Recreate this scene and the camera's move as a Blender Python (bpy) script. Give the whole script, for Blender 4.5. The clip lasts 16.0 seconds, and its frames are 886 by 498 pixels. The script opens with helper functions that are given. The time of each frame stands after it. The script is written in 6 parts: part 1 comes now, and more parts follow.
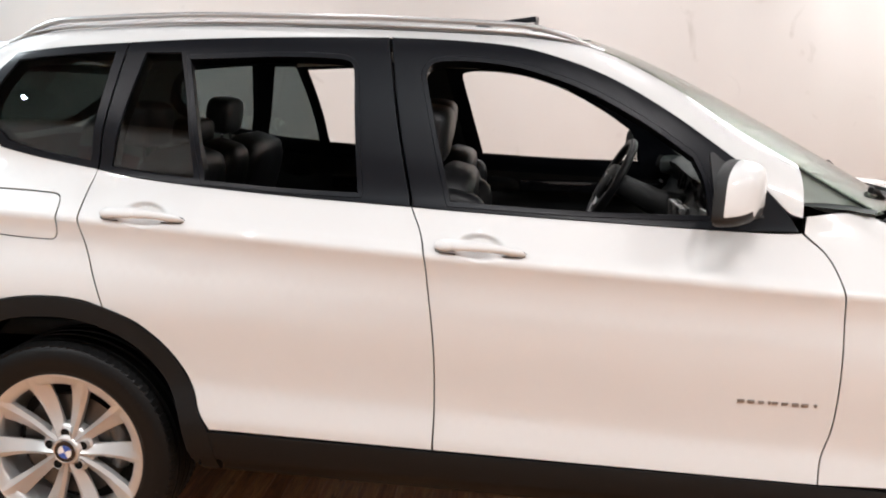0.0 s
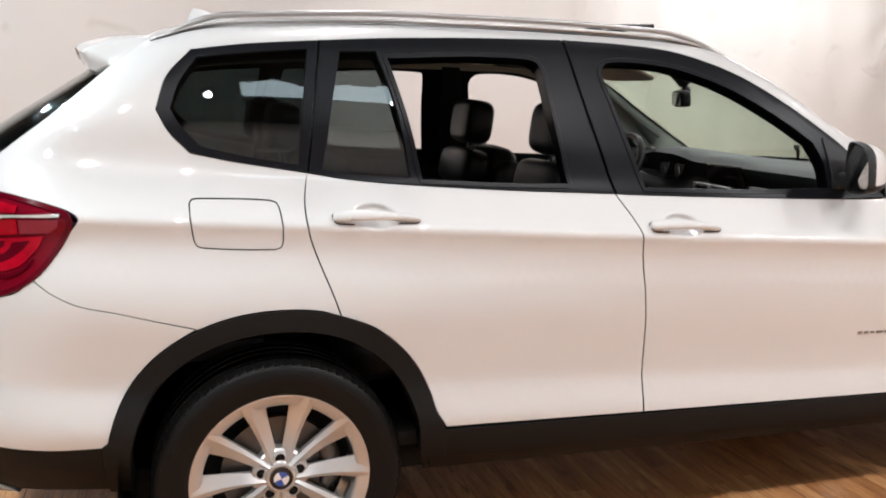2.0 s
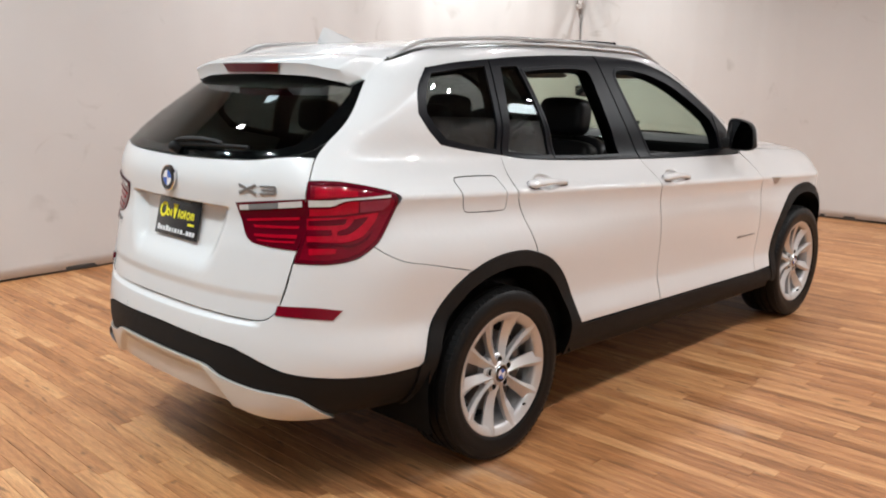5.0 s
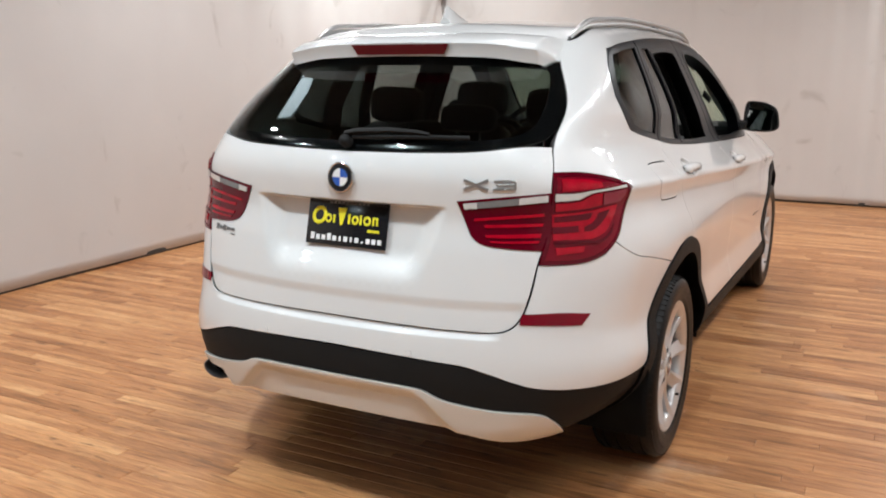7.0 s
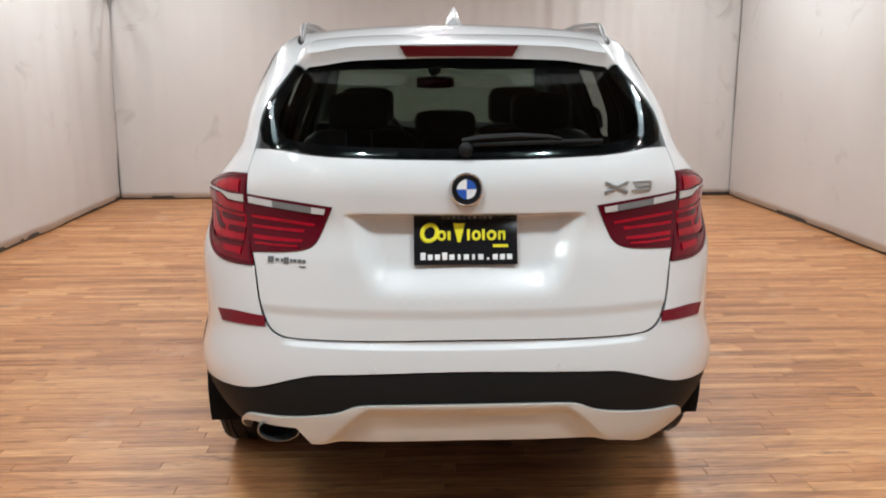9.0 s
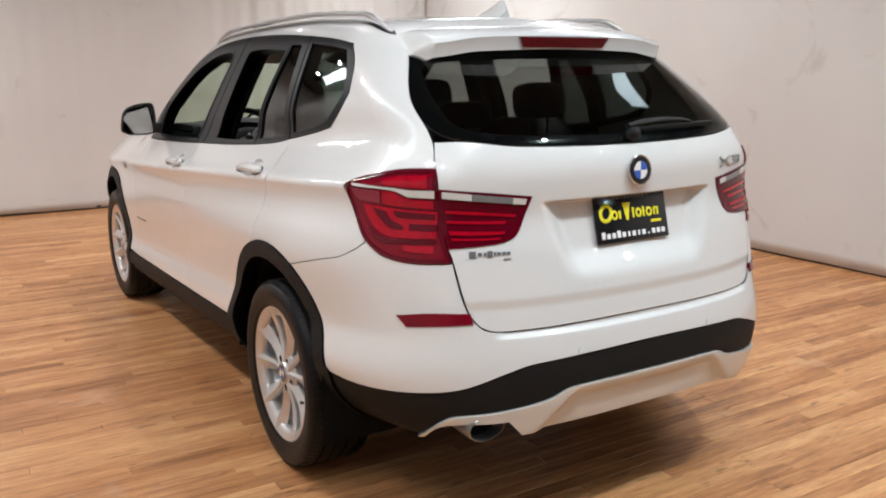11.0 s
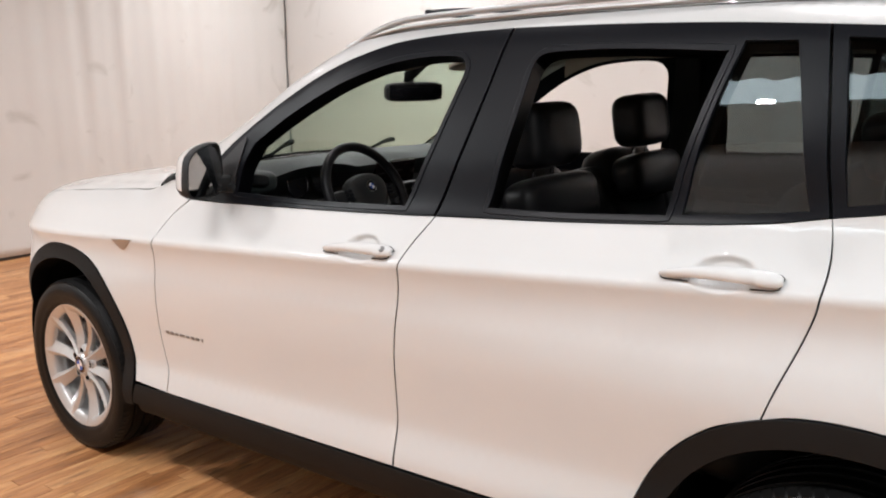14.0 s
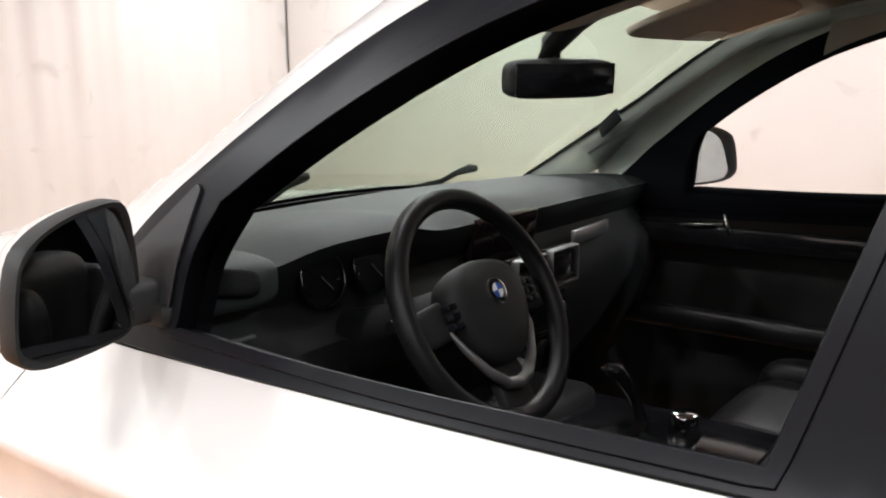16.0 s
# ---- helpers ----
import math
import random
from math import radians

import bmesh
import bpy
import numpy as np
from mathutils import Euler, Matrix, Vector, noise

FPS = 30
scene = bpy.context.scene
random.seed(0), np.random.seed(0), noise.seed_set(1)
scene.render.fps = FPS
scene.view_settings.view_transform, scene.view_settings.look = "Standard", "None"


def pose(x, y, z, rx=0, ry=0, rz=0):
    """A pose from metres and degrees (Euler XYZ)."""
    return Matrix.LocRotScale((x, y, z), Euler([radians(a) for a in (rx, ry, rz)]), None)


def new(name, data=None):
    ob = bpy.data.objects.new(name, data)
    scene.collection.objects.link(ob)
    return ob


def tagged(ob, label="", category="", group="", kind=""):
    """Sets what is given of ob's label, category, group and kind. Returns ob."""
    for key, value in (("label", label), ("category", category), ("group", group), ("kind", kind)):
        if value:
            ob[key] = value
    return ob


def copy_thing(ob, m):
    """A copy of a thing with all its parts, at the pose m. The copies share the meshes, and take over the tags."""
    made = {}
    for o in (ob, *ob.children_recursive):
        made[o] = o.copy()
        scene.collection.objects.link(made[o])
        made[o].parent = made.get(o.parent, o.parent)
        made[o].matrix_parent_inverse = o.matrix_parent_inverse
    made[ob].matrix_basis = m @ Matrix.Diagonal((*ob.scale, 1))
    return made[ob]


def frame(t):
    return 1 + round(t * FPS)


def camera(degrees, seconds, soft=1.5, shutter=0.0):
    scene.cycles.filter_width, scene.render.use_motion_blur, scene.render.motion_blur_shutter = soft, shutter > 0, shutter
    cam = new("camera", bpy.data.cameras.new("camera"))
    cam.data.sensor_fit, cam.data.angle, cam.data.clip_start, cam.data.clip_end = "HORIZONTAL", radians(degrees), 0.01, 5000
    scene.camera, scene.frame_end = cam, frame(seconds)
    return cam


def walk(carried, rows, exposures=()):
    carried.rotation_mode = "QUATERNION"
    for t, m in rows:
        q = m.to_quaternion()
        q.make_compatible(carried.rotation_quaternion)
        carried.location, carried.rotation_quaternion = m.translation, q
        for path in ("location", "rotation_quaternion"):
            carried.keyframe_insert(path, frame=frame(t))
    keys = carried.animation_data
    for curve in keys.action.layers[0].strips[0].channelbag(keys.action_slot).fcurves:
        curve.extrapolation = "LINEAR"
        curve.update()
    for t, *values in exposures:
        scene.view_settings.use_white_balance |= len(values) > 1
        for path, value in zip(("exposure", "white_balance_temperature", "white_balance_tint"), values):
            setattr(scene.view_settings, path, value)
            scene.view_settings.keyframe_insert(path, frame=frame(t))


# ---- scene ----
from mathutils.geometry import delaunay_2d_cdt


def S(v):
    v = np.clip(v, 0, 1)
    return v * v * (3 - 2 * v)


# ---- camera ----
cam = camera(55.13, 16.0, soft=2.0, shutter=0.0)
PATH = [
    (0, 3.1112, 1.3561, 1.4553, 78.648, -0.711, 95.88),
    (0.5, 3.1285, 0.9564, 1.4179, 79.24, -0.614, 92.546),
    (1, 3.1678, 0.5425, 1.3947, 79.765, -0.565, 86.735),
    (1.5, 3.1518, 0.1538, 1.374, 79.753, -0.474, 79.327),
    (2, 3.1006, -0.2484, 1.4111, 79.431, -0.51, 72.366),
    (2.5, 3.1088, -0.6915, 1.4074, 79.536, -0.188, 64.217),
    (3, 3.1774, -1.0765, 1.4261, 79.432, -0.099, 59.759),
    (3.5, 3.1572, -1.47, 1.4744, 78.9, -0.386, 54.784),
    (4, 3.0784, -1.8396, 1.5004, 78.56, -0.43, 49.651),
    (4.5, 3.02, -2.1529, 1.5018, 78.317, -0.359, 45.219),
    (5, 2.8952, -2.4153, 1.5111, 78.015, -0.093, 44.24),
    (5.2, 2.8115, -2.5291, 1.5117, 77.785, -0.17, 43.582),
    (7.5, 1.0762, -3.2283, 1.4601, 77.84, 0.432, 20.549),
    (8, 0.6702, -3.3295, 1.4663, 77.868, 0.535, 13.49),
    (10.3, -1.3366, -3.1091, 1.422, 78.788, 0.208, -22.359),
    (10.5, -1.5225, -3.0504, 1.4487, 78.166, 0.284, -25.058),
    (11, -1.8979, -2.8154, 1.4331, 77.945, 0.317, -31.556),
    (11.5, -2.2448, -2.4962, 1.4365, 77.914, 0.349, -38.323),
    (12, -2.5237, -2.1436, 1.4257, 77.894, 0.48, -43.555),
    (12.5, -2.6607, -1.6785, 1.4463, 77.604, 0.729, -47.681),
    (13, -2.7212, -1.1993, 1.4395, 77.977, 0.558, -50.162),
    (13.5, -2.644, -0.7433, 1.4527, 77.73, 0.833, -51.241),
    (14, -2.4562, -0.3066, 1.4774, 77.868, 0.823, -51.543),
    (14.5, -2.2553, 0.0799, 1.4806, 78.202, 0.958, -51.366),
    (15, -1.9591, 0.4264, 1.4489, 78.684, 1.079, -51.461),
    (15.2, -1.8466, 0.5497, 1.4428, 78.799, 1.093, -51.592),
    (15.5, -1.6665, 0.736, 1.4178, 78.702, 1.425, -51.668),
    (16, -1.3648, 0.9749, 1.3889, 78.732, 0.986, -51.667),
]
EXPOSURES = [(0.0, -0.13), (1.5, -0.22), (3.0, -0.30), (5.0, -0.46), (7.5, -0.53), (8.0, -0.62), (11.0, -0.53), (12.0, -0.40), (14.0, -0.28), (15.0, -0.32), (15.5, -0.18), (16.0, 0.24)]
walk(cam, [(t, pose(*p)) for t, *p in PATH], EXPOSURES)

# ---- light ----
world = bpy.data.worlds.new("studio_dark")
scene.world = world
world.use_nodes = True
world.node_tree.nodes["Background"].inputs[0].default_value = (0.9, 0.92, 1.0, 1)
world.node_tree.nodes["Background"].inputs[1].default_value = 0.02

CEILING = 3.35
WARM, COOL = (0.99, 0.952, 0.962), (0.84, 0.94, 1.0)
# pair at 0.9 and the 4.9 spot are added fill; no fixture known there
SPOT_ROWS = [  # across, along, power, colour
    (2.5, -5.0, 20, COOL), (2.5, -3.6, 24, COOL), (2.5, -2.3, 26, COOL), (2.5, -1.2, 18, WARM), (2.5, -0.4, 18, WARM), (2.5, 1.2, 18, WARM), (2.5, 1.7, 18, WARM), (2.5, 2.2, 18, WARM), (2.5, 4.0, 38, WARM), (2.5, 5.5, 36, WARM),
    (0.9, -2.0, 58, COOL), (0.0, 0.5, 17, WARM), (0.0, 2.3, 17, WARM), (0.0, 4.9, 26, WARM)]
LAMP_SPOTS = [(e * x, y, power, tone) for x, y, power, tone in SPOT_ROWS for e in ((-1, 1) if x else (1,))]
for lx, ly, power, tone in LAMP_SPOTS:
    data = bpy.data.lights.new("ceiling_spot", "AREA")
    data.shape, data.size, data.energy, data.color = "DISK", 0.11, power, tone
    data.spread = radians(152)
    new("spot_light", data).matrix_world = pose(lx, ly, CEILING - 0.035)
PANELS = [(-2.85, 4.5), (2.85, 4.5)]
for lx, ly in PANELS:
    data = bpy.data.lights.new("ceiling_panel", "AREA")
    data.shape, data.size, data.size_y, data.energy, data.color = "RECTANGLE", 0.40, 1.70, 44, (0.86, 0.97, 1.0)
    new("panel_light", data).matrix_world = pose(lx, ly, CEILING - 0.045)
DIFFUSERS = [(-2.33, 0.75), (2.33, 0.75)]
for lx, ly in DIFFUSERS:
    data = bpy.data.lights.new("cloth_diffuser", "AREA")
    data.shape, data.size, data.size_y, data.energy, data.color = "RECTANGLE", 0.36, 1.50, 12, (0.76, 0.92, 1.0)
    new("diffuser_light", data).matrix_world = pose(lx, ly, CEILING - 0.03)


# ---- materials ----
def material(name, base, rough=0.5, metal=0.0, spec=0.5, coat=0.0, coat_rough=0.03, vary=0.0, scale=8.0, bump=0.0, bump_scale=200.0, stretch=None, rough_vary=0.0, second=None):
    """A plain surface with two scales of variation: soft patches and a fine relief."""
    m = bpy.data.materials.new(name)
    m.use_nodes = True
    t = m.node_tree
    b = t.nodes["Principled BSDF"]
    b.inputs["Base Color"].default_value = (*base, 1)
    b.inputs["Roughness"].default_value = rough
    b.inputs["Metallic"].default_value = metal
    b.inputs["Specular IOR Level"].default_value = spec
    b.inputs["Coat Weight"].default_value = coat
    b.inputs["Coat Roughness"].default_value = coat_rough
    co = t.nodes.new("ShaderNodeTexCoord")
    src = co.outputs["Object"]
    if stretch:
        mp = t.nodes.new("ShaderNodeMapping")
        mp.inputs["Scale"].default_value = stretch
        t.links.new(src, mp.inputs["Vector"])
        src = mp.outputs["Vector"]
    if vary or rough_vary:
        n = t.nodes.new("ShaderNodeTexNoise")
        n.inputs["Scale"].default_value, n.inputs["Detail"].default_value = scale, 6
        t.links.new(src, n.inputs["Vector"])
        if vary:
            mix = t.nodes.new("ShaderNodeMix")
            mix.data_type = "RGBA"
            lo = second or tuple(c * (1 - vary) for c in base)
            mix.inputs["A"].default_value, mix.inputs["B"].default_value = (*lo, 1), (*(min(1, c * (1 + vary * 0.5)) for c in base), 1)
            t.links.new(n.outputs["Fac"], mix.inputs["Factor"])
            t.links.new(mix.outputs["Result"], b.inputs["Base Color"])
        if rough_vary:
            r = t.nodes.new("ShaderNodeMapRange")
            r.inputs["To Min"].default_value, r.inputs["To Max"].default_value = max(0.02, rough - rough_vary), rough + rough_vary
            t.links.new(n.outputs["Fac"], r.inputs["Value"])
            t.links.new(r.outputs["Result"], b.inputs["Roughness"])
    if bump:
        n2 = t.nodes.new("ShaderNodeTexNoise")
        n2.inputs["Scale"].default_value, n2.inputs["Detail"].default_value = bump_scale, 4
        t.links.new(src, n2.inputs["Vector"])
        bp = t.nodes.new("ShaderNodeBump")
        bp.inputs["Strength"].default_value, bp.inputs["Distance"].default_value = bump, 0.002
        t.links.new(n2.outputs["Fac"], bp.inputs["Height"])
        t.links.new(bp.outputs["Normal"], b.inputs["Normal"])
    return m


def glass(name, tint, base=0.03):
    """A thin pane: tinted see-through, with the mirror gloss of glass."""
    m = bpy.data.materials.new(name)
    m.use_nodes = True
    t = m.node_tree
    t.nodes.clear()
    out, mix = t.nodes.new("ShaderNodeOutputMaterial"), t.nodes.new("ShaderNodeMixShader")
    tr, gl, lw = t.nodes.new("ShaderNodeBsdfTransparent"), t.nodes.new("ShaderNodeBsdfGlossy"), t.nodes.new("ShaderNodeLayerWeight")
    tr.inputs["Color"].default_value = (*tint, 1)
    gl.inputs["Roughness"].default_value = 0.01
    lw.inputs["Blend"].default_value = 0.5
    p, q = t.nodes.new("ShaderNodeMath"), t.nodes.new("ShaderNodeMath")
    p.operation, q.operation = "POWER", "MULTIPLY_ADD"
    p.inputs[1].default_value, q.inputs[1].default_value, q.inputs[2].default_value = 5.0, 1 - base, base
    t.links.new(lw.outputs["Facing"], p.inputs[0])
    t.links.new(p.outputs[0], q.inputs[0])
    t.links.new(q.outputs[0], mix.inputs[0])
    t.links.new(tr.outputs[0], mix.inputs[1])
    t.links.new(gl.outputs[0], mix.inputs[2])
    t.links.new(mix.outputs[0], out.inputs[0])
    return m


WHITE = material("white_paint", (0.67, 0.665, 0.655), rough=0.35, spec=0.4, coat=1.0, coat_rough=0.015, vary=0.02, scale=3)
CLAD = material("black_cladding", (0.0090, 0.0087, 0.0085), rough=0.62, spec=0.20, vary=0.25, scale=20, bump=0.25, bump_scale=900, rough_vary=0.06)
SATIN = material("satin_black_trim", (0.0068, 0.0074, 0.0098), rough=0.32, spec=0.14, vary=0.06, scale=6, rough_vary=0.015)
GLOSS_BLACK = material("gloss_black", (0.012, 0.012, 0.014), rough=0.12, spec=0.5, vary=0.1, scale=9)
SAIL = material("grained_grey_plastic", (0.028, 0.028, 0.029), rough=0.55, spec=0.4, vary=0.15, scale=20, bump=0.2, bump_scale=800)
DARK = material("dark_underbody", (0.012, 0.0118, 0.0115), rough=0.8, spec=0.2, vary=0.3, scale=12)
# near-black of rubber bits; also the shade inside holes, put into colour
GAP = material("rubber_and_hole_shade", (0.011, 0.011, 0.011), rough=0.9, spec=0.1, vary=0.2, scale=30)
RUBBER = material("tyre_rubber", (0.0062, 0.0061, 0.0060), rough=0.42, spec=0.19, vary=0.25, scale=25, bump=0.15, bump_scale=500, rough_vary=0.08)
ALLOY = material("silver_alloy", (0.62, 0.615, 0.61), rough=0.30, metal=0.65, coat=0.6, coat_rough=0.06, vary=0.05, scale=30)
STEEL = material("brake_steel", (0.15, 0.145, 0.14), rough=0.45, metal=1.0, vary=0.3, scale=40, bump=0.2, bump_scale=300)
DULL_CHROME = material("dull_dark_chrome", (0.16, 0.155, 0.15), rough=0.25, metal=1.0, vary=0.3, scale=30)
CHROME = material("chrome", (0.72, 0.72, 0.73), rough=0.10, metal=1.0, vary=0.04, scale=20)
RAIL = material("satin_rail", (0.46, 0.46, 0.46), rough=0.40, metal=0.9, vary=0.06, scale=15)
SATIN_SILVER = material("satin_grey_trim", (0.30, 0.30, 0.30), rough=0.35, metal=0.9, vary=0.06, scale=15)
SILVER = material("silver_white_plastic", (0.66, 0.645, 0.61), rough=0.38, spec=0.5, coat=0.4, coat_rough=0.1, vary=0.04, scale=10)
LEATHER = material("black_leather", (0.0115, 0.0115, 0.0125), rough=0.36, spec=0.22, vary=0.25, scale=12, bump=0.35, bump_scale=350, rough_vary=0.08)
PLASTIC = material("soft_black_plastic", (0.020, 0.0205, 0.0205), rough=0.55, spec=0.25, vary=0.2, scale=15, bump=0.25, bump_scale=700)
DASHTOP = material("grey_green_dash", (0.025, 0.031, 0.029), rough=0.6, spec=0.35, vary=0.15, scale=10, bump=0.25, bump_scale=600)
LINER = material("grey_headliner", (0.50, 0.45, 0.38), rough=0.9, spec=0.1, vary=0.1, scale=18, bump=0.3, bump_scale=500)
PILLAR = material("grey_pillar_trim", (0.52, 0.56, 0.51), rough=0.75, spec=0.2, vary=0.1, scale=18, bump=0.2, bump_scale=600)
BLUE = material("enamel_blue", (0.03, 0.10, 0.42), rough=0.2, coat=1.0, vary=0.05)
ENAMEL = material("enamel_white", (0.8, 0.8, 0.8), rough=0.2, coat=1.0, vary=0.03)
YELLOW = material("yellow_print", (0.80, 0.72, 0.02), rough=0.5, vary=0.05)
PRINT = material("white_print", (0.8, 0.8, 0.8), rough=0.5, vary=0.05)
GREYPRINT = material("grey_print", (0.12, 0.12, 0.12), rough=0.5, vary=0.05)
SCREEN = material("dark_screen", (0.02, 0.012, 0.011), rough=0.12, vary=0.1)
RED = material("red_lens", (0.18, 0.0018, 0.012), rough=0.10, spec=0.22, coat=0.15, coat_rough=0.01, vary=0.3, scale=14)
RED_BRIGHT = material("red_lens_bright", (0.40, 0.0025, 0.016), rough=0.10, spec=0.22, coat=0.15, coat_rough=0.01, vary=0.5, scale=26)
RED_DARK = material("red_lens_dark", (0.095, 0.001, 0.008), rough=0.10, spec=0.22, coat=0.15, coat_rough=0.01, vary=0.2, scale=14)
RED_PALE = material("red_lens_pale", (0.26, 0.022, 0.045), rough=0.15, spec=0.35, coat=0.35, coat_rough=0.01, vary=0.3, scale=20)
SMOKE = material("smoked_lens", (0.20, 0.20, 0.20), rough=0.15, coat=0.5, coat_rough=0.01, vary=0.3, scale=40)
LENS = material("clear_lens", (0.62, 0.60, 0.58), rough=0.12, coat=1.0, coat_rough=0.01, vary=0.15, scale=40)
MIRROR = material("mirror_glass", (0.85, 0.86, 0.86), rough=0.01, metal=1.0, vary=0.01)
TINT = glass("tinted_glass", (0.38, 0.42, 0.42), 0.055)
TINT_REAR = glass("tinted_rear_glass", (0.42, 0.455, 0.44), 0.04)
CLEAR = glass("green_windscreen_glass", (0.81, 0.895, 0.82))


# ---- mesh tools ----
def finish(name, verts, faces, mats, slots=None, normal=None, smooth=True):
    me = bpy.data.meshes.new(name)
    me.from_pydata([tuple(v) for v in verts], [], [tuple(int(i) for i in f) for f in faces])
    for m in mats:
        me.materials.append(m)
    me.polygons.foreach_set("use_smooth", [smooth] * len(me.polygons))
    if slots is not None:
        me.polygons.foreach_set("material_index", [int(s) for s in slots])
    if normal is not None:
        me.normals_split_custom_set_from_vertices([tuple(n) for n in normal])
    me.update()
    return me


def part(name, bm, mats, parent=None, label="", smooth=True, angle=40):
    """Links a bmesh or a mesh as one object under a thing or a part."""
    me = bm
    if isinstance(bm, bmesh.types.BMesh):
        me = bpy.data.meshes.new(name)
        bm.to_mesh(me)
        bm.free()
        for m in (mats if isinstance(mats, (list, tuple)) else [mats]):
            me.materials.append(m)
        if smooth:
            me.polygons.foreach_set("use_smooth", [True] * len(me.polygons))
            me.set_sharp_from_angle(angle=radians(angle))
    ob = new(name, me)
    ob.parent = parent
    if label:
        tagged(ob, label)
    return ob


def box(bm, centre, size, bevel=0.0, turn=(0, 0, 0), seg=2, slot=0):
    m = pose(*centre, *turn) @ Matrix.Diagonal((*size, 1))
    b2 = bmesh.new()
    bmesh.ops.create_cube(b2, size=1.0, matrix=m)
    if bevel:
        bmesh.ops.bevel(b2, geom=b2.edges[:], offset=bevel, segments=seg, profile=0.5, affect="EDGES")
    return merge(bm, b2, slot)


def merge(bm, b2, slot=0):
    vs = {v: bm.verts.new(v.co) for v in b2.verts}
    for f in b2.faces:
        try:
            g = bm.faces.new([vs[v] for v in f.verts])
            g.material_index = slot or f.material_index
        except ValueError:
            pass
    b2.free()
    return bm


def tube(bm, path, radius, seg=10, closed=False, flat=1.0, slot=0):
    """A round or flattened bar along a path; radius may be a list."""
    path = [Vector(p) for p in path]
    n = len(path)
    rings = []
    for i, p in enumerate(path):
        a, b = (path[(i - 1) % n], path[(i + 1) % n]) if closed else (path[max(i - 1, 0)], path[min(i + 1, n - 1)])
        d = (b - a).normalized()
        u = d.cross(Vector((0, 0, 1)))
        u = u.normalized() if u.length > 1e-4 else Vector((1, 0, 0))
        w = u.cross(d)
        r = radius[i] if isinstance(radius, (list, tuple)) else radius
        rings.append([bm.verts.new(p + u * (math.cos(2 * math.pi * k / seg) * r) + w * (math.sin(2 * math.pi * k / seg) * r * flat)) for k in range(seg)])
    for i in range(n if closed else n - 1):
        a, b = rings[i], rings[(i + 1) % n]
        for k in range(seg):
            bm.faces.new((a[k], a[(k + 1) % seg], b[(k + 1) % seg], b[k])).material_index = slot
    if not closed:
        bm.faces.new(rings[0][::-1]).material_index = slot
        bm.faces.new(rings[-1]).material_index = slot
    return bm


def revolve(bm, profile, seg=48, slot=0, closed=False):
    """A (x, r) profile turned round the x axis."""
    rings = [[bm.verts.new((x, r * math.cos(2 * math.pi * k / seg), r * math.sin(2 * math.pi * k / seg))) for k in range(seg)] for x, r in profile]
    n = len(rings)
    for i in range(n if closed else n - 1):
        a, b = rings[i], rings[(i + 1) % n]
        for k in range(seg):
            bm.faces.new((a[k], b[k], b[(k + 1) % seg], a[(k + 1) % seg])).material_index = slot
    return bm


def disc(bm, x, r, seg=32, slot=0, a0=0.0, a1=360.0, cy=0.0, cz=0.0):
    c = bm.verts.new((x, cy, cz))
    n = max(2, int(seg * (a1 - a0) / 360))
    ring = [bm.verts.new((x, cy + r * math.cos(radians(a0 + (a1 - a0) * k / n)), cz + r * math.sin(radians(a0 + (a1 - a0) * k / n)))) for k in range(n + 1)]
    for k in range(n):
        bm.faces.new((c, ring[k], ring[k + 1])).material_index = slot
    return bm


def loop(points, step=0.014):
    """A closed outline through points (u, v), rounded but at those marked (u, v, 1)."""
    pts = [np.array(p[:2], float) for p in points]
    hard = [len(p) > 2 for p in points]
    n = len(pts)
    out = []
    for i in range(n):
        a, b = pts[i], pts[(i + 1) % n]
        ta = (b - a) if hard[i] else (b - pts[i - 1]) / 2
        tb = (b - a) if hard[(i + 1) % n] else (pts[(i + 2) % n] - a) / 2
        d = np.linalg.norm(b - a)
        for q in (0, 1):
            v = (ta, tb)[q]
            k = np.linalg.norm(v)
            if k > 1.3 * d:
                v *= 1.3 * d / k
        m = max(1, int(round(d / step)))
        for k in range(m):
            t = k / m
            out.append((1 + 2 * t) * (1 - t) ** 2 * a + t * (1 - t) ** 2 * ta + t * t * (3 - 2 * t) * b + t * t * (t - 1) * tb)
    return np.array(out)


def area(p):
    return 0.5 * np.sum(p[:, 0] * np.roll(p[:, 1], -1) - np.roll(p[:, 0], -1) * p[:, 1])


def grown(p, d):
    """The outline moved outward by d (inward: minus)."""
    t = np.roll(p, -1, 0) - np.roll(p, 1, 0)
    t /= np.maximum(np.linalg.norm(t, axis=1, keepdims=True), 1e-9)
    n = np.stack([t[:, 1], -t[:, 0]], 1) * (1 if area(p) > 0 else -1)
    return p + n * d


def within(q, p):
    x, y = q[:, 0][:, None], q[:, 1][:, None]
    x0, y0 = p[:, 0][None], p[:, 1][None]
    x1, y1 = np.roll(p[:, 0], -1)[None], np.roll(p[:, 1], -1)[None]
    cross = ((y0 > y) != (y1 > y)) & (x < (x1 - x0) * (y - y0) / np.where(y1 == y0, 1e-12, y1 - y0) + x0)
    return cross.sum(1) % 2 == 1


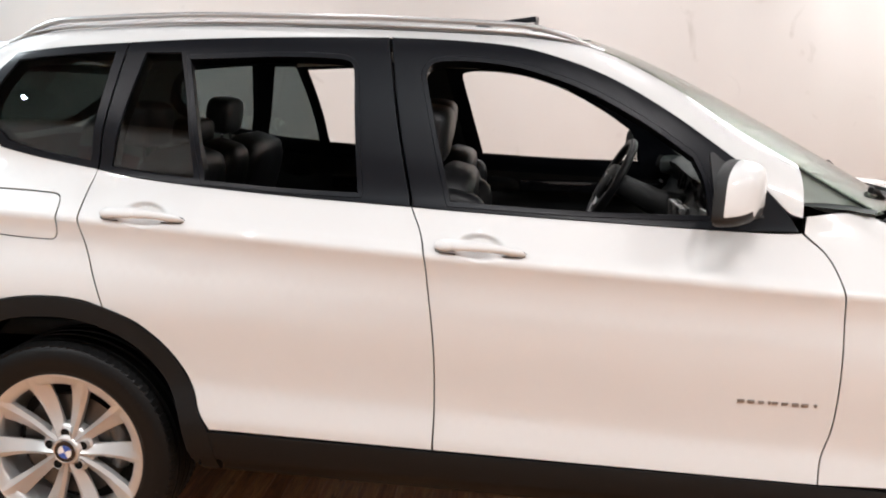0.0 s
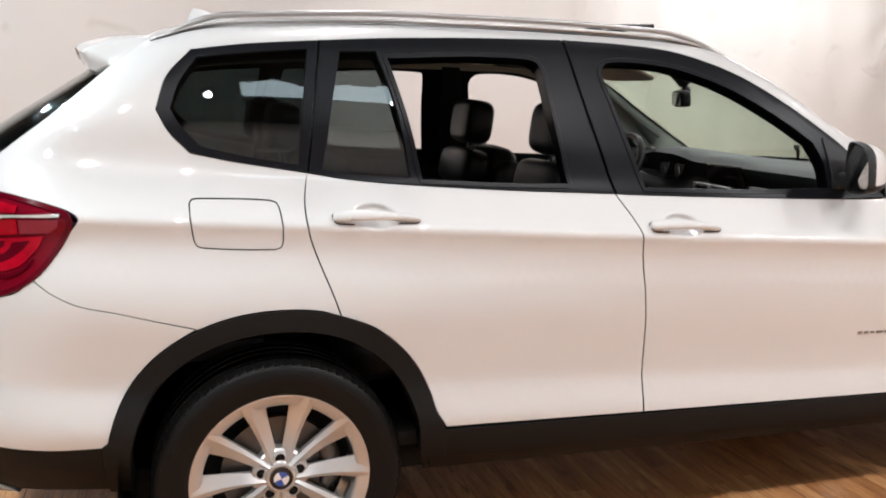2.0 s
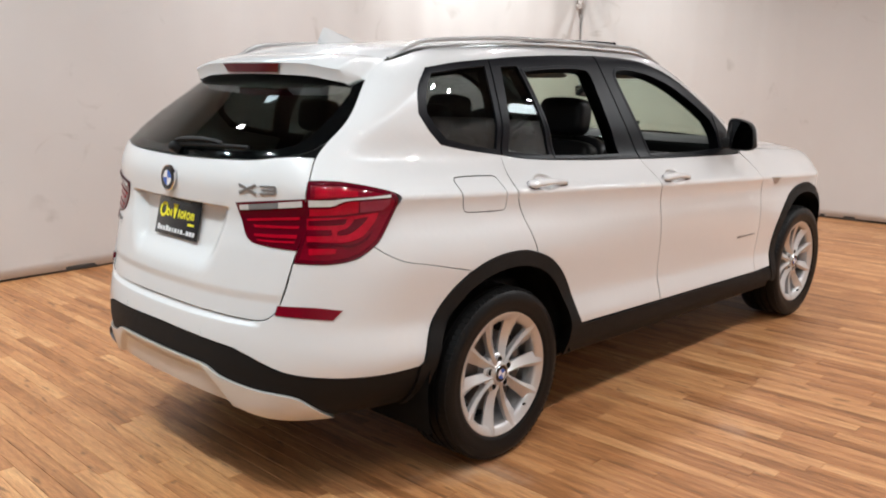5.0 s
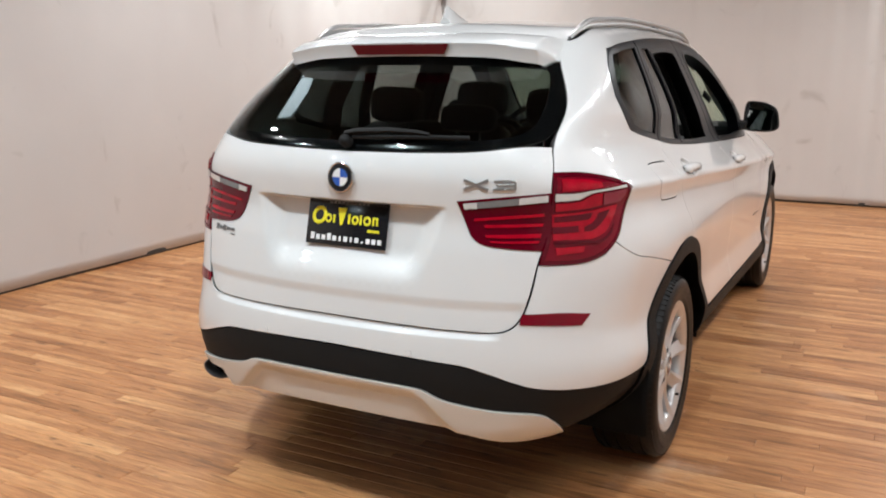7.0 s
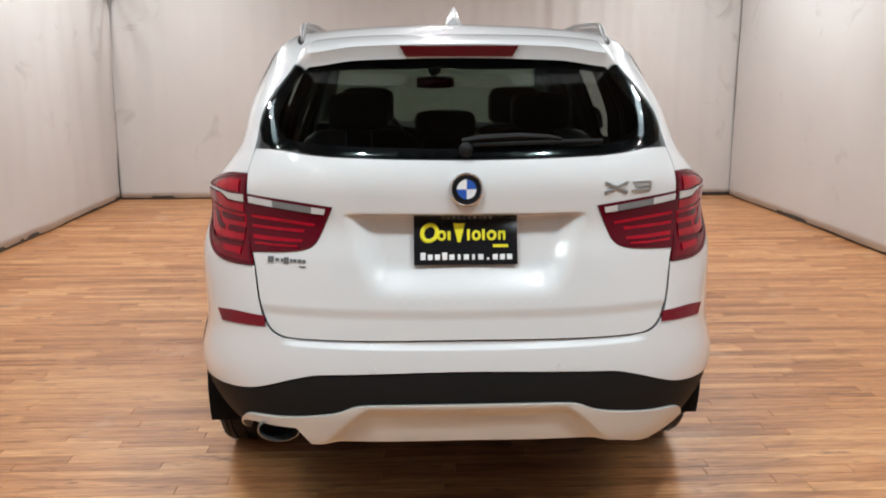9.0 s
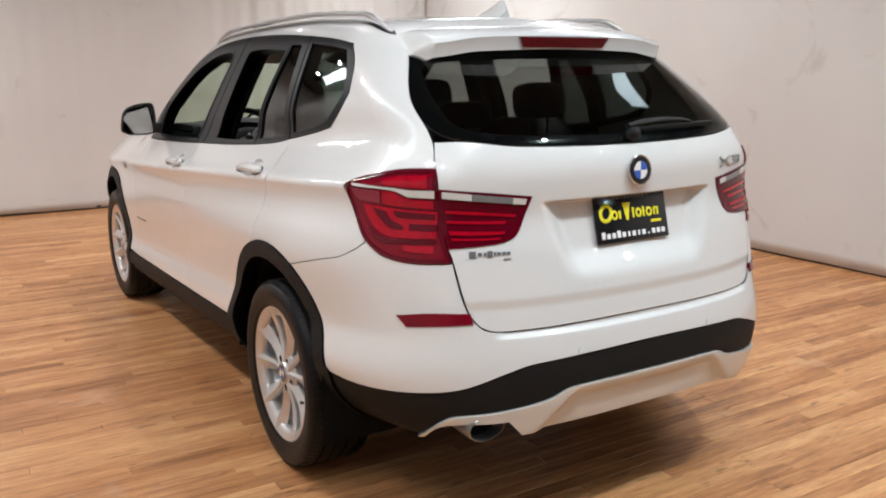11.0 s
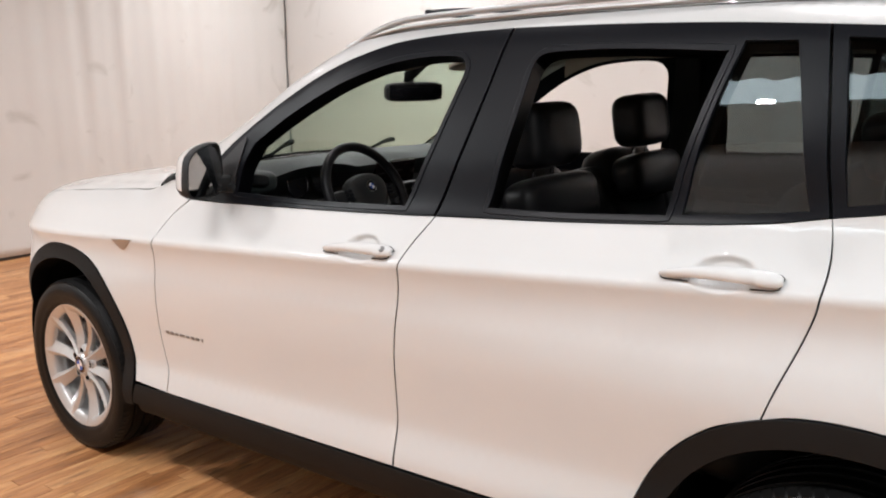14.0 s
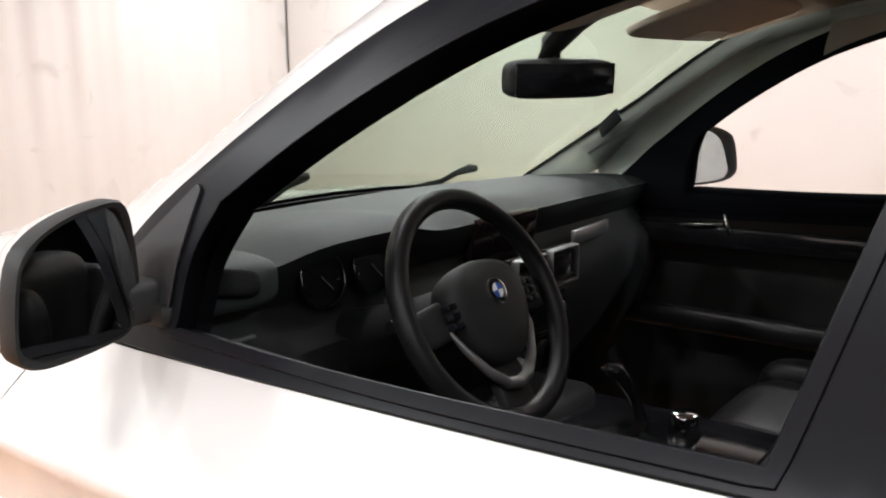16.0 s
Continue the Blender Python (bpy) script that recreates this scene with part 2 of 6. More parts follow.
# ---- the car's outer skin ----
def curve(v, knots):
    """Smooth interpolation (monotone-ish cubic) through (position, value) knots."""
    p = np.array([k[0] for k in knots], float)
    q = np.array([k[1] for k in knots], float)
    d = np.diff(q) / np.diff(p)
    m = np.concatenate([[d[0]], (d[1:] + d[:-1]) / 2, [d[-1]]])
    flat = np.concatenate([[False], d[1:] * d[:-1] <= 0, [False]])
    m[flat] = 0
    v = np.asarray(v, float)
    i = np.clip(np.searchsorted(p, v) - 1, 0, len(p) - 2)
    h = p[i + 1] - p[i]
    t = np.clip((v - p[i]) / h, 0, 1)
    a, b = (1 + 2 * t) * (1 - t) ** 2, t * (1 - t) ** 2
    c, e = t * t * (3 - 2 * t), t * t * (t - 1)
    out = a * q[i] + b * h * m[i] + c * q[i + 1] + e * h * m[i + 1]
    return out + np.where(v < p[0], (v - p[0]) * m[0], 0) + np.where(v > p[-1], (v - p[-1]) * m[-1], 0)


def smax(a, b, k):
    h = np.maximum(k - np.abs(a - b), 0) / k
    return np.maximum(a, b) + h * h * k / 4


# half-width of the flank against height, with heights taken from the shoulder crease above 0.8 m
FLANK = [(-0.80, 0.70), (-0.74, 0.80), (-0.66, 0.875), (-0.60, 0.901), (-0.545, 0.911), (-0.52, 0.9085), (-0.47, 0.8955), (-0.435, 0.8865), (-0.41, 0.8848), (-0.35, 0.8875), (-0.22, 0.8978),
         (-0.14, 0.8985), (-0.09, 0.8952), (-0.05, 0.8958), (-0.015, 0.9015), (0.007, 0.9068), (0.016, 0.9050), (0.027, 0.8965), (0.05, 0.873), (0.10, 0.829), (0.14, 0.797), (0.26, 0.738),
         (0.385, 0.681), (0.54, 0.605), (0.62, 0.562), (0.80, 0.44)]
UPPER = [(-1.0, -0.19), (-0.75, -0.135), (-0.48, -0.088), (-0.2, -0.058), (0.1, -0.046), (0.4, -0.034), (1.1, 0.0), (1.9, 0.003), (2.4, -0.012),
         (2.9, -0.03), (3.3, -0.09), (3.6, -0.2)]
LOWER = [(-1.0, -0.16), (-0.7, -0.075), (-0.45, -0.03), (-0.2, 0.004), (0.1, 0.008), (0.6, 0.0), (2.2, 0.0), (2.8, 0.012), (3.2, -0.03), (3.6, -0.16)]
GLASSY = [(-1.0, -0.13), (-0.6, -0.07), (-0.3, -0.025), (-0.1, 0.0), (1.2, 0.015), (1.5, 0.032), (1.85, 0.035), (2.4, -0.01)]
TAIL = [(0.16, -0.78), (0.24, -0.86), (0.333, -0.95), (0.42, -0.975), (0.50, -0.984), (0.58, -0.976), (0.67, -0.957), (0.73, -0.945), (0.80, -0.930),
        (0.90, -0.908), (1.02, -0.882), (1.10, -0.884), (1.14, -0.880), (1.19, -0.862), (1.24, -0.830), (1.47, -0.488), (1.52, -0.42), (1.60, -0.30)]
ROOF = [(-0.9, 1.50), (-0.6, 1.555), (-0.3, 1.602), (0.0, 1.625), (0.5, 1.643), (1.0, 1.642), (1.35, 1.622), (1.55, 1.592), (1.8, 1.498), (2.1, 1.346),
        (2.4, 1.180), (2.52, 1.116), (2.7, 1.087), (3.0, 1.055), (3.3, 1.005), (3.5, 0.945), (3.65, 0.86)]


def shoulder(y):
    return 1.045 - 0.062 * np.asarray(y, float)


def body(x, y, z):
    """Below zero inside the car's outer skin, zero on it."""
    x = np.abs(x)
    rel = z - shoulder(y)
    up = 1 / (1 + np.exp(-(rel + 0.12) / 0.04))
    gl = 1 / (1 + np.exp(-(rel - 0.20) / 0.03))
    w = curve(rel, FLANK) + (1 - up) * curve(y, LOWER) + up * (1 - gl) * curve(y, UPPER) + gl * curve(y, GLASSY)
    side = x - w
    rear = curve(z, TAIL) + 0.15 * x ** 2 + 0.33 * x ** 4 - y
    front = y - 3.69 + 0.28 * x ** 2 + 0.3 * x ** 4 + 0.25 * (z - 0.62) ** 2
    bow = 0.11 * x ** 2
    top = z - curve(y + 0.30 * x ** 2 * np.clip((y - 1.3) / 0.6, 0, 1) * np.clip((2.9 - y) / 0.4, 0, 1), ROOF) + bow * np.clip((2.9 - y) / 0.9, 0.45, 1)
    f = smax(side, rear, 0.17)
    f = smax(f, front, 0.3)
    return smax(f, top, 0.075)


def cast(o, d, far=2.5):
    """Where rays from inside the car (origins o, ways d) leave its skin."""
    lo, hi = np.zeros(len(o)), np.full(len(o), far)
    for _ in range(44):
        mid = (lo + hi) / 2
        inside = body(*(o + d * mid[:, None]).T) < 0
        lo, hi = np.where(inside, mid, lo), np.where(inside, hi, mid)
    return o + d * lo[:, None]


def normals(p):
    e = 0.0008
    g = np.stack([body(*(p + e * k).T) - body(*(p - e * k).T) for k in np.eye(3)], 1)
    return g / np.linalg.norm(g, axis=1, keepdims=True)


TURN_AT = (0.0, -0.10)
NOSE_AT = (0.0, 2.75)
TURN_ARM = 0.9


def rays(way, q):
    """Rays from inside the car for outline coordinates: side (y, z), rear (x, z), top (x, y), turn and nose (way round the corner, z)."""
    n = len(q)
    o, d = np.zeros((n, 3)), np.zeros((n, 3))
    if way == "side":
        o[:, 1], o[:, 2], d[:, 0] = q[:, 0], q[:, 1], 1
    elif way == "rear":
        o[:, 0], o[:, 1], o[:, 2], d[:, 1] = q[:, 0], 0.1, q[:, 1], -1
    elif way == "top":
        o[:, 0], o[:, 1], o[:, 2], d[:, 2] = q[:, 0], q[:, 1], 0.75, 1
    else:
        a = q[:, 0] / TURN_ARM
        c, s = (TURN_AT, -1) if way == "turn" else (NOSE_AT, 1)
        o[:, 0], o[:, 1], o[:, 2] = c[0], c[1], q[:, 1]
        d[:, 0], d[:, 1] = np.sin(a), s * np.cos(a)
    return o, d


def turned(x, y, z, nose=False):
    """The corner coordinate of a place on the plan."""
    c = NOSE_AT if nose else TURN_AT
    return (TURN_ARM * math.atan2(x - c[0], (y - c[1]) * (1 if nose else -1)), z)


def surface(way, q, off=0.0, relief=None):
    p = cast(*rays(way, q))
    if way == "side" and relief:
        p = p + np.outer(relief(q[:, 0], q[:, 1]), [1.0, 0.0, 0.0])
        return p + normals(cast(*rays(way, q))) * off
    h = np.full(len(q), off) + (relief(q[:, 0], q[:, 1]) if relief else 0)
    return p + normals(p) * h[:, None]


def skin(name, outline, way, mat, parent, holes=(), off=0.0, thick=0.02, back=None, flip=False, step=(0.04, 0.016), relief=None, label="", edge=0.0017, rim=None, fine=0.014, marks=()):
    """A panel of the car's skin: its outline filled, rounded at the edge and turned in by its thickness."""
    outer = loop(outline, fine)
    loops = [outer] + [loop(h, fine) for h in holes]
    inset = [grown(loops[0], -edge)] + [grown(h, edge) for h in loops[1:]]
    lo, hi = outer.min(0), outer.max(0)
    gu, gv = np.meshgrid(np.arange(lo[0] + step[0] / 2, hi[0], step[0]), np.arange(lo[1] + step[1] / 2, hi[1], step[1]))
    gu = gu + (np.arange(gv.shape[0])[:, None] % 2) * step[0] * 0.5
    grid = np.stack([gu.ravel(), gv.ravel()], 1)
    keep = within(grid, inset[0])
    for h in inset[1:]:
        keep &= ~within(grid, h)
    grid = grid[keep]
    ring = np.concatenate(inset)
    near = np.array([np.min(((ring - g) / np.array(step)) ** 2 @ np.ones(2)) for g in grid]) if len(grid) else np.zeros(0)
    grid = grid[near > 0.16] if len(grid) else grid
    for line in marks:
        line = np.array(line, float)
        ok = within(line, grown(inset[0], -0.003))
        for h in inset[1:]:
            ok &= ~within(line, grown(h, 0.003))
        line = line[ok]
        if len(line) and len(grid):
            grid = grid[np.array([np.min(((line - g) ** 2) @ np.ones(2)) for g in grid]) > 0.008 ** 2]
        grid = np.concatenate([grid, line])
    pts = np.concatenate([ring, grid])
    edges, start = [], 0
    for l in inset:
        edges += [(start + i, start + (i + 1) % len(l)) for i in range(len(l))]
        start += len(l)
    from_cdt = delaunay_2d_cdt([Vector(p) for p in pts], edges, [], 1, 1e-7)
    q = np.array([tuple(v) for v in from_cdt[0]])
    tri = np.array([tuple(f) for f in from_cdt[2]])
    mid = q[tri].mean(1)
    ok = within(mid, inset[0])
    for h in inset[1:]:
        ok &= ~within(mid, h)
    tri = tri[ok]
    home = {}
    for i, src in enumerate(from_cdt[3]):
        for s in src:
            home.setdefault(s, i)
    top = surface(way, q, off, relief)
    e = 0.0012
    du = surface(way, q + [e, 0], off, relief) - surface(way, q - [e, 0], off, relief)
    dv = surface(way, q + [0, e], off, relief) - surface(way, q - [0, e], off, relief)
    nrm = np.cross(du, dv)
    nrm /= np.maximum(np.linalg.norm(nrm, axis=1, keepdims=True), 1e-12)
    out = normals(cast(*rays(way, q)))
    nrm *= np.where((nrm * out).sum(1, keepdims=True) < 0, -1, 1)
    low = top - nrm * thick
    a, b, c = top[tri[:, 0]], top[tri[:, 1]], top[tri[:, 2]]
    wrong = (np.cross(b - a, c - a) * nrm[tri[:, 0]]).sum(1) < 0
    tri[wrong] = tri[wrong][:, ::-1]
    n = len(q)
    verts, norm = [top, low], [nrm, -nrm]
    faces = [tuple(t) for t in tri] + [tuple(t[::-1] + n) for t in tri]
    slots = [0] * len(tri) + [1 if back else 0] * len(tri)
    start, base = 0, 2 * n
    for k, l in enumerate(inset):
        ids = [home[start + i] for i in range(len(l))]
        rimp = surface(way, loops[k], off - 0.0018, relief)
        tang = rimp - top[ids]
        tang /= np.maximum(np.linalg.norm(tang, axis=1, keepdims=True), 1e-9)
        verts.append(rimp)
        norm.append(tang)
        m = len(l)
        for i in range(m):
            j = (i + 1) % m
            f1, f2 = (ids[i], base + i, base + j, ids[j]), (base + i, n + ids[i], n + ids[j], base + j)
            if (area(l) < 0) == (k == 0):
                f1, f2 = f1[::-1], f2[::-1]
            p = [top[f] if f < n else rimp[f - base] for f in f1]
            faces += [f1, f2]
            slots += [0, 2 if rim else 0]
        base += m
        start += m
    v, nn = np.concatenate(verts), np.concatenate(norm)
    if flip:
        v, nn = v * [-1, 1, 1], nn * [-1, 1, 1]
        faces = [f[::-1] for f in faces]
    mats = [mat, back or mat, rim or mat]
    return part(name, finish(name, v, faces, mats, slots, nn), None, parent, label)


def on_side(y, z, s=1, off=0.0):
    p = surface("side", np.array([[y, z]], float), off)[0]
    return Vector((p[0] * s, p[1], p[2]))


def side_frame_at(y, z, s=1, off=0.0):
    """A pose on the flank: x along the car (+y), y out of the skin, z up along it."""
    p = on_side(y, z, 1, off)
    n = Vector(normals(np.array([p]))[0])
    f = Vector((0, 1, 0))
    f = (f - n * f.dot(n)).normalized()
    u = f.cross(n) * -1
    m = Matrix((f, n, u)).transposed().to_4x4()
    m.translation = p
    return (Matrix.Diagonal((-1, 1, 1, 1)) @ m) if s < 0 else m


def on_rear(x, z, off=0.0):
    """A pose on the tail: x across, y up along the skin, z out of it."""
    p = surface("rear", np.array([[x, z]], float), off)[0]
    n = Vector(normals(np.array([p]))[0])
    u = Vector((0, 0, 1))
    u = (u - n * u.dot(n)).normalized()
    r = u.cross(n)
    m = Matrix((r, u, n)).transposed().to_4x4()
    m.translation = p
    return m


def roof_edge(y):
    return curve(y, [(-0.4, 0.515), (-0.3, 0.53), (0.4, 0.552), (1.3, 0.560), (1.55, 0.570), (1.8, 0.605), (2.1, 0.655), (2.4, 0.72)])


def edge_height(y, inset=0.0):
    return float(surface("top", np.array([[float(roof_edge(y)) - inset, y]]))[0][2])


car = new("car")
tagged(car, "pearl white five-door sport utility car with lowered side windows", "car")

ARCH = 0.385
BELT = [(0.105, 1.184), (0.228, 1.163), (0.418, 1.144), (0.703, 1.124), (0.909, 1.113), (1.034, 1.106)]
BELT_FRONT = [(1.040, 1.106), (1.117, 1.101), (1.427, 1.085), (1.847, 1.066), (2.04, 1.060)]
SEAM_B = [(1.036, 1.106), (1.076, 1.018), (1.093, 0.893), (1.110, 0.729), (1.113, 0.562), (1.112, 0.437)]
SEAM_R = [(0.105, 1.184), (0.089, 1.109), (0.091, 1.040), (0.112, 0.969), (0.150, 0.864), (0.168, 0.808)]
SEAM_F = [(2.152, 0.397), (2.158, 0.46), (2.182, 0.56), (2.186, 0.73), (2.178, 0.90), (2.150, 1.0), (2.085, 1.062)]
G = 0.0013


def moved(points, du, dv=0.0):
    return [(p[0] + du, p[1] + dv, *p[2:]) for p in points]


def hard(p):
    return (p[0], p[1], 1)


def arch_points(cy, r, a0, a1, n=11):
    """The wheel opening: a slightly squared circle."""
    out = []
    for k in range(n):
        c, q = math.cos(radians(a0 + (a1 - a0) * k / (n - 1))), math.sin(radians(a0 + (a1 - a0) * k / (n - 1)))
        w = r / (abs(c) ** 2.2 + abs(q) ** 2.2) ** (1 / 2.2)
        out.append((cy + w * c, ARCH + w * q))
    return out


HANDLES = {"front": (1.232, 1.0035), "rear": (0.279, 1.060)}


def bowl(which):
    cy, cz = HANDLES[which]
    cz += 0.009

    def relief(u, v):
        r = np.sqrt(((u - cy) / 0.068) ** 2 + ((v - cz + 0.064 * (u - cy)) / 0.033) ** 2)
        return -0.021 * S((1.06 - r) / 0.58)
    def outside(p):
        return ((p[0] - cy) / 0.068) ** 2 + ((p[1] - cz + 0.064 * (p[0] - cy)) / 0.033) ** 2 > 1.3 ** 2
    crease = [[p for p in line if outside(p)] for line in CREASE]
    rings = [[(cy + 0.068 * k * math.cos(a), cz - 0.064 * 0.068 * k * math.cos(a) + 0.033 * k * math.sin(a)) for a in np.linspace(0, 2 * math.pi, n)[:-1]] for k, n in ((1.22, 66), (1.10, 62), (1.0, 58), (0.9, 54), (0.8, 50), (0.7, 44), (0.6, 38), (0.5, 32), (0.4, 26), (0.28, 18), (0.15, 10))]
    return dict(relief=relief, marks=crease + [sum(rings, [])])


CREASE = [[(y, float(shoulder(y)) + 0.018 + d) for y in np.arange(-0.80, 3.40, 0.022)] for d in (-0.075, -0.058, -0.043, -0.031, -0.021, -0.012, -0.004, 0.004, 0.012, 0.021, 0.032, 0.045, 0.060, 0.078)]


for s in (1, -1):
    F = s < 0
    # rear door, from its hinge seam to the wheel arch
    arch = arch_points(0.0, 0.452, 70, 10)
    rd = skin("rear_door", [hard(BELT[0])] + moved(SEAM_R[1:-1], G) + [(0.168 + G, 0.809, 1)] + arch[2:-1] + [(0.468, 0.462, 1), (1.110 - G, 0.437, 1)]
              + moved(SEAM_B[::-1][1:-1], -G) + [(SEAM_B[0][0] - G, 1.106, 1)] + BELT[::-1][1:-1], "side", WHITE, car, thick=0.075, back=PLASTIC, rim=SATIN, flip=F,
              label="white painted rear door with its window lowered", **bowl("rear"))
    fd = skin("front_door", [(SEAM_B[0][0] + G, 1.106, 1)] + moved(SEAM_B[1:-1], G) + [(1.112 + G, 0.437, 1), hard(SEAM_F[0])] + SEAM_F[1:-1] + [hard(SEAM_F[-1])]
              + BELT_FRONT[::-1][:-1], "side", WHITE, car, thick=0.075, back=PLASTIC, rim=SATIN, flip=F, label="white painted front door with its window lowered", **bowl("front"))
    # quarter panel round the rear side window, up the D pillar to the roof
    over = [(y, edge_height(y)) for y in (-0.29, -0.1, 0.2, 0.5, 0.8, 1.1, 1.35, 1.55, 1.75, 1.95, 2.1)]
    dlo_top = [(-0.186, 1.516), (-0.036, 1.535), (0.159, 1.549), (0.375, 1.561), (0.646, 1.569), (0.94, 1.571), (1.15, 1.563), (1.32, 1.546), (1.45, 1.512),
               (1.545, 1.477), (1.635, 1.433), (1.745, 1.367), (1.85, 1.295), (1.94, 1.226), (2.05, 1.115)]
    fuel = [(-0.212, 1.118), (-0.190, 1.129), (-0.002, 1.119), (0.020, 1.100), (0.024, 1.010), (0.004, 0.991), (-0.185, 1.003), (-0.205, 1.022)]
    quarter = skin("quarter_panel", [hard(SEAM_R[0])] + moved(SEAM_R[1:-1], -G) + [(0.168 - G, 0.809, 1)] + arch_points(0.0, 0.452, 75, 117, 7) + [(-0.209, 0.800, 1)]
                   + [(-0.40, 0.849), (-0.493, 0.871), (-0.560, 0.904), (-0.597, 0.934, 1), (-0.554, 0.984), (-0.494, 1.062), (-0.480, 1.086), (-0.500, 1.104), (-0.560, 1.124),
                      (-0.66, 1.147), (-0.738, 1.152, 1), (-0.700, 1.215), (-0.652, 1.262), (-0.535, 1.352), (-0.40, 1.472, 1), (-0.315, 1.545), (over[0][0], over[0][1], 1)]
                   + over[1:-1] + [hard(over[-1]), (2.09, 1.10, 1)] + dlo_top[::-1][:-1] + [(-0.186, 1.516, 1), (-0.252, 1.445), (-0.284, 1.356, 1), (-0.254, 1.297), (-0.202, 1.241, 1), (-0.086, 1.216)],
                   "side", WHITE, car, holes=[fuel] if s > 0 else [], thick=0.05, back=PILLAR, flip=F, step=(0.035, 0.016), marks=CREASE, label="white rear quarter panel and roof side rail")
    flap = grown(loop(fuel, 0.010), -0.0024)
    if s > 0:
        skin("fuel_flap", [tuple(p) for p in flap], "side", WHITE, quarter, thick=0.02, flip=F, fine=0.010, marks=CREASE, label="white fuel filler flap")
    # black frame of the rear side window, then its glass
    qglass = [(-0.246, 1.358, 1), (-0.222, 1.425), (-0.172, 1.494, 1), (-0.02, 1.511), (0.128, 1.522, 1), (0.102, 1.36), (0.082, 1.208, 1), (-0.08, 1.236), (-0.176, 1.262, 1), (-0.222, 1.312)]
    qt = skin("quarter_window_frame", [(-0.186, 1.516, 1), (-0.036, 1.535), (0.163, 1.549, 1), (0.132, 1.37), (0.105, 1.184, 1), (-0.086, 1.216), (-0.202, 1.241, 1), (-0.254, 1.297),
              (-0.284, 1.356, 1), (-0.252, 1.445)], "side", SATIN, quarter, holes=[qglass], off=0.002, thick=0.05, flip=F, label="satin black window surround")
    skin("quarter_window_pane", [tuple(p) for p in grown(loop(qglass, 0.03), 0.004)], "side", TINT, qt, off=-0.004, thick=0.004, flip=F, fine=0.03, label="dark tinted glass").visible_shadow = False
    lite = [(0.222, 1.518, 1), (0.328, 1.520, 1), (0.366, 1.373), (0.398, 1.166, 1), (0.26, 1.178), (0.148, 1.194, 1), (0.183, 1.36)]
    ropen = [(0.352, 1.505, 1), (0.61, 1.516), (0.80, 1.512), (0.838, 1.500), (0.852, 1.470), (0.864, 1.346), (0.888, 1.131, 1), (0.671, 1.138), (0.428, 1.154, 1), (0.390, 1.35)]
    rf = skin("window_frame", [(0.168, 1.549, 1), (0.375, 1.561), (0.646, 1.569), (0.938, 1.571, 1), (0.978, 1.345), (1.032, 1.107, 1)] + BELT[::-1][1:-1] + [(0.110, 1.184, 1), (0.137, 1.37)],
              "side", SATIN, rd, holes=[lite, ropen], off=0.003, thick=0.055, flip=F, label="satin black door window frame and pillar trim")
    skin("fixed_pane", [tuple(p) for p in grown(loop(lite, 0.03), 0.004)], "side", TINT, rf, off=-0.004, thick=0.004, flip=F, fine=0.03, label="dark tinted glass").visible_shadow = False
    fopen = [(1.050, 1.455), (1.060, 1.492), (1.092, 1.507), (1.19, 1.508), (1.31, 1.494), (1.42, 1.464), (1.51, 1.430), (1.60, 1.385), (1.70, 1.326), (1.802, 1.255, 1), (1.832, 1.188), (1.848, 1.095, 1), (1.513, 1.098), (1.138, 1.114, 1)]
    ff = skin("window_frame", [(0.945, 1.571, 1), (1.15, 1.563), (1.32, 1.546), (1.45, 1.512), (1.545, 1.477), (1.635, 1.433), (1.745, 1.367), (1.85, 1.295), (1.94, 1.226), (2.045, 1.115), (2.078, 1.064, 1)]
              + BELT_FRONT[::-1][1:-1] + [(1.040, 1.107, 1), (0.985, 1.345)], "side", SATIN, fd, holes=[fopen], off=0.003, thick=0.055, flip=F,
              label="satin black door window frame and pillar trim")
    for owner, opening in ((rf, ropen), (ff, fopen)):
        edge_line = loop(opening, 0.014)
        skin("window_seal", [tuple(p) for p in grown(edge_line, 0.008)], "side", SATIN, owner, holes=[[tuple(p) for p in grown(edge_line, -0.007)]], off=0.0058, thick=0.03, flip=F, fine=0.016, label="black rubber window seal")
    skin("mirror_sail", [(1.860, 1.104, 1), (1.985, 1.098, 1), (1.955, 1.178, 1), (1.850, 1.268, 1), (1.840, 1.262, 1), (1.848, 1.190)], "side", SAIL, ff, off=0.008, thick=0.012, flip=F, fine=0.02, label="dark grey mirror corner cover")
    skin("centre_pillar", [(0.905, 1.558, 1), (0.985, 1.556, 1), (1.095, 1.085, 1), (0.955, 1.090, 1)], "side", PLASTIC, car, off=-0.072, thick=0.025, flip=F, step=(0.04, 0.03), fine=0.03, label="black centre pillar trim")
    # headliner along the roof side and down the screen pillar
    low_line = [(0.34, 1.528), (0.61, 1.538), (0.86, 1.534), (1.05, 1.527), (1.19, 1.528), (1.31, 1.514), (1.42, 1.482), (1.49, 1.454)]
    skin("side_headliner", [hard(low_line[0])] + low_line[1:-1] + [hard(low_line[-1])] + [(y, edge_height(y) - 0.022, *h) for y, *h in ((1.47, 1), (1.3,), (1.1,), (0.8,), (0.5,), (0.34, 1))], "side", LINER, car, off=-0.060, thick=0.006, flip=F, step=(0.05, 0.03), fine=0.03, label="beige headliner edge")
    # moulded trim on the inside of the screen pillar, from the roof down to the dashboard
    bm = bmesh.new()
    rows_ = []
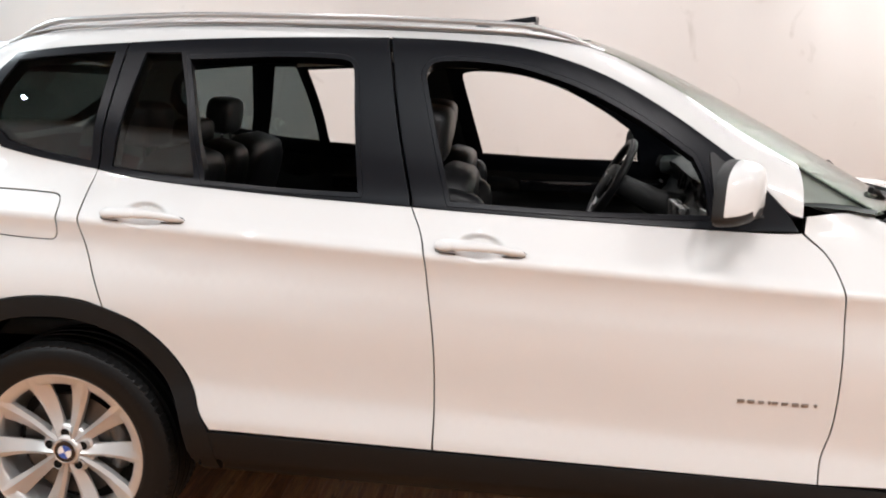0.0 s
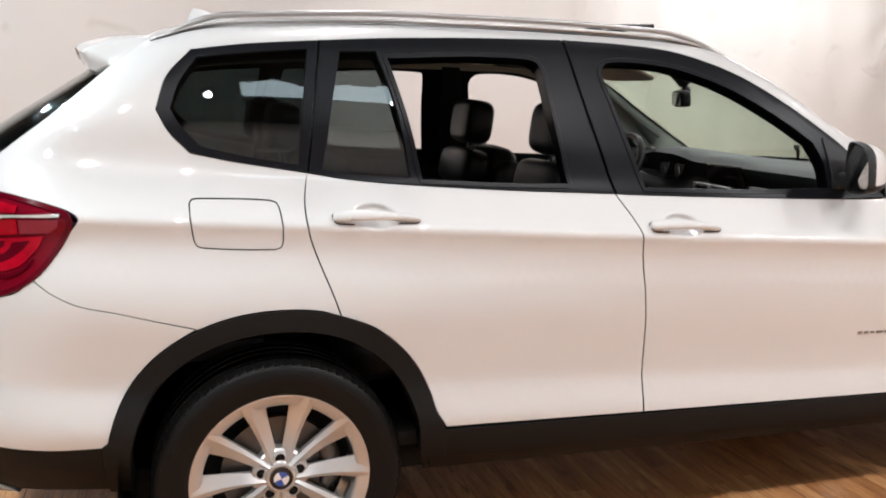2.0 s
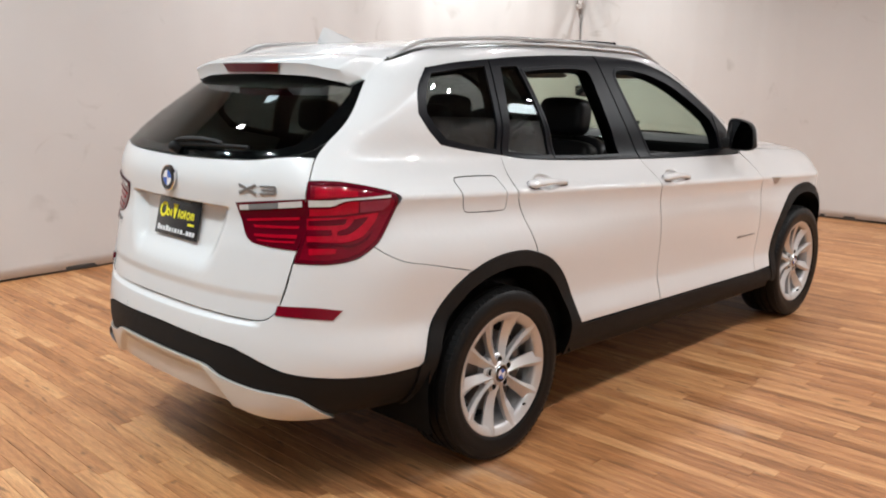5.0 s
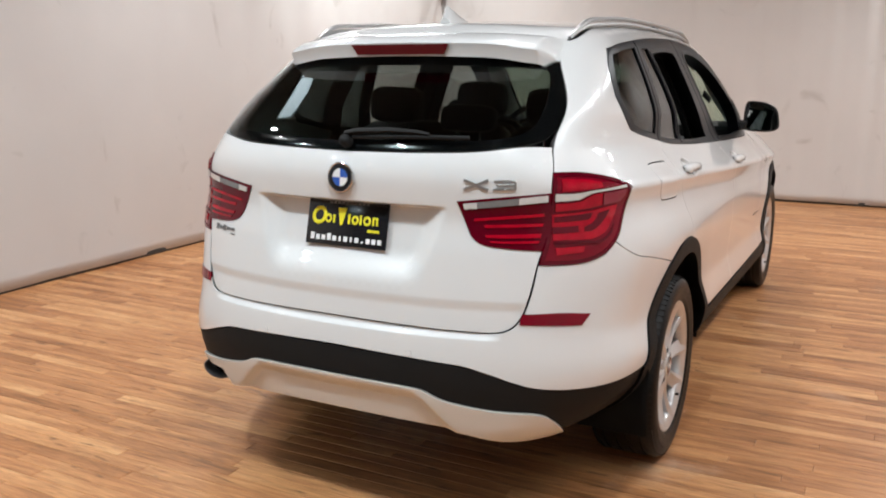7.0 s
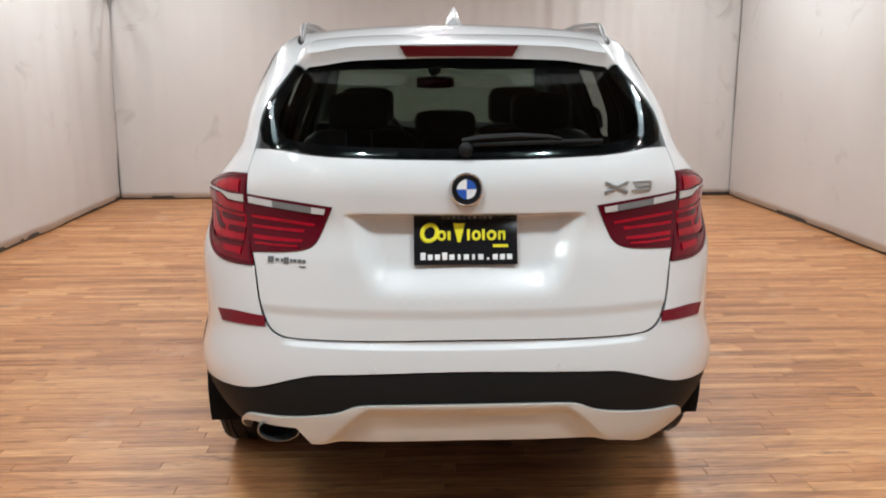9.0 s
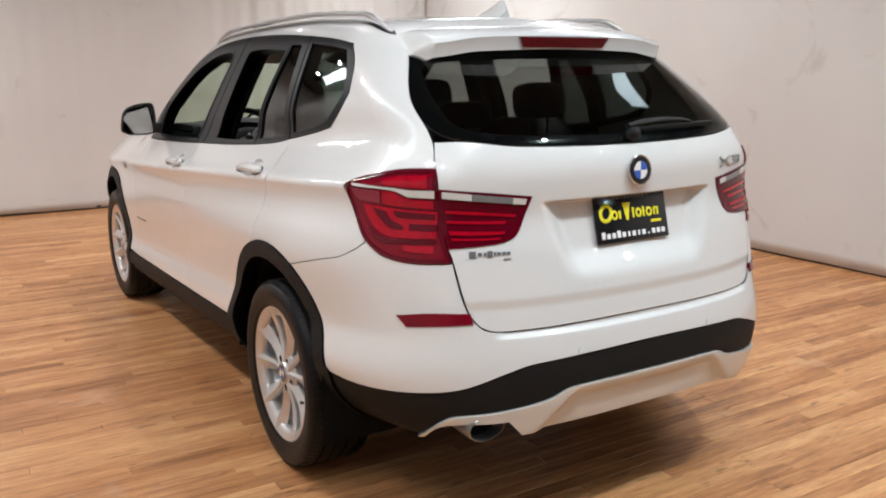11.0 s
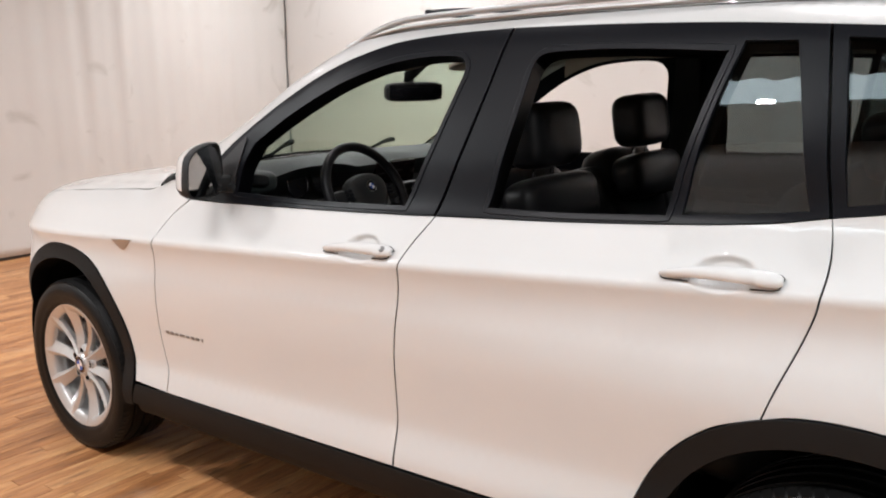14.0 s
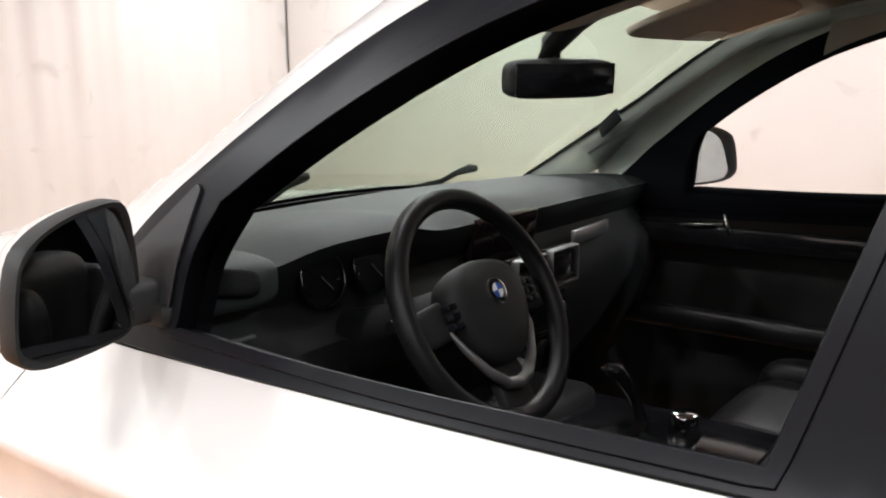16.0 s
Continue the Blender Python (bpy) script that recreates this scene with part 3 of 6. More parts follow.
    for y in np.linspace(1.48, 2.34, 24):
        zl = max(1.085, float(curve(y, [(1.48, 1.485), (1.60, 1.452), (1.70, 1.408), (1.83, 1.328), (1.98, 1.222), (2.09, 1.138), (2.4, 1.07)])))
        xo = float(on_side(y, zl).x) - 0.057
        xi = min(float(roof_edge(y)) - 0.016, xo - 0.02)
        zi = float(surface("top", np.array([[xi, y]]))[0][2]) - 0.014
        inn, out = np.array([xi, y + 0.012, zi]), np.array([xo, y, zl])
        row = []
        for q in np.linspace(0, 1, 7):
            p = inn + (out - inn) * q + np.array([-0.020, -0.016, -0.006]) * math.sin(math.pi * q) ** 0.7
            row.append(bm.verts.new((s * p[0], p[1], p[2])))
        rows_.append(row)
    for a, b in zip(rows_, rows_[1:]):
        for k in range(6):
            bm.faces.new((a[k], a[k + 1], b[k + 1], b[k]))
    bmesh.ops.solidify(bm, geom=bm.faces[:], thickness=0.004)
    bmesh.ops.recalc_face_normals(bm, faces=bm.faces[:])
    part("pillar_trim", bm, PILLAR, car, "grey screen pillar trim", angle=60)
    # front wing
    wing_top = [(y, float(surface("top", np.array([[0.735 - 0.10 * max(0, y - 2.9), y]]))[0][2])) for y in (2.28, 2.40, 2.52, 2.66, 2.8, 2.9, 3.0, 3.1, 3.2, 3.29, 3.38)]
    wing = skin("front_wing", [hard((SEAM_F[0][0] + 2 * G, SEAM_F[0][1]))] + moved(SEAM_F[1:-1], 2 * G) + [(2.092, 1.062, 1), (2.10, 1.105, 1), (2.2, 1.115)] + [hard(wing_top[0])] + wing_top[1:-1] + [hard(wing_top[-1])]
                + [(3.42, 0.80), (3.36, 0.66, 1), (3.235, 0.62, 1)] + arch_points(2.81, 0.452, 32, 168, 15) + [(2.345, 0.397, 1)], "side", WHITE, car, thick=0.03, back=DARK, flip=F, marks=CREASE,
                label="white front wing")
    # black wheel arch trims and sill
    for cy, a0, a1, front in ((0.0, -14, 196, 0), (2.81, -16, 194, 1)):
        lip = skin("wheel_arch_trim", arch_points(cy, 0.450, 16 if not front else -6, 164 if not front else 172, 21)
                   + ([(-0.454, 0.50), (-0.450, 0.325, 1), (-0.390, 0.325, 1)] if not front else [(2.352, 0.385), (2.37, 0.30, 1), (2.42, 0.30, 1)])
                   + arch_points(cy, 0.392, 176, -6 if front else 4, 21) + ([(0.400, 0.36), (0.425, 0.315, 1), (0.478, 0.315, 1), (0.474, 0.36), (0.466, 0.45)] if not front else []),
                   "side", CLAD, car, off=0.006, thick=0.06, flip=F, step=(0.05, 0.03), label="matt black wheel arch trim")
    skin("sill_trim", [(0.455, 0.456, 1), (1.110, 0.432), (2.34, 0.388, 1), (2.37, 0.31, 1), (1.2, 0.345), (0.56, 0.352), (0.455, 0.362, 1)], "side", CLAD, car, off=0.004, thick=0.05, flip=F,
         label="matt black sill trim")
    skin("sill", [(0.43, 0.40, 1), (0.53, 0.349), (1.2, 0.342), (2.37, 0.306, 1), (2.37, 0.262, 1), (1.2, 0.270), (0.43, 0.275, 1)], "side", CLAD, car, off=-0.012, thick=0.05, flip=F,
         label="matt black lower sill")

# roof, bonnet, windscreen
ys = [-0.29, 0.0, 0.4, 0.8, 1.2, 1.47]
skin("roof", [(0.0, -0.335)] + [(0.35, -0.32)] + [(float(roof_edge(-0.29)) - 0.006, -0.29, 1)] + [(float(roof_edge(y)) - 0.006, y) for y in ys[1:-1]] + [(float(roof_edge(1.47)) - 0.006, 1.47, 1), (0.3, 1.535), (0, 1.55), (-0.3, 1.535)]
     + [(-float(roof_edge(1.47)) + 0.006, 1.47, 1)] + [(-float(roof_edge(y)) + 0.006, y) for y in ys[1:-1][::-1]] + [(-float(roof_edge(-0.29)) + 0.006, -0.29, 1), (-0.35, -0.32)],
     "top", WHITE, car, thick=0.045, back=LINER, step=(0.05, 0.05), label="white roof with a grey headliner inside")
ws = [(1.475, 0.004), (1.6, 0.006), (1.8, 0.006), (2.0, 0.006), (2.2, 0.006), (2.32, 0.012)]
screen_r = [(float(roof_edge(y)) - d, y) for y, d in ws]
SCREEN_LOOP = [(0.0, 1.556), (0.3, 1.541), hard(screen_r[0])] + screen_r[1:-1] + [hard(screen_r[-1]), (0.5, 2.43), (0.25, 2.485), (0, 2.50), (-0.25, 2.485), (-0.5, 2.43)] \
    + [(-screen_r[-1][0], screen_r[-1][1], 1)] + [(-x, y) for x, y in screen_r[1:-1][::-1]] + [(-screen_r[0][0], screen_r[0][1], 1), (-0.3, 1.541)]
skin("windscreen", SCREEN_LOOP, "top", CLEAR, car, thick=0.005, step=(0.06, 0.04), off=-0.003, label="green-tinted windscreen").visible_shadow = False
inner = [tuple(p) for p in grown(loop(SCREEN_LOOP, 0.03), -0.022)]
skin("windscreen_border", [tuple(p) for p in grown(loop(SCREEN_LOOP, 0.03), -0.001)], "top", GLOSS_BLACK, car, holes=[inner], off=-0.010, thick=0.004, step=(0.05, 0.05), fine=0.03, label="black ceramic screen border")
skin("bonnet", [(0, 2.62), (0.35, 2.59), (0.60, 2.50), (0.7325, 2.36, 1), (0.7330, 2.9), (0.7030, 3.2), (0.6848, 3.38, 1), (0.3, 3.50), (0, 3.53), (-0.3, 3.50), (-0.6848, 3.38, 1), (-0.7030, 3.2), (-0.7330, 2.9),
                (-0.7325, 2.36, 1), (-0.60, 2.50), (-0.35, 2.59)], "top", WHITE, car, thick=0.03, back=DARK, step=(0.05, 0.05), relief=lambda u, v: 0.012 * S((np.abs(u) - 0.22) / 0.1) * S((0.66 - np.abs(u)) / 0.1),
     label="white bonnet")
skin("cowl", [(0, 2.506), (0.25, 2.49), (0.5, 2.436), (0.70, 2.335, 1), (0.725, 2.352, 1), (0.60, 2.494), (0.35, 2.583), (0, 2.612), (-0.35, 2.583), (-0.60, 2.494), (-0.725, 2.352, 1), (-0.70, 2.335, 1),
              (-0.5, 2.436), (-0.25, 2.49)], "top", CLAD, car, off=-0.012, thick=0.05, step=(0.05, 0.03), label="black scuttle panel under the windscreen")
nose_side, nose_low = turned(0.80, 3.36, 0, True)[0], turned(0.84, 3.262, 0, True)[0]
skin("front_bumper", [(0, 0.86), (nose_side * 0.5, 0.85), (nose_side, 0.80, 1), (nose_side, 0.64, 1), (nose_low, 0.60, 1), (nose_low, 0.30, 1), (0, 0.22), (-nose_low, 0.30, 1), (-nose_low, 0.60, 1),
                      (-nose_side, 0.64, 1), (-nose_side, 0.80, 1), (-nose_side * 0.5, 0.85)], "nose", WHITE, car, thick=0.03, back=DARK, step=(0.06, 0.05), label="white front bumper")


# tailgate with its number plate recess
def gate_relief(x, z):
    x = np.abs(x)
    recess = -0.038 * S((0.365 - 0.30 * (1.04 - z) - x) / 0.085) * S((1.047 - z) / 0.016) * S((z - 0.800) / 0.11)
    fold = -0.006 * S((0.776 - z) / 0.036)
    return recess + fold


def frame_line(w, low, high, slope, n=0.008):
    """Points round a trapezoid that is wider above."""
    c = [(-(w - slope * (high - low)), low), (w - slope * (high - low), low), (w, high), (-w, high)]
    pts = []
    for i in range(4):
        a, b = np.array(c[i]), np.array(c[(i + 1) % 4])
        k = max(2, int(np.linalg.norm(b - a) / n))
        pts += [tuple(a + (b - a) * t / k) for t in range(k)]
    return pts


half = [(0.50, 0.680), (0.560, 0.688), (0.596, 0.722), (0.614, 0.785), (0.629, 0.884), (0.649, 0.985), (0.650, 1.145), (0.630, 1.222, 1), (0.56, 1.224), (0.40, 1.207)]
gate = skin("tailgate", [(0, 0.686)] + half + [(0, 1.199)] + [(-p[0], *p[1:]) for p in half[::-1]], "rear", WHITE, car, thick=0.05, back=PLASTIC, step=(0.035, 0.012), relief=gate_relief,
            marks=[[(x, z) for z in (1.052, 1.0475, 1.0445, 1.0415, 1.0385, 1.0355, 1.032, 1.027) for x in np.arange(-0.42, 0.421, 0.012)],
                   [(x, z) for z in (0.782, 0.776, 0.772, 0.768, 0.764, 0.760, 0.756, 0.752, 0.748, 0.743, 0.737) for x in np.arange(-0.62, 0.62, 0.014)]], label="white tailgate with a recess for the plate")
gl = [(0.40, 1.211), (0.56, 1.229), (0.612, 1.245), (0.632, 1.285), (0.628, 1.345), (0.606, 1.425), (0.580, 1.480, 1), (0.3, 1.497)]
GLASS_LOOP = [(0, 1.203)] + gl + [(0, 1.503)] + [(-p[0], *p[1:]) for p in gl[::-1]]
skin("rear_window", GLASS_LOOP, "rear", TINT_REAR, gate, off=-0.003, thick=0.005, step=(0.06, 0.03), fine=0.03, label="dark tinted rear window").visible_shadow = False
gin = [(0.38, 1.245), (0.52, 1.258), (0.565, 1.285), (0.566, 1.345), (0.542, 1.415), (0.515, 1.452), (0.3, 1.466)]
skin("rear_window_border", [tuple(p) for p in grown(loop(GLASS_LOOP, 0.03), -0.001)], "rear", GLOSS_BLACK, gate, holes=[[(0, 1.236)] + gin + [(0, 1.470)] + [(-p[0], *p[1:]) for p in gin[::-1]]],
     off=-0.009, thick=0.004, step=(0.05, 0.03), fine=0.03, label="black ceramic window border")


# rear bumper: white above, black below, silver-white skid plate


ang = [(*turned(p.x, p.y, 0)[:1], p.z) for p in [on_side(y, z) for y, z in arch_points(0.0, 0.452, 119, 166, 9)]]
seam = [(*turned(p.x, p.y, 0)[:1], p.z) for p in [on_side(y, z) for y, z in [(-0.599, 0.9332), (-0.560, 0.9029), (-0.493, 0.8699), (-0.40, 0.8479), (-0.212, 0.7988)]]]
bump = [turned(x, y, z) for x, y, z in [(0.50, -0.90, 0.6775), (0.5645, -0.875, 0.6855), (0.5988, -0.85, 0.7205), (0.6172, -0.825, 0.784)]]
bump += [(*turned(0.6318, -0.80, 0.880), 1), turned(0.70, -0.75, 0.8785), turned(0.755, -0.70, 0.884), turned(0.79, -0.645, 0.8985)]
bump += [hard(seam[0])] + seam[1:-1] + [hard(seam[-1])] + ang[1:-1] + [hard(ang[-1])]
bump += [turned(0.84, -0.60, 0.492), turned(0.77, -0.742, 0.498), turned(0.65, -0.86, 0.517), turned(0.515, -0.917, 0.560), turned(0.42, -0.94, 0.580)]
bumper = skin("rear_bumper", [(0, 0.6835)] + bump + [(0, 0.596)] + [(-p[0], *p[1:]) for p in bump[::-1]], "turn", WHITE, car, thick=0.03, back=DARK, step=(0.045, 0.012),
              relief=lambda u, z: -0.012 * S((z - 0.655) / 0.02) * S((0.56 - np.abs(u)) / 0.06), marks=[[(u, z) for z in (0.655, 0.660, 0.665, 0.670, 0.675) for u in np.arange(-0.60, 0.60, 0.015)]], label="white rear bumper")
blk = [turned(0.42, -0.94, 0.577), turned(0.515, -0.917, 0.557), turned(0.65, -0.86, 0.513), turned(0.77, -0.742, 0.494), turned(0.84, -0.60, 0.488), (turned(0.875, -0.452, 0)[0], 0.495, 1),
       (turned(0.875, -0.445, 0)[0], 0.385, 1), (turned(0.87, -0.44, 0)[0], 0.325, 1), turned(0.80, -0.62, 0.315), (*turned(0.72, -0.717, 0.330), 1), turned(0.690, -0.79, 0.385), turned(0.655, -0.845, 0.425),
       turned(0.52, -0.91, 0.440), turned(0.39, -0.95, 0.462), turned(0.310, -0.966, 0.492)]
skin("bumper_trim", [(0, 0.592)] + blk + [(0, 0.497)] + [(-p[0], *p[1:]) for p in blk[::-1]], "turn", CLAD, bumper, off=-0.004, thick=0.04, step=(0.05, 0.02), label="matt black lower bumper trim")
dif = [turned(0.305, -0.966, 0.495), turned(0.39, -0.95, 0.466), turned(0.52, -0.91, 0.444), turned(0.655, -0.845, 0.430), turned(0.695, -0.79, 0.390), (*turned(0.722, -0.72, 0.322), 1),
       turned(0.60, -0.86, 0.325), (*turned(0.46, -0.93, 0.355), 1), turned(0.30, -0.96, 0.365)]
dif_l = [(-p[0], *p[1:]) for p in dif[:4]] + [(-turned(0.68, -0.80, 0)[0], 0.405, 1), (-turned(0.725, -0.715, 0)[0], 0.322, 1), (-turned(0.70, -0.73, 0)[0], 0.330, 1), (-turned(0.655, -0.80, 0)[0], 0.398), (-turned(0.50, -0.90, 0)[0], 0.408, 1),
         (-turned(0.462, -0.915, 0)[0], 0.358, 1), (-turned(0.30, -0.96, 0)[0], 0.365)]
skin("skid_plate", [(0, 0.502)] + dif + [(0, 0.372)] + dif_l[::-1], "turn", SILVER, bumper, off=0.006, thick=0.03, step=(0.04, 0.010),
     relief=lambda u, z: -0.018 * S((0.412 - 1.0 * (z - 0.384) - np.abs(u)) / 0.05) * S((0.482 - z) / 0.03),
     marks=[frame_line(w, lo, hi, -1.0, 0.007) for w, lo, hi in ((0.322, 0.375, 0.488), (0.312, 0.380, 0.482), (0.302, 0.385, 0.475), (0.292, 0.390, 0.468), (0.284, 0.396, 0.460), (0.276, 0.402, 0.452), (0.268, 0.410, 0.440))], label="silver-white skid plate")


# ---- lamps and fittings of the car ----
def ribbon(name, points, way, mat, parent, off, flip, label="", thick=0.004, fine=0.012):
    return skin(name, points, way, mat, parent, off=off, thick=thick, flip=flip, step=(0.03, 0.012), fine=fine, edge=0.0008, label=label)


def tw(*pts):
    return [(*turned(p[0], p[1], p[2]), *p[3:]) for p in pts]


for s in (1, -1):
    F = s < 0
    lamp_out = tw((0.652, -0.741, 1.146, 1), (0.708, -0.659, 1.143), (0.759, -0.559, 1.121), (0.787, -0.495, 1.098), (0.800, -0.490, 1.080), (0.806, -0.505, 1.050), (0.812, -0.552, 0.986), (0.808, -0.592, 0.940),
                  (0.782, -0.655, 0.900), (0.735, -0.720, 0.884), (0.638, -0.797, 0.884, 1), (0.652, -0.765, 0.99))
    lamp = skin("tail_lamp", [tuple(p) for p in grown(loop(lamp_out, 0.016), 0.0050)], "turn", RED, car, off=0.002, thick=0.05, flip=F, step=(0.03, 0.014), label="red tail lamp with a clear strip")
    core = [tuple(p) for p in grown(loop(lamp_out, 0.02), -0.009)]
    skin("lens_border", [tuple(p) for p in grown(loop(lamp_out, 0.016), 0.0035)], "turn", RED_DARK, lamp, holes=[core], off=0.0045, thick=0.004, flip=F, step=(0.03, 0.014), fine=0.012, label="dark red lens border")
    cell = lambda name, pts, mat, off, label: ribbon(name, pts, "turn", mat, lamp, off, F, label)
    cell("upper_cell", [(0.735, 1.131, 1), (0.810, 1.126), (0.871, 1.114, 1), (0.871, 1.099, 1), (0.799, 1.097), (0.733, 1.095, 1)], RED_BRIGHT, 0.0062, "bright red reflector cell")
    cell("clear_strip", [(0.714, 1.090, 1), (0.788, 1.090), (0.833, 1.094), (0.980, 1.097, 1), (0.980, 1.090, 1), (0.839, 1.087), (0.788, 1.069, 1), (0.714, 1.067, 1)], LENS, 0.0075, "clear white strip")
    cell("middle_cell", [(0.716, 1.060, 1), (0.793, 1.064), (0.833, 1.082), (0.872, 1.084, 1), (0.871, 1.046, 1), (0.832, 1.041), (0.716, 1.036, 1)], RED_BRIGHT, 0.0062, "bright red reflector cell")
    cell("outer_cell", [(0.876, 1.084, 1), (0.978, 1.085, 1), (0.975, 1.068), (0.950, 1.050, 1), (0.876, 1.046, 1)], RED_PALE, 0.0062, "pale red reflector cell")
    cell("light_guide", [(0.706, 1.029, 1), (0.809, 1.032), (0.878, 1.038), (0.936, 1.043, 1), (0.928, 1.019), (0.905, 0.990), (0.880, 0.965), (0.836, 0.950), (0.800, 0.949), (0.706, 0.951, 1)], RED_BRIGHT, 0.0060, "bright curved light bar")
    for pts in ([(0.712, 1.021, 1), (0.834, 1.027, 1), (0.828, 1.011), (0.809, 1.006), (0.712, 1.004, 1)],
                [(0.856, 1.024, 1), (0.902, 1.031, 1), (0.886, 1.009), (0.856, 0.985), (0.831, 0.973), (0.802, 0.972, 1), (0.803, 0.985), (0.831, 0.995), (0.848, 1.010)],
                [(0.706, 0.990, 1), (0.785, 0.991, 1), (0.785, 0.972, 1), (0.706, 0.970, 1)],
                [(0.706, 0.946, 1), (0.806, 0.945), (0.842, 0.943), (0.885, 0.957), (0.915, 0.985, 1), (0.896, 0.955), (0.850, 0.934), (0.806, 0.938), (0.706, 0.939, 1)]):
        cell("dark_cell", pts, RED_DARK, 0.0080, "dark lens cell")
    cell("lower_cell", [(0.712, 0.930, 1), (0.800, 0.930), (0.795, 0.914), (0.712, 0.908, 1)], RED_BRIGHT, 0.0062, "red reflector cell")
    inner_out = [(0.388, 1.064, 1), (0.52, 1.080), (0.6512, 1.093, 1), (0.6505, 1.0), (0.6375, 0.921, 1), (0.54, 0.927), (0.475, 0.936), (0.440, 0.956), (0.420, 0.99)]
    lamp2 = skin("gate_lamp", inner_out, "rear", RED_DARK, gate, off=0.004, thick=0.03, flip=F, step=(0.03, 0.012), label="dark red tailgate lamp with a clear strip")
    ribbon("clear_strip", [(0.568, 1.078, 1), (0.643, 1.087, 1), (0.643, 1.067, 1), (0.566, 1.058, 1)], "rear", LENS, lamp2, 0.008, F, "clear white strip")
    ribbon("smoked_strip", [(0.450, 1.064, 1), (0.5675, 1.078, 1), (0.5655, 1.058, 1), (0.451, 1.045, 1)], "rear", SMOKE, lamp2, 0.008, F, "grey smoked strip")
    ribbon("clear_strip", [(0.408, 1.058, 1), (0.4495, 1.0635, 1), (0.4505, 1.0445, 1), (0.412, 1.041, 1)], "rear", LENS, lamp2, 0.008, F, "clear white strip")
    for pts in ([(0.440, 1.014, 1), (0.53, 1.024), (0.634, 1.033, 1), (0.634, 1.023, 1), (0.53, 1.014), (0.442, 1.005, 1)], [(0.470, 0.996, 1), (0.55, 0.999), (0.633, 1.003, 1), (0.632, 0.993, 1), (0.55, 0.989), (0.475, 0.986, 1)],
                [(0.475, 0.966, 1), (0.55, 0.969), (0.631, 0.973, 1), (0.629, 0.960, 1), (0.55, 0.957), (0.480, 0.957, 1)], [(0.490, 0.949, 1), (0.55, 0.949), (0.627, 0.952, 1), (0.626, 0.944, 1), (0.55, 0.942), (0.494, 0.943, 1)]):
        ribbon("lens_rib", pts, "rear", RED_BRIGHT, lamp2, 0.0070, F, "red lens rib")
    refl = tw((0.600, -0.846, 0.738, 1), (0.70, -0.78, 0.738), (0.770, -0.706, 0.726, 1), (0.750, -0.733, 0.693, 1), (0.69, -0.79, 0.700), (0.595, -0.855, 0.706, 1))
    skin("rear_reflector", refl, "turn", RED, bumper, off=0.004, thick=0.015, flip=F, step=(0.03, 0.01), label="red reflector in the bumper")
    for x, y, z in ((0.275, -0.96, 0.600),):
        skin("parking_sensor", [(turned(x, y, 0)[0] + 0.011 * math.cos(a), z + 0.011 * math.sin(a)) for a in np.arange(0, 6.28, 0.7)], "turn", WHITE, bumper, off=0.002, thick=0.006, flip=F, step=(0.01, 0.01),
             fine=0.006, label="round parking sensor")

# spoiler with the third brake lamp
bm = bmesh.new()
cols = []
end_front, end_rear = Vector((float(roof_edge(-0.29)) - 0.002, -0.29, edge_height(-0.29, 0.002))), on_side(-0.398, 1.474)
for k in range(81):
    q = math.sin(math.pi / 2 * (-1 + k / 40))
    a = abs(q)
    e = float(S((a - 0.89) / 0.11))
    ax = a * 0.56
    yt = (-0.520 + 0.13 * ax ** 2 + 0.22 * ax ** 4) * (1 - e) + end_rear.y * e
    zt = (1.541 - 0.06 * ax ** 2 - 0.012 * float(S((a - 0.6) / 0.3))) * (1 - e) + (end_rear.z + 0.003) * e
    y0 = -0.333 + 0.043 * a ** 2
    z0 = float(surface("top", np.array([[a * end_front.x, y0]]))[0][2])
    lip = 0.051 * (1 - 0.62 * float(S((a - 0.94) / 0.06)))
    zl = zt - lip
    prof = [(y0, z0 - 0.03, 0.0), (y0, z0, 0.0)]
    prof += [(y0 + (yt - y0) * t, z0 + (zt - z0) * t + 0.013 * math.sin(math.pi * t) * (1 - 0.8 * e), t) for t in (0.2, 0.4, 0.6, 0.8, 0.93)]
    prof += [(yt, zt - 0.005, 1), (yt + 0.008, zt - lip * 0.45, 1), (yt + 0.014, zl + 0.002, 1), (yt + 0.026, zl + 0.002, 1), (yt + 0.075, zl + 0.015, 1), (yt + 0.13, zl + 0.022, 1)]
    cols.append([bm.verts.new((q * (end_front.x + (end_rear.x - end_front.x) * t), y, z)) for y, z, t in prof])
for a, b in zip(cols, cols[1:]):
    for i in range(len(a) - 1):
        bm.faces.new((a[i], a[i + 1], b[i + 1], b[i]))
bm.faces.new(cols[0][::-1])
bm.faces.new(cols[-1])
bmesh.ops.recalc_face_normals(bm, faces=bm.faces[:])
spoiler = part("roof_spoiler", bm, WHITE, gate, "white roof spoiler", angle=50)
bm = bmesh.new()
top_row, low_row = [], []
for k in range(13):
    x = (k - 6) / 6
    yy = -0.520 + 0.13 * (x * 0.19) ** 2
    top_row.append((bm.verts.new((x * 0.192, yy - 0.004, 1.531)), bm.verts.new((x * 0.192, yy + 0.03, 1.531))))
    low_row.append((bm.verts.new((x * 0.172, yy + 0.006, 1.497)), bm.verts.new((x * 0.172, yy + 0.04, 1.497))))
for k in range(12):
    bm.faces.new((top_row[k][0], low_row[k][0], low_row[k + 1][0], top_row[k + 1][0]))
    bm.faces.new((top_row[k][1], top_row[k][0], top_row[k + 1][0], top_row[k + 1][1]))
    bm.faces.new((low_row[k][0], low_row[k][1], low_row[k + 1][1], low_row[k + 1][0]))
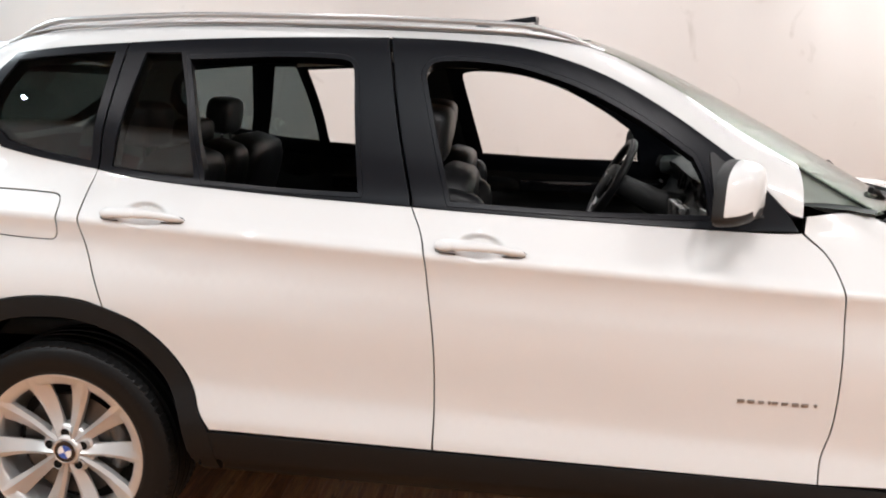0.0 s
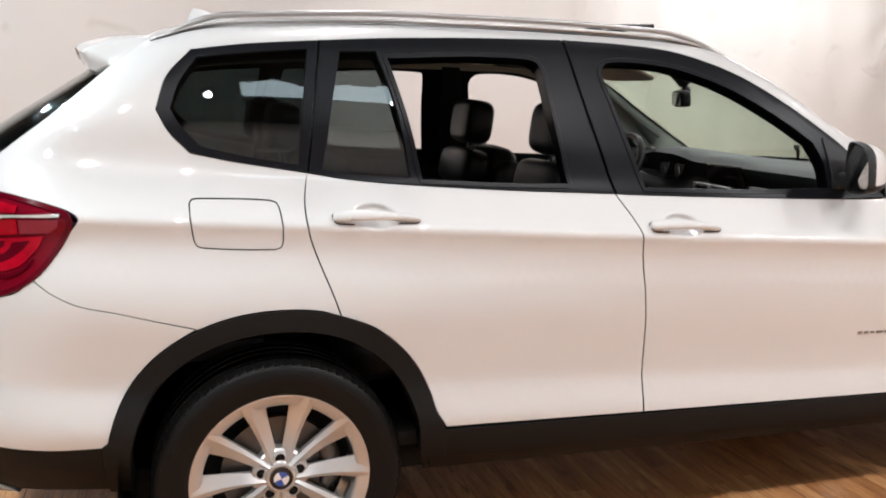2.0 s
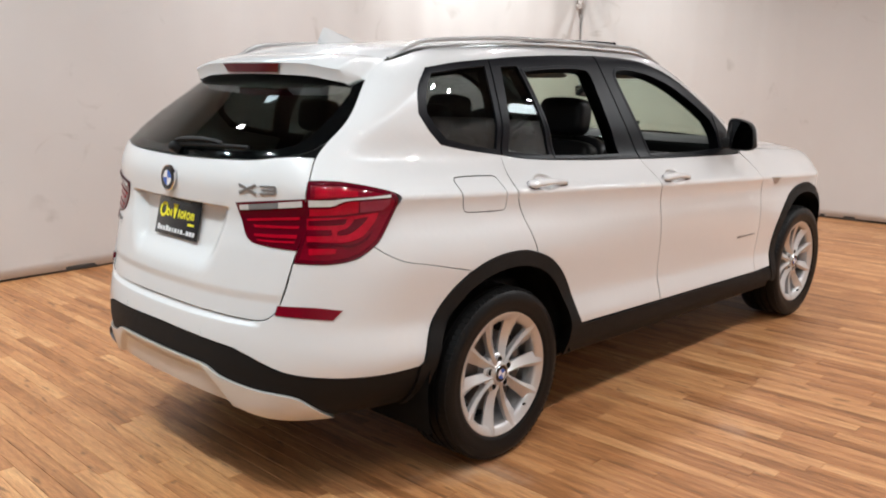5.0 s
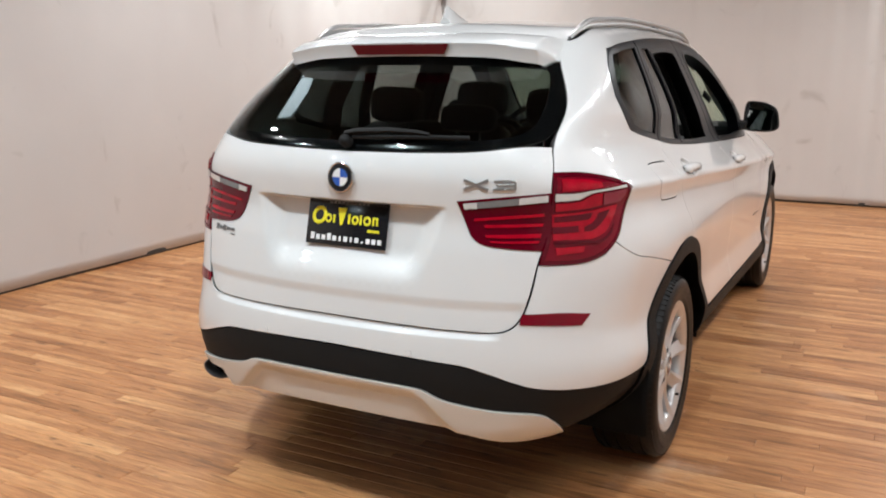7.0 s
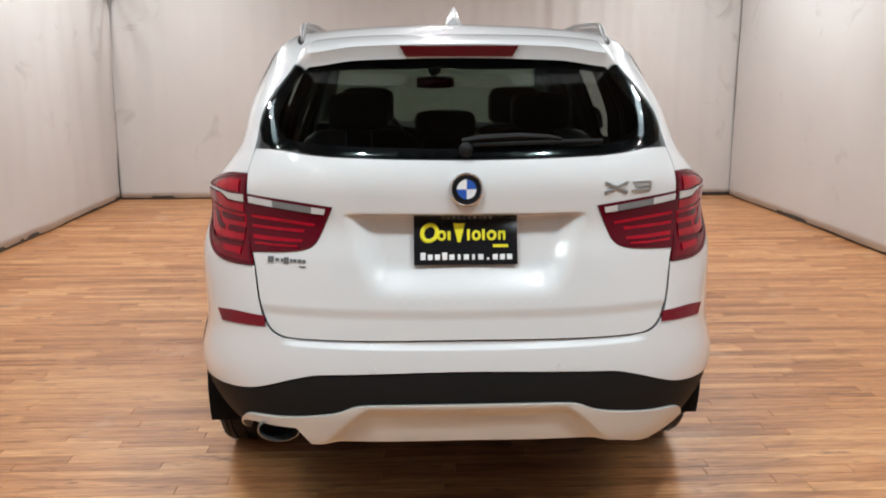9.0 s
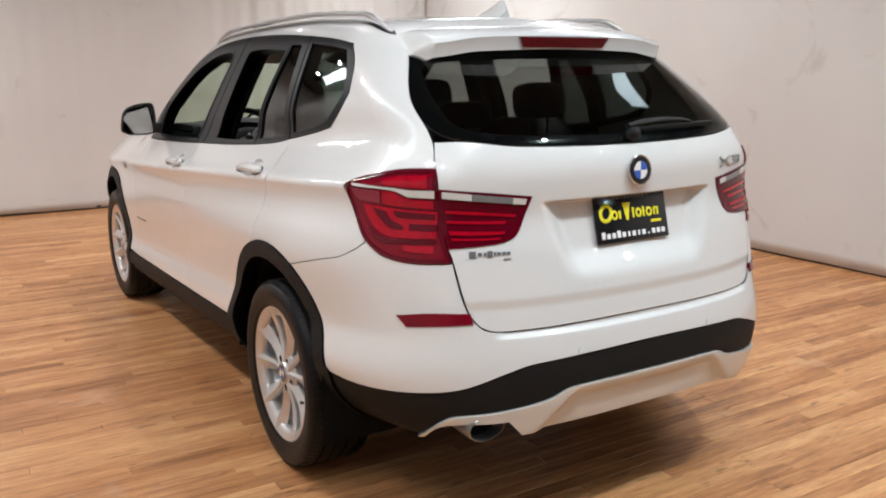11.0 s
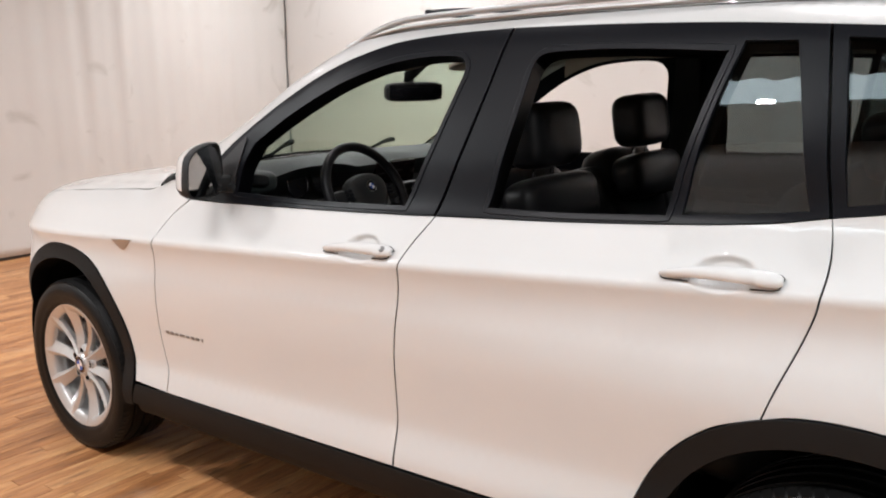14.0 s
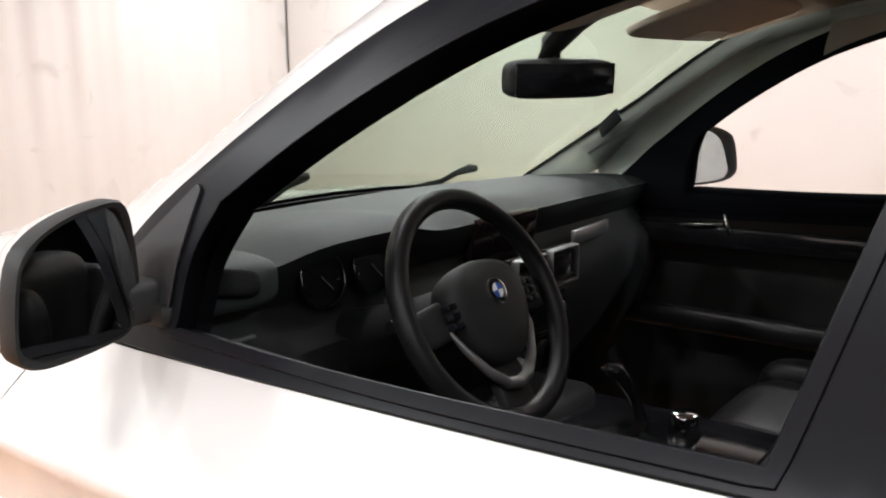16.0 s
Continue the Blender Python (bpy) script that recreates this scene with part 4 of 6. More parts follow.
bmesh.ops.recalc_face_normals(bm, faces=bm.faces[:])
part("high_brake_lamp", bm, RED_DARK, spoiler, "red high-level brake lamp")

# roof aerial fin
bm = bmesh.new()
secs = []
for t, hw, h in ((0.0, 0.004, 0.0), (0.12, 0.016, 0.009), (0.35, 0.026, 0.024), (0.6, 0.030, 0.044), (0.78, 0.031, 0.059), (0.9, 0.030, 0.062), (1.0, 0.026, 0.023)):
    y = 0.035 - 0.20 * t
    z = float(surface("top", np.array([[0.0, y]]))[0][2]) - 0.003
    secs.append([bm.verts.new((hw * u, y - 0.012 * v, z + (h + 0.003) * v)) for u, v in ((-1, 0), (-0.72, 0.35), (-0.3, 0.8), (0, 1), (0.3, 0.8), (0.72, 0.35), (1, 0))])
for a, b in zip(secs, secs[1:]):
    for i in range(6):
        bm.faces.new((a[i], a[i + 1], b[i + 1], b[i]))
bm.faces.new(secs[-1])
bmesh.ops.recalc_face_normals(bm, faces=bm.faces[:])
part("aerial_fin", bm, WHITE, car, "white roof aerial fin", angle=60)

# raised wind deflector of the sunroof
bm = bmesh.new()
tube(bm, [(x, 1.365 - 0.10 * (x / 0.43) ** 4 * 0.2, float(surface("top", np.array([[x, 1.36]]))[0][2]) + 0.036) for x in np.linspace(-0.43, 0.43, 15)], 0.009, 8, flat=0.8)
for e in (-0.43, 0.43):
    tube(bm, [(e, 1.362, float(surface("top", np.array([[e, 1.36]]))[0][2]) + 0.036), (e, 1.25, float(surface("top", np.array([[e, 1.25]]))[0][2]) + 0.012), (e, 1.18, float(surface("top", np.array([[e, 1.18]]))[0][2]))], [0.009, 0.007, 0.005], 8)
part("sunroof_deflector", bm, SATIN, car, "raised black sunroof wind deflector", angle=60)

# roof rails
for s in (1, -1):
    path, rad = [], []
    for k in range(41):
        t = k / 40
        y = -0.275 + (1.56 + 0.275) * t
        x = float(roof_edge(y)) - 0.004
        base = edge_height(y, 0.004)
        lift = 0.030 * S(t / 0.10) * S((1 - t) / 0.13)
        path.append((s * x, y, base + lift))
        rad.append(0.0045 + 0.0070 * S(t / 0.06) * S((1 - t) / 0.06))
    rail = part("roof_rail", tube(bmesh.new(), path, rad, 10, flat=0.75), RAIL, car, "satin silver roof rail", angle=70)
    part("rail_foot", tube(bmesh.new(), [(p[0], p[1], p[2] - 0.020 * S(min(i / 4, (40 - i) / 5))) for i, p in enumerate(path)], 0.0075, 8), RAIL, rail, "silver web under the rail")

# door handles, badges, side markers
for s in (1, -1):
    doors = {"front": [o for o in car.children if o.name.startswith("front_door")][0 if s > 0 else 1], "rear": [o for o in car.children if o.name.startswith("rear_door")][0 if s > 0 else 1]}
    for which, (cy, cz) in HANDLES.items():
        m = side_frame_at(cy, cz, s) @ pose(0, 0, 0, 0, 3.6, 0)
        bm = bmesh.new()
        rings = []
        for t in (0.0, 0.012, 0.04, 0.10, 0.18, 0.186, 0.194, 0.30, 0.45, 0.6, 0.75, 0.88, 0.96, 1.0):
            x = -0.122 + 0.245 * t
            hh = 0.0185 * math.sqrt(max(0.02, 1 - ((0.10 - t) / 0.11) ** 2)) if t < 0.10 else 0.0185 - 0.0095 * S((t - 0.18) / 0.8)
            if t > 0.95:
                hh *= 0.75 if t < 0.99 else 0.3
            if abs(t - 0.19) < 0.006:
                hh *= 0.90
            outw = 0.010 + 0.022 * math.sin(math.pi * min(1, max(0.0, 0.08 + t * 0.9))) ** 0.7
            th = 0.011 if 0.03 < t < 0.97 else 0.007
            rings.append([bm.verts.new((x, outw - 0.010 + th * math.cos(a), hh * math.sin(a))) for a in np.linspace(0, 2 * math.pi, 15)[:-1]])
        for a, b in zip(rings, rings[1:]):
            for i in range(14):
                bm.faces.new((a[i], a[(i + 1) % 14], b[(i + 1) % 14], b[i]))
        bm.faces.new(rings[0])
        bm.faces.new(rings[-1])
        for x0 in (-0.105, 0.095):
            box(bm, (x0, 0.002, 0), (0.03, 0.022, 0.014), 0.003)
        bmesh.ops.recalc_face_normals(bm, faces=bm.faces[:])
        bm.transform(m)
        bmesh.ops.recalc_face_normals(bm, faces=bm.faces[:])
        seal_line = lambda t: 0.0200 * math.sqrt(max(0.0, 1 - ((0.10 - t) / 0.115) ** 2)) if t < 0.10 else (0.0200 - 0.0095 * float(S((t - 0.18) / 0.8))) * math.sqrt(max(0.0, min(1.0, (1.008 - t) / 0.06)))
        seals = []
        for ends in (np.linspace(0.24, 0.0, 11), np.linspace(0.74, 1.0, 11)):
            line = [(-0.123 + 0.247 * t, 0.005, seal_line(t)) for t in ends]
            seals.append(tube(bmesh.new(), line + [(x, y, -z) for x, y, z in line[::-1][1:]], 0.0014, 6))
            seals[-1].transform(m)
        h = part("door_handle", bm, WHITE, doors[which], "white pull door handle", angle=60)
        # dark line at each end: gasket and shadow gap drawn as one
        for gk in seals:
            part("handle_gasket", gk, GAP, h, "thin dark gasket and shadow line of the handle")
        if s < 0 and which == "front":
            bm = revolve(bmesh.new(), [(0.0, 0.0001), (0.0, 0.0085), (-0.006, 0.0095)], 16)
            bm.transform(m @ pose(-0.100, 0.0245, -0.001, 0, 0, 90))
            part("key_lock", bm, SATIN_SILVER, h, "round metal key lock")
    # lettered badge, as plain bars
    for k, (u, w, hgt) in enumerate(((0.0, 0.012, 0.016), (0.0145, 0.012, 0.016), (0.029, 0.010, 0.013), (0.041, 0.005, 0.016), (0.049, 0.011, 0.013), (0.063, 0.011, 0.013), (0.078, 0.011, 0.016), (0.092, 0.012, 0.016), (0.107, 0.005, 0.016))):
        yy = 1.940 + u * 1.8 if s > 0 else 2.140 - u * 1.8
        bm = box(bmesh.new(), on_side(yy, 0.620 - 0.03 * (yy - 1.94), s, 0.001), (0.003, w * 1.55, hgt * 0.62), 0.001)
        part("badge_bar", bm, SATIN_SILVER, doors["front"], "small chrome badge bar")
    bm = bmesh.new()
    base = [on_side(y, z, s, 0.003) for y, z in ((2.302, 0.914), (2.432, 0.902), (2.394, 0.873), (2.368, 0.870))]
    inn = [on_side(y, z, s, -0.006) for y, z in ((2.302, 0.914), (2.432, 0.902), (2.394, 0.873), (2.368, 0.870))]
    a, b = [bm.verts.new(v) for v in base], [bm.verts.new(v) for v in inn]
    bm.faces.new(a)
    for i in range(4):
        bm.faces.new((a[i], b[i], b[(i + 1) % 4], a[(i + 1) % 4]))
    bmesh.ops.recalc_face_normals(bm, faces=bm.faces[:])
    part("side_marker", bm, RAIL, [o for o in car.children if o.name.startswith("front_wing")][0 if s > 0 else 1], "small silver side marker lamp")

    # door mirror
    ring = loop([(0.808, 1.150), (0.811, 1.215), (0.820, 1.250), (0.842, 1.260), (0.910, 1.255), (0.963, 1.238), (0.990, 1.211), (1.003, 1.145), (0.999, 1.118), (0.968, 1.101), (0.900, 1.095), (0.836, 1.098), (0.817, 1.118)], 0.014)
    mid = np.array([0.905, 1.176])
    bm = bmesh.new()
    layers = []
    for y, k, dx in ((0.020, 0.88, 0), (0.002, 0.91, 0), (0.0, 0.975, 0), (0.006, 1.0, 0), (0.030, 0.998, 0), (0.066, 0.95, -0.002), (0.098, 0.86, -0.006), (0.122, 0.72, -0.010), (0.136, 0.42, -0.014), (0.140, 0.1, -0.016)):
        layers.append([bm.verts.new((s * (mid[0] + (p[0] - mid[0]) * k + dx), 1.846 + (y if y < 0.03 else 0.03 + (y - 0.03) * 0.72) - 0.44 * (p[0] - mid[0]) * k, mid[1] + (p[1] - mid[1]) * k)) for p in ring])
    n = len(ring)
    for li, (a, b) in enumerate(zip(layers, layers[1:])):
        for i in range(n):
            f = bm.faces.new((a[i], a[(i + 1) % n], b[(i + 1) % n], b[i]))
            zc = sum(v.co.z for v in f.verts) / 4
            f.material_index = 1 if (li < 4 or zc < 1.136) else 0
    bm.faces.new(layers[-1]).material_index = 0
    bm.faces.new(layers[0]).material_index = 1
    box(bm, (s * 0.795, 1.902, 1.128), (0.11, 0.050, 0.052), 0.010, slot=1)
    box(bm, (s * 0.775, 1.915, 1.112), (0.06, 0.120, 0.030), 0.010, slot=1)
    bmesh.ops.recalc_face_normals(bm, faces=bm.faces[:])
    mir = part("door_mirror", bm, [WHITE, PLASTIC], doors["front"], "door mirror with a white cap and black foot", angle=45)
    bm = bmesh.new()
    f = bm.faces.new([bm.verts.new((s * (mid[0] + (p[0] - mid[0]) * 0.905), 1.856 - 0.34 * (p[0] - mid[0]) * 0.9 + 0.10 * (p[1] - mid[1]), mid[1] + (p[1] - mid[1]) * 0.905)) for p in ring])
    bmesh.ops.solidify(bm, geom=bm.faces[:], thickness=0.003)
    bmesh.ops.recalc_face_normals(bm, faces=bm.faces[:])
    part("mirror_glass", bm, MIRROR, mir, "mirror glass", smooth=False)

# tailgate badges, plate and sticker
bm = bmesh.new()
revolve(bm, [(0.0, 0.041), (0.007, 0.0405), (0.009, 0.038), (0.008, 0.0365)], 40, slot=0)
revolve(bm, [(0.0075, 0.0365), (0.0085, 0.0235)], 40, slot=1)
for q in range(4):
    disc(bm, 0.0088, 0.0237, 40, 2 if q % 2 else 3, 90 * q, 90 * q + 90)
bm.transform(on_rear(0, 1.118, 0.004) @ Matrix.Diagonal((1.18, 1.18, 1, 1)) @ Matrix(((0, 1, 0, 0), (0, 0, 1, 0), (1, 0, 0, 0), (0, 0, 0, 1))))
part("tailgate_emblem", bm, [CHROME, GLOSS_BLACK, ENAMEL, BLUE], gate, "round emblem with a chrome rim", smooth=False)
bm = bmesh.new()
for x, z, w, h, tilt in ((0.446, 1.115, 0.080, 0.009, 22), (0.446, 1.115, 0.080, 0.009, -22), (0.526, 1.128, 0.062, 0.007, 1), (0.529, 1.116, 0.052, 0.006, 1), (0.524, 1.103, 0.062, 0.007, 1), (0.556, 1.116, 0.008, 0.025, 0)):
    b2 = box(bmesh.new(), (0, 0, 0), (w, h, 0.004), 0.001, turn=(0, 0, tilt))
    b2.transform(on_rear(x, z, 0.003))
    merge(bm, b2)
part("model_badge", bm, RAIL, gate, "chrome badge shapes", smooth=False)
plate_m = Matrix.Translation((0, -0.862, 0.968)) @ Euler((radians(90 - 14), 0, 0)).to_matrix().to_4x4()
bm = bmesh.new()
box(bm, (0, 0, 0), (0.305, 0.152, 0.004), 0.0016)
bm.transform(plate_m)
plate = part("dealer_plate", bm, GLOSS_BLACK, gate, "black dealer plate with yellow and white bars")


def flat_ring(bm, x, z, rx, rz, wide, lean=0.0):
    """An upright oval band lying on the plate."""
    pts = [(x + rx * math.cos(a) + lean * rz * math.sin(a), z + rz * math.sin(a), 0.003) for a in np.linspace(0, 2 * math.pi, 25)[:-1]]
    return tube(bm, pts, wide, 6, closed=True, flat=0.35)


bm = bmesh.new()
flat_ring(bm, -0.106, 0.018, 0.022, 0.024, 0.0062, 0.12)
wedge = [bm.verts.new(p) for p in ((-0.036, 0.046, 0.0042), (-0.002, 0.046, 0.0042), (-0.016, -0.010, 0.0042), (-0.024, -0.010, 0.0042))]
bm.faces.new(wedge[::-1])
for x, r in ((-0.071, 0.0095), (0.031, 0.0095), (0.076, 0.0105)):
    flat_ring(bm, x, 0.010, r, 0.0115, 0.0040)
for x, z, w, h in ((-0.049, 0.010, 0.009, 0.026), (0.008, 0.012, 0.008, 0.032), (0.052, 0.012, 0.008, 0.032), (0.099, 0.010, 0.007, 0.026), (0.113, 0.010, 0.007, 0.026), (0.106, 0.020, 0.016, 0.007), (0.102, -0.021, 0.044, 0.009)):
    box(bm, (x, z, 0.003), (w, h, 0.002), 0.0008)
bm.transform(plate_m)
part("yellow_print", bm, YELLOW, plate, "yellow printed shapes", smooth=False)
bm = bmesh.new()
for k in range(13):
    wide = 0.013 if k not in (5, 7, 9) else 0.006
    tall = 0.022 if k in (0, 3) else 0.016 if k != 9 else 0.006
    box(bm, (-0.126 + 0.0212 * k, -0.0535 + tall / 2 - 0.008, 0.003), (wide + 0.002, tall, 0.002), 0.0009)
bm.transform(plate_m)
part("white_print", bm, PRINT, plate, "white printed bars", smooth=False)
bm = bmesh.new()
for k in range(10):
    box(bm, (-0.066 + 0.0155 * k, 0.065, 0.0026), (0.010, 0.013, 0.0012))
bm.transform(plate_m)
part("small_lettering", bm, GREYPRINT, plate, "grey printed bars", smooth=False)
bm = bmesh.new()
for x, w, h in ((-0.592, 0.020, 0.024), (-0.572, 0.012, 0.013), (-0.557, 0.008, 0.013), (-0.544, 0.016, 0.024), (-0.529, 0.007, 0.014), (-0.518, 0.012, 0.012), (-0.503, 0.012, 0.012), (-0.490, 0.010, 0.012)):
    b2 = box(bmesh.new(), (0, 0, 0), (w, h * 0.8, 0.0012))
    b2.transform(on_rear(x + 0.015, 0.904, 0.002))
    merge(bm, b2)
b2 = box(bmesh.new(), (0, 0, 0), (0.022, 0.004, 0.0012))
b2.transform(on_rear(-0.480, 0.888, 0.002))
merge(bm, b2)
part("dealer_sticker", bm, GREYPRINT, gate, "small dark sticker bars", smooth=False)

# rear wiper
bm = bmesh.new()
pts = [on_rear(x, z, o).translation for x, z, o in ((-0.01, 1.240, 0.018), (0.04, 1.243, 0.024), (0.15, 1.248, 0.024), (0.24, 1.246, 0.022), (0.28, 1.243, 0.018))]
tube(bm, pts, [0.011, 0.014, 0.013, 0.010, 0.007], 8, flat=0.7)
tube(bm, [on_rear(x, z, 0.012).translation for x, z in ((0.02, 1.234), (0.2, 1.238), (0.32, 1.240), (0.405, 1.240))], 0.007, 6)
wiper_base = on_rear(0.0, 1.222, 0.0).translation
tube(bm, [wiper_base, wiper_base + Vector((0, -0.02, 0.012)), wiper_base + Vector((0, -0.03, 0.018))], [0.020, 0.020, 0.012], 10)
part("rear_wiper", bm, CLAD, gate, "black rear wiper", angle=60)

# exhaust tail pipe
bm = bmesh.new()
prof = [(0.0, 0.046), (-0.002, 0.050), (-0.05, 0.050), (-0.16, 0.046), (-0.16, 0.040), (-0.004, 0.045)]
revolve(bm, prof, 28, closed=True)
disc(bm, -0.045, 0.0445, 28, 1)
bm.transform(Matrix.Translation((-0.566, -0.885, 0.388)) @ Euler((0, 0, radians(-90))).to_matrix().to_4x4() @ Matrix.Diagonal((1, 1.30, 0.78, 1)))
bmesh.ops.recalc_face_normals(bm, faces=bm.faces[:])
part("tail_pipe", bm, [SATIN_SILVER, GAP], car, "chrome exhaust tail pipe", angle=60)

# windscreen wipers
for line in (((-0.15, 2.51), (-0.11, 2.475), (-0.08, 2.445), (-0.06, 2.415), (-0.045, 2.412)), ((0.40, 2.48), (0.45, 2.425), (0.48, 2.388), (0.50, 2.360), (0.52, 2.352))):
    bm = bmesh.new()
    tube(bm, [surface("top", np.array([p]), -0.004 if k < 2 else 0.007)[0] for k, p in enumerate(line)], [0.007, 0.007, 0.008, 0.012, 0.009], 8)
    part("windscreen_wiper", bm, CLAD, car, "black windscreen wiper")

# underbody and wheel housings
bm = bmesh.new()
box(bm, (0, 1.42, 0.305), (1.44, 3.66, 0.11), 0.03)
box(bm, (0, -0.60, 0.42), (1.0, 0.50, 0.12), 0.05)
for y in (0.0, 2.81):
    box(bm, (0, y, 0.345), (1.25, 0.09, 0.09), 0.03)
part("underbody", bm, DARK, car, "dark underbody")
for s in (1, -1):
    for cy in (0.0, 2.81):
        bm = bmesh.new()
        cols = []
        for x in (0.52, 0.885 if cy < 1 else 0.84):
            cols.append([bm.verts.new((s * x, cy + 0.425 * math.cos(a), ARCH - 0.02 + 0.425 * math.sin(a))) for a in np.linspace(radians(-4), radians(200 if cy < 1 else 186), 30)])
        for i in range(29):
            bm.faces.new((cols[0][i], cols[0][i + 1], cols[1][i + 1], cols[1][i]))
        bm.faces.new(cols[0])
        bmesh.ops.solidify(bm, geom=bm.faces[:], thickness=0.006)
        bmesh.ops.recalc_face_normals(bm, faces=bm.faces[:])
        part("wheel_housing", bm, DARK, car, "black wheel housing liner")


# ---- wheels ----
def build_wheel():
    """One wheel in its own space, x pointing out of the car, the hub face at x = 0."""
    bm = bmesh.new()
    revolve(bm, [(-0.006, 0.2380), (0.006, 0.2400), (0.0105, 0.2435), (0.0105, 0.2480), (0.004, 0.2500), (-0.006, 0.2460), (-0.010, 0.236), (-0.020, 0.224), (-0.10, 0.213), (-0.19, 0.213), (-0.20, 0.235)], 72)
    revolve(bm, [(-0.006, 0.2380), (-0.020, 0.226), (-0.06, 0.217)], 72)
    revolve(bm, [(-0.060, 0.080), (-0.028, 0.080), (-0.022, 0.074), (-0.019, 0.052), (-0.012, 0.044), (-0.006, 0.040), (-0.006, 0.036), (-0.009, 0.034), (-0.010, 0.0001)], 40)
    revolve(bm, [(-0.030, 0.2120), (-0.009, 0.2130), (-0.0035, 0.2160), (0.0030, 0.2280), (0.0085, 0.2400), (0.0100, 0.2440)], 72)
    bmesh.ops.recalc_face_normals(bm, faces=bm.faces[:])
    wheel = part("wheel", bm, ALLOY, None, "silver ten-spoke alloy wheel", angle=35)
    for k in range(5):
        for side in (-1, 1):
            a = radians(90 + 72 * k + side * 17.5)
            bm = bmesh.new()
            stations = ((0.040, 0.0135, -0.008, -0.046), (0.070, 0.0160, -0.010, -0.046), (0.105, 0.0190, -0.014, -0.044), (0.145, 0.0225, -0.013, -0.040), (0.185, 0.0275, -0.005, -0.032), (0.215, 0.0325, 0.0035, -0.024), (0.234, 0.0360, 0.009, -0.016),
                        (0.2455, 0.0385, 0.0115, -0.004))
            rings = []
            for r, w, top, low in stations:
                skew = 0.008 * side * (r - 0.12) / 0.12
                c = Vector((0, r * math.cos(a), r * math.sin(a)))
                u = Vector((0, -math.sin(a), math.cos(a)))
                g, fall = 0.42 * side, 0.013 * min(1, (0.262 - r) / 0.05)
                sec = [(-0.92, low), (-1.0, top - fall * (1 + g) - 0.003), (-0.96, top - fall * (0.96 + g)), (g - 0.10, top - 0.1 * fall), (g, top), (g + 0.10, top - 0.1 * fall), (0.96, top - fall * (0.96 - g)), (1.0, top - fall * (1 - g) - 0.003), (0.92, low)]
                rings.append([bm.verts.new(c + u * (w * q - skew * 0.3) + Vector((h, 0, 0))) for q, h in sec])
            for p, q in zip(rings, rings[1:]):
                for i in range(8):
                    bm.faces.new((p[i], p[i + 1], q[i + 1], q[i]))
                bm.faces.new((p[8], p[0], q[0], q[8]))
            bm.faces.new(rings[0])
            bm.faces.new(rings[-1])
            bmesh.ops.recalc_face_normals(bm, faces=bm.faces[:])
            part("spoke", bm, ALLOY, wheel, angle=35)
    # tyre
    bm = bmesh.new()
    w2, c = 0.118, -0.098
    side = [(0.105, 0.2465), (0.112, 0.255), (0.116, 0.262), (0.1155, 0.268), (0.120, 0.285), (0.1215, 0.300), (0.119, 0.317), (0.112, 0.330), (0.102, 0.3385)]
    tread = [(0.094, 0.3425), (0.072, 0.3435), (0.071, 0.336), (0.062, 0.336), (0.061, 0.3445), (0.026, 0.345), (0.025, 0.337), (0.016, 0.337), (0.015, 0.345)]
    prof = [(x, r) for x, r in side] + tread
    prof = prof + [(-x, r) for x, r in prof[::-1]]
    revolve(bm, [(x + c, r) for x, r in prof], 96)
    for k in range(84):
        a = 2 * math.pi * k / 84
        for sgn in (1, -1):
            b2 = bmesh.new()
            bmesh.ops.create_cube(b2, size=1.0, matrix=Matrix.Rotation(a, 4, "X") @ Matrix.Translation((c + sgn * 0.0985, 0, 0.3370)) @ Euler((0, radians(sgn * 24), radians(14))).to_matrix().to_4x4() @ Matrix.Diagonal((0.024, 0.0180, 0.0075, 1)))
            merge(bm, b2)
    for a0, n in ((40, 8), (118, 9), (225, 8), (300, 7)):
        for k in range(n):
            a = radians(a0 + 3.6 * k)
            b2 = bmesh.new()
            bmesh.ops.create_cube(b2, size=1.0, matrix=Matrix.Rotation(a, 4, "X") @ Matrix.Translation((c + 0.1205, 0, 0.301)) @ Euler((0, radians(3), 0)).to_matrix().to_4x4() @ Matrix.Diagonal((0.0022, 0.010, 0.016, 1)))
            merge(bm, b2)
    bmesh.ops.recalc_face_normals(bm, faces=bm.faces[:])
    part("tyre", bm, RUBBER, wheel, "black road tyre", angle=40)
    bm = bmesh.new()
    revolve(bm, [(-0.010, 0.036), (-0.003, 0.0355), (-0.001, 0.034), (-0.002, 0.0325)], 32, 0)
    revolve(bm, [(-0.002, 0.0325), (-0.001, 0.021)], 32, 1)
    for q in range(4):
        disc(bm, -0.0005, 0.0212, 32, 2 if q % 2 else 3, 90 * q + 20, 90 * q + 110)
    part("hub_cap", bm, [CHROME, GLOSS_BLACK, ENAMEL, BLUE], wheel, "round hub cap emblem", smooth=False)
    for k in range(5):
        a = radians(90 + 72 * k)
        bm = bmesh.new()
        revolve(bm, [(-0.030, 0.0170), (-0.0125, 0.0165), (-0.0115, 0.0150), (-0.0125, 0.0135)], 18, 1)
        # shallow hole with a near-black floor: shade of a deeper hole as colour
        revolve(bm, [(-0.0125, 0.0135), (-0.0165, 0.0130), (-0.0165, 0.0001)], 18, 0)
        revolve(bm, [(-0.0165, 0.0062), (-0.0140, 0.0058), (-0.0135, 0.0001)], 6, 2)
        bm.transform(Matrix.Translation((0, 0.056 * math.cos(a), 0.056 * math.sin(a))))
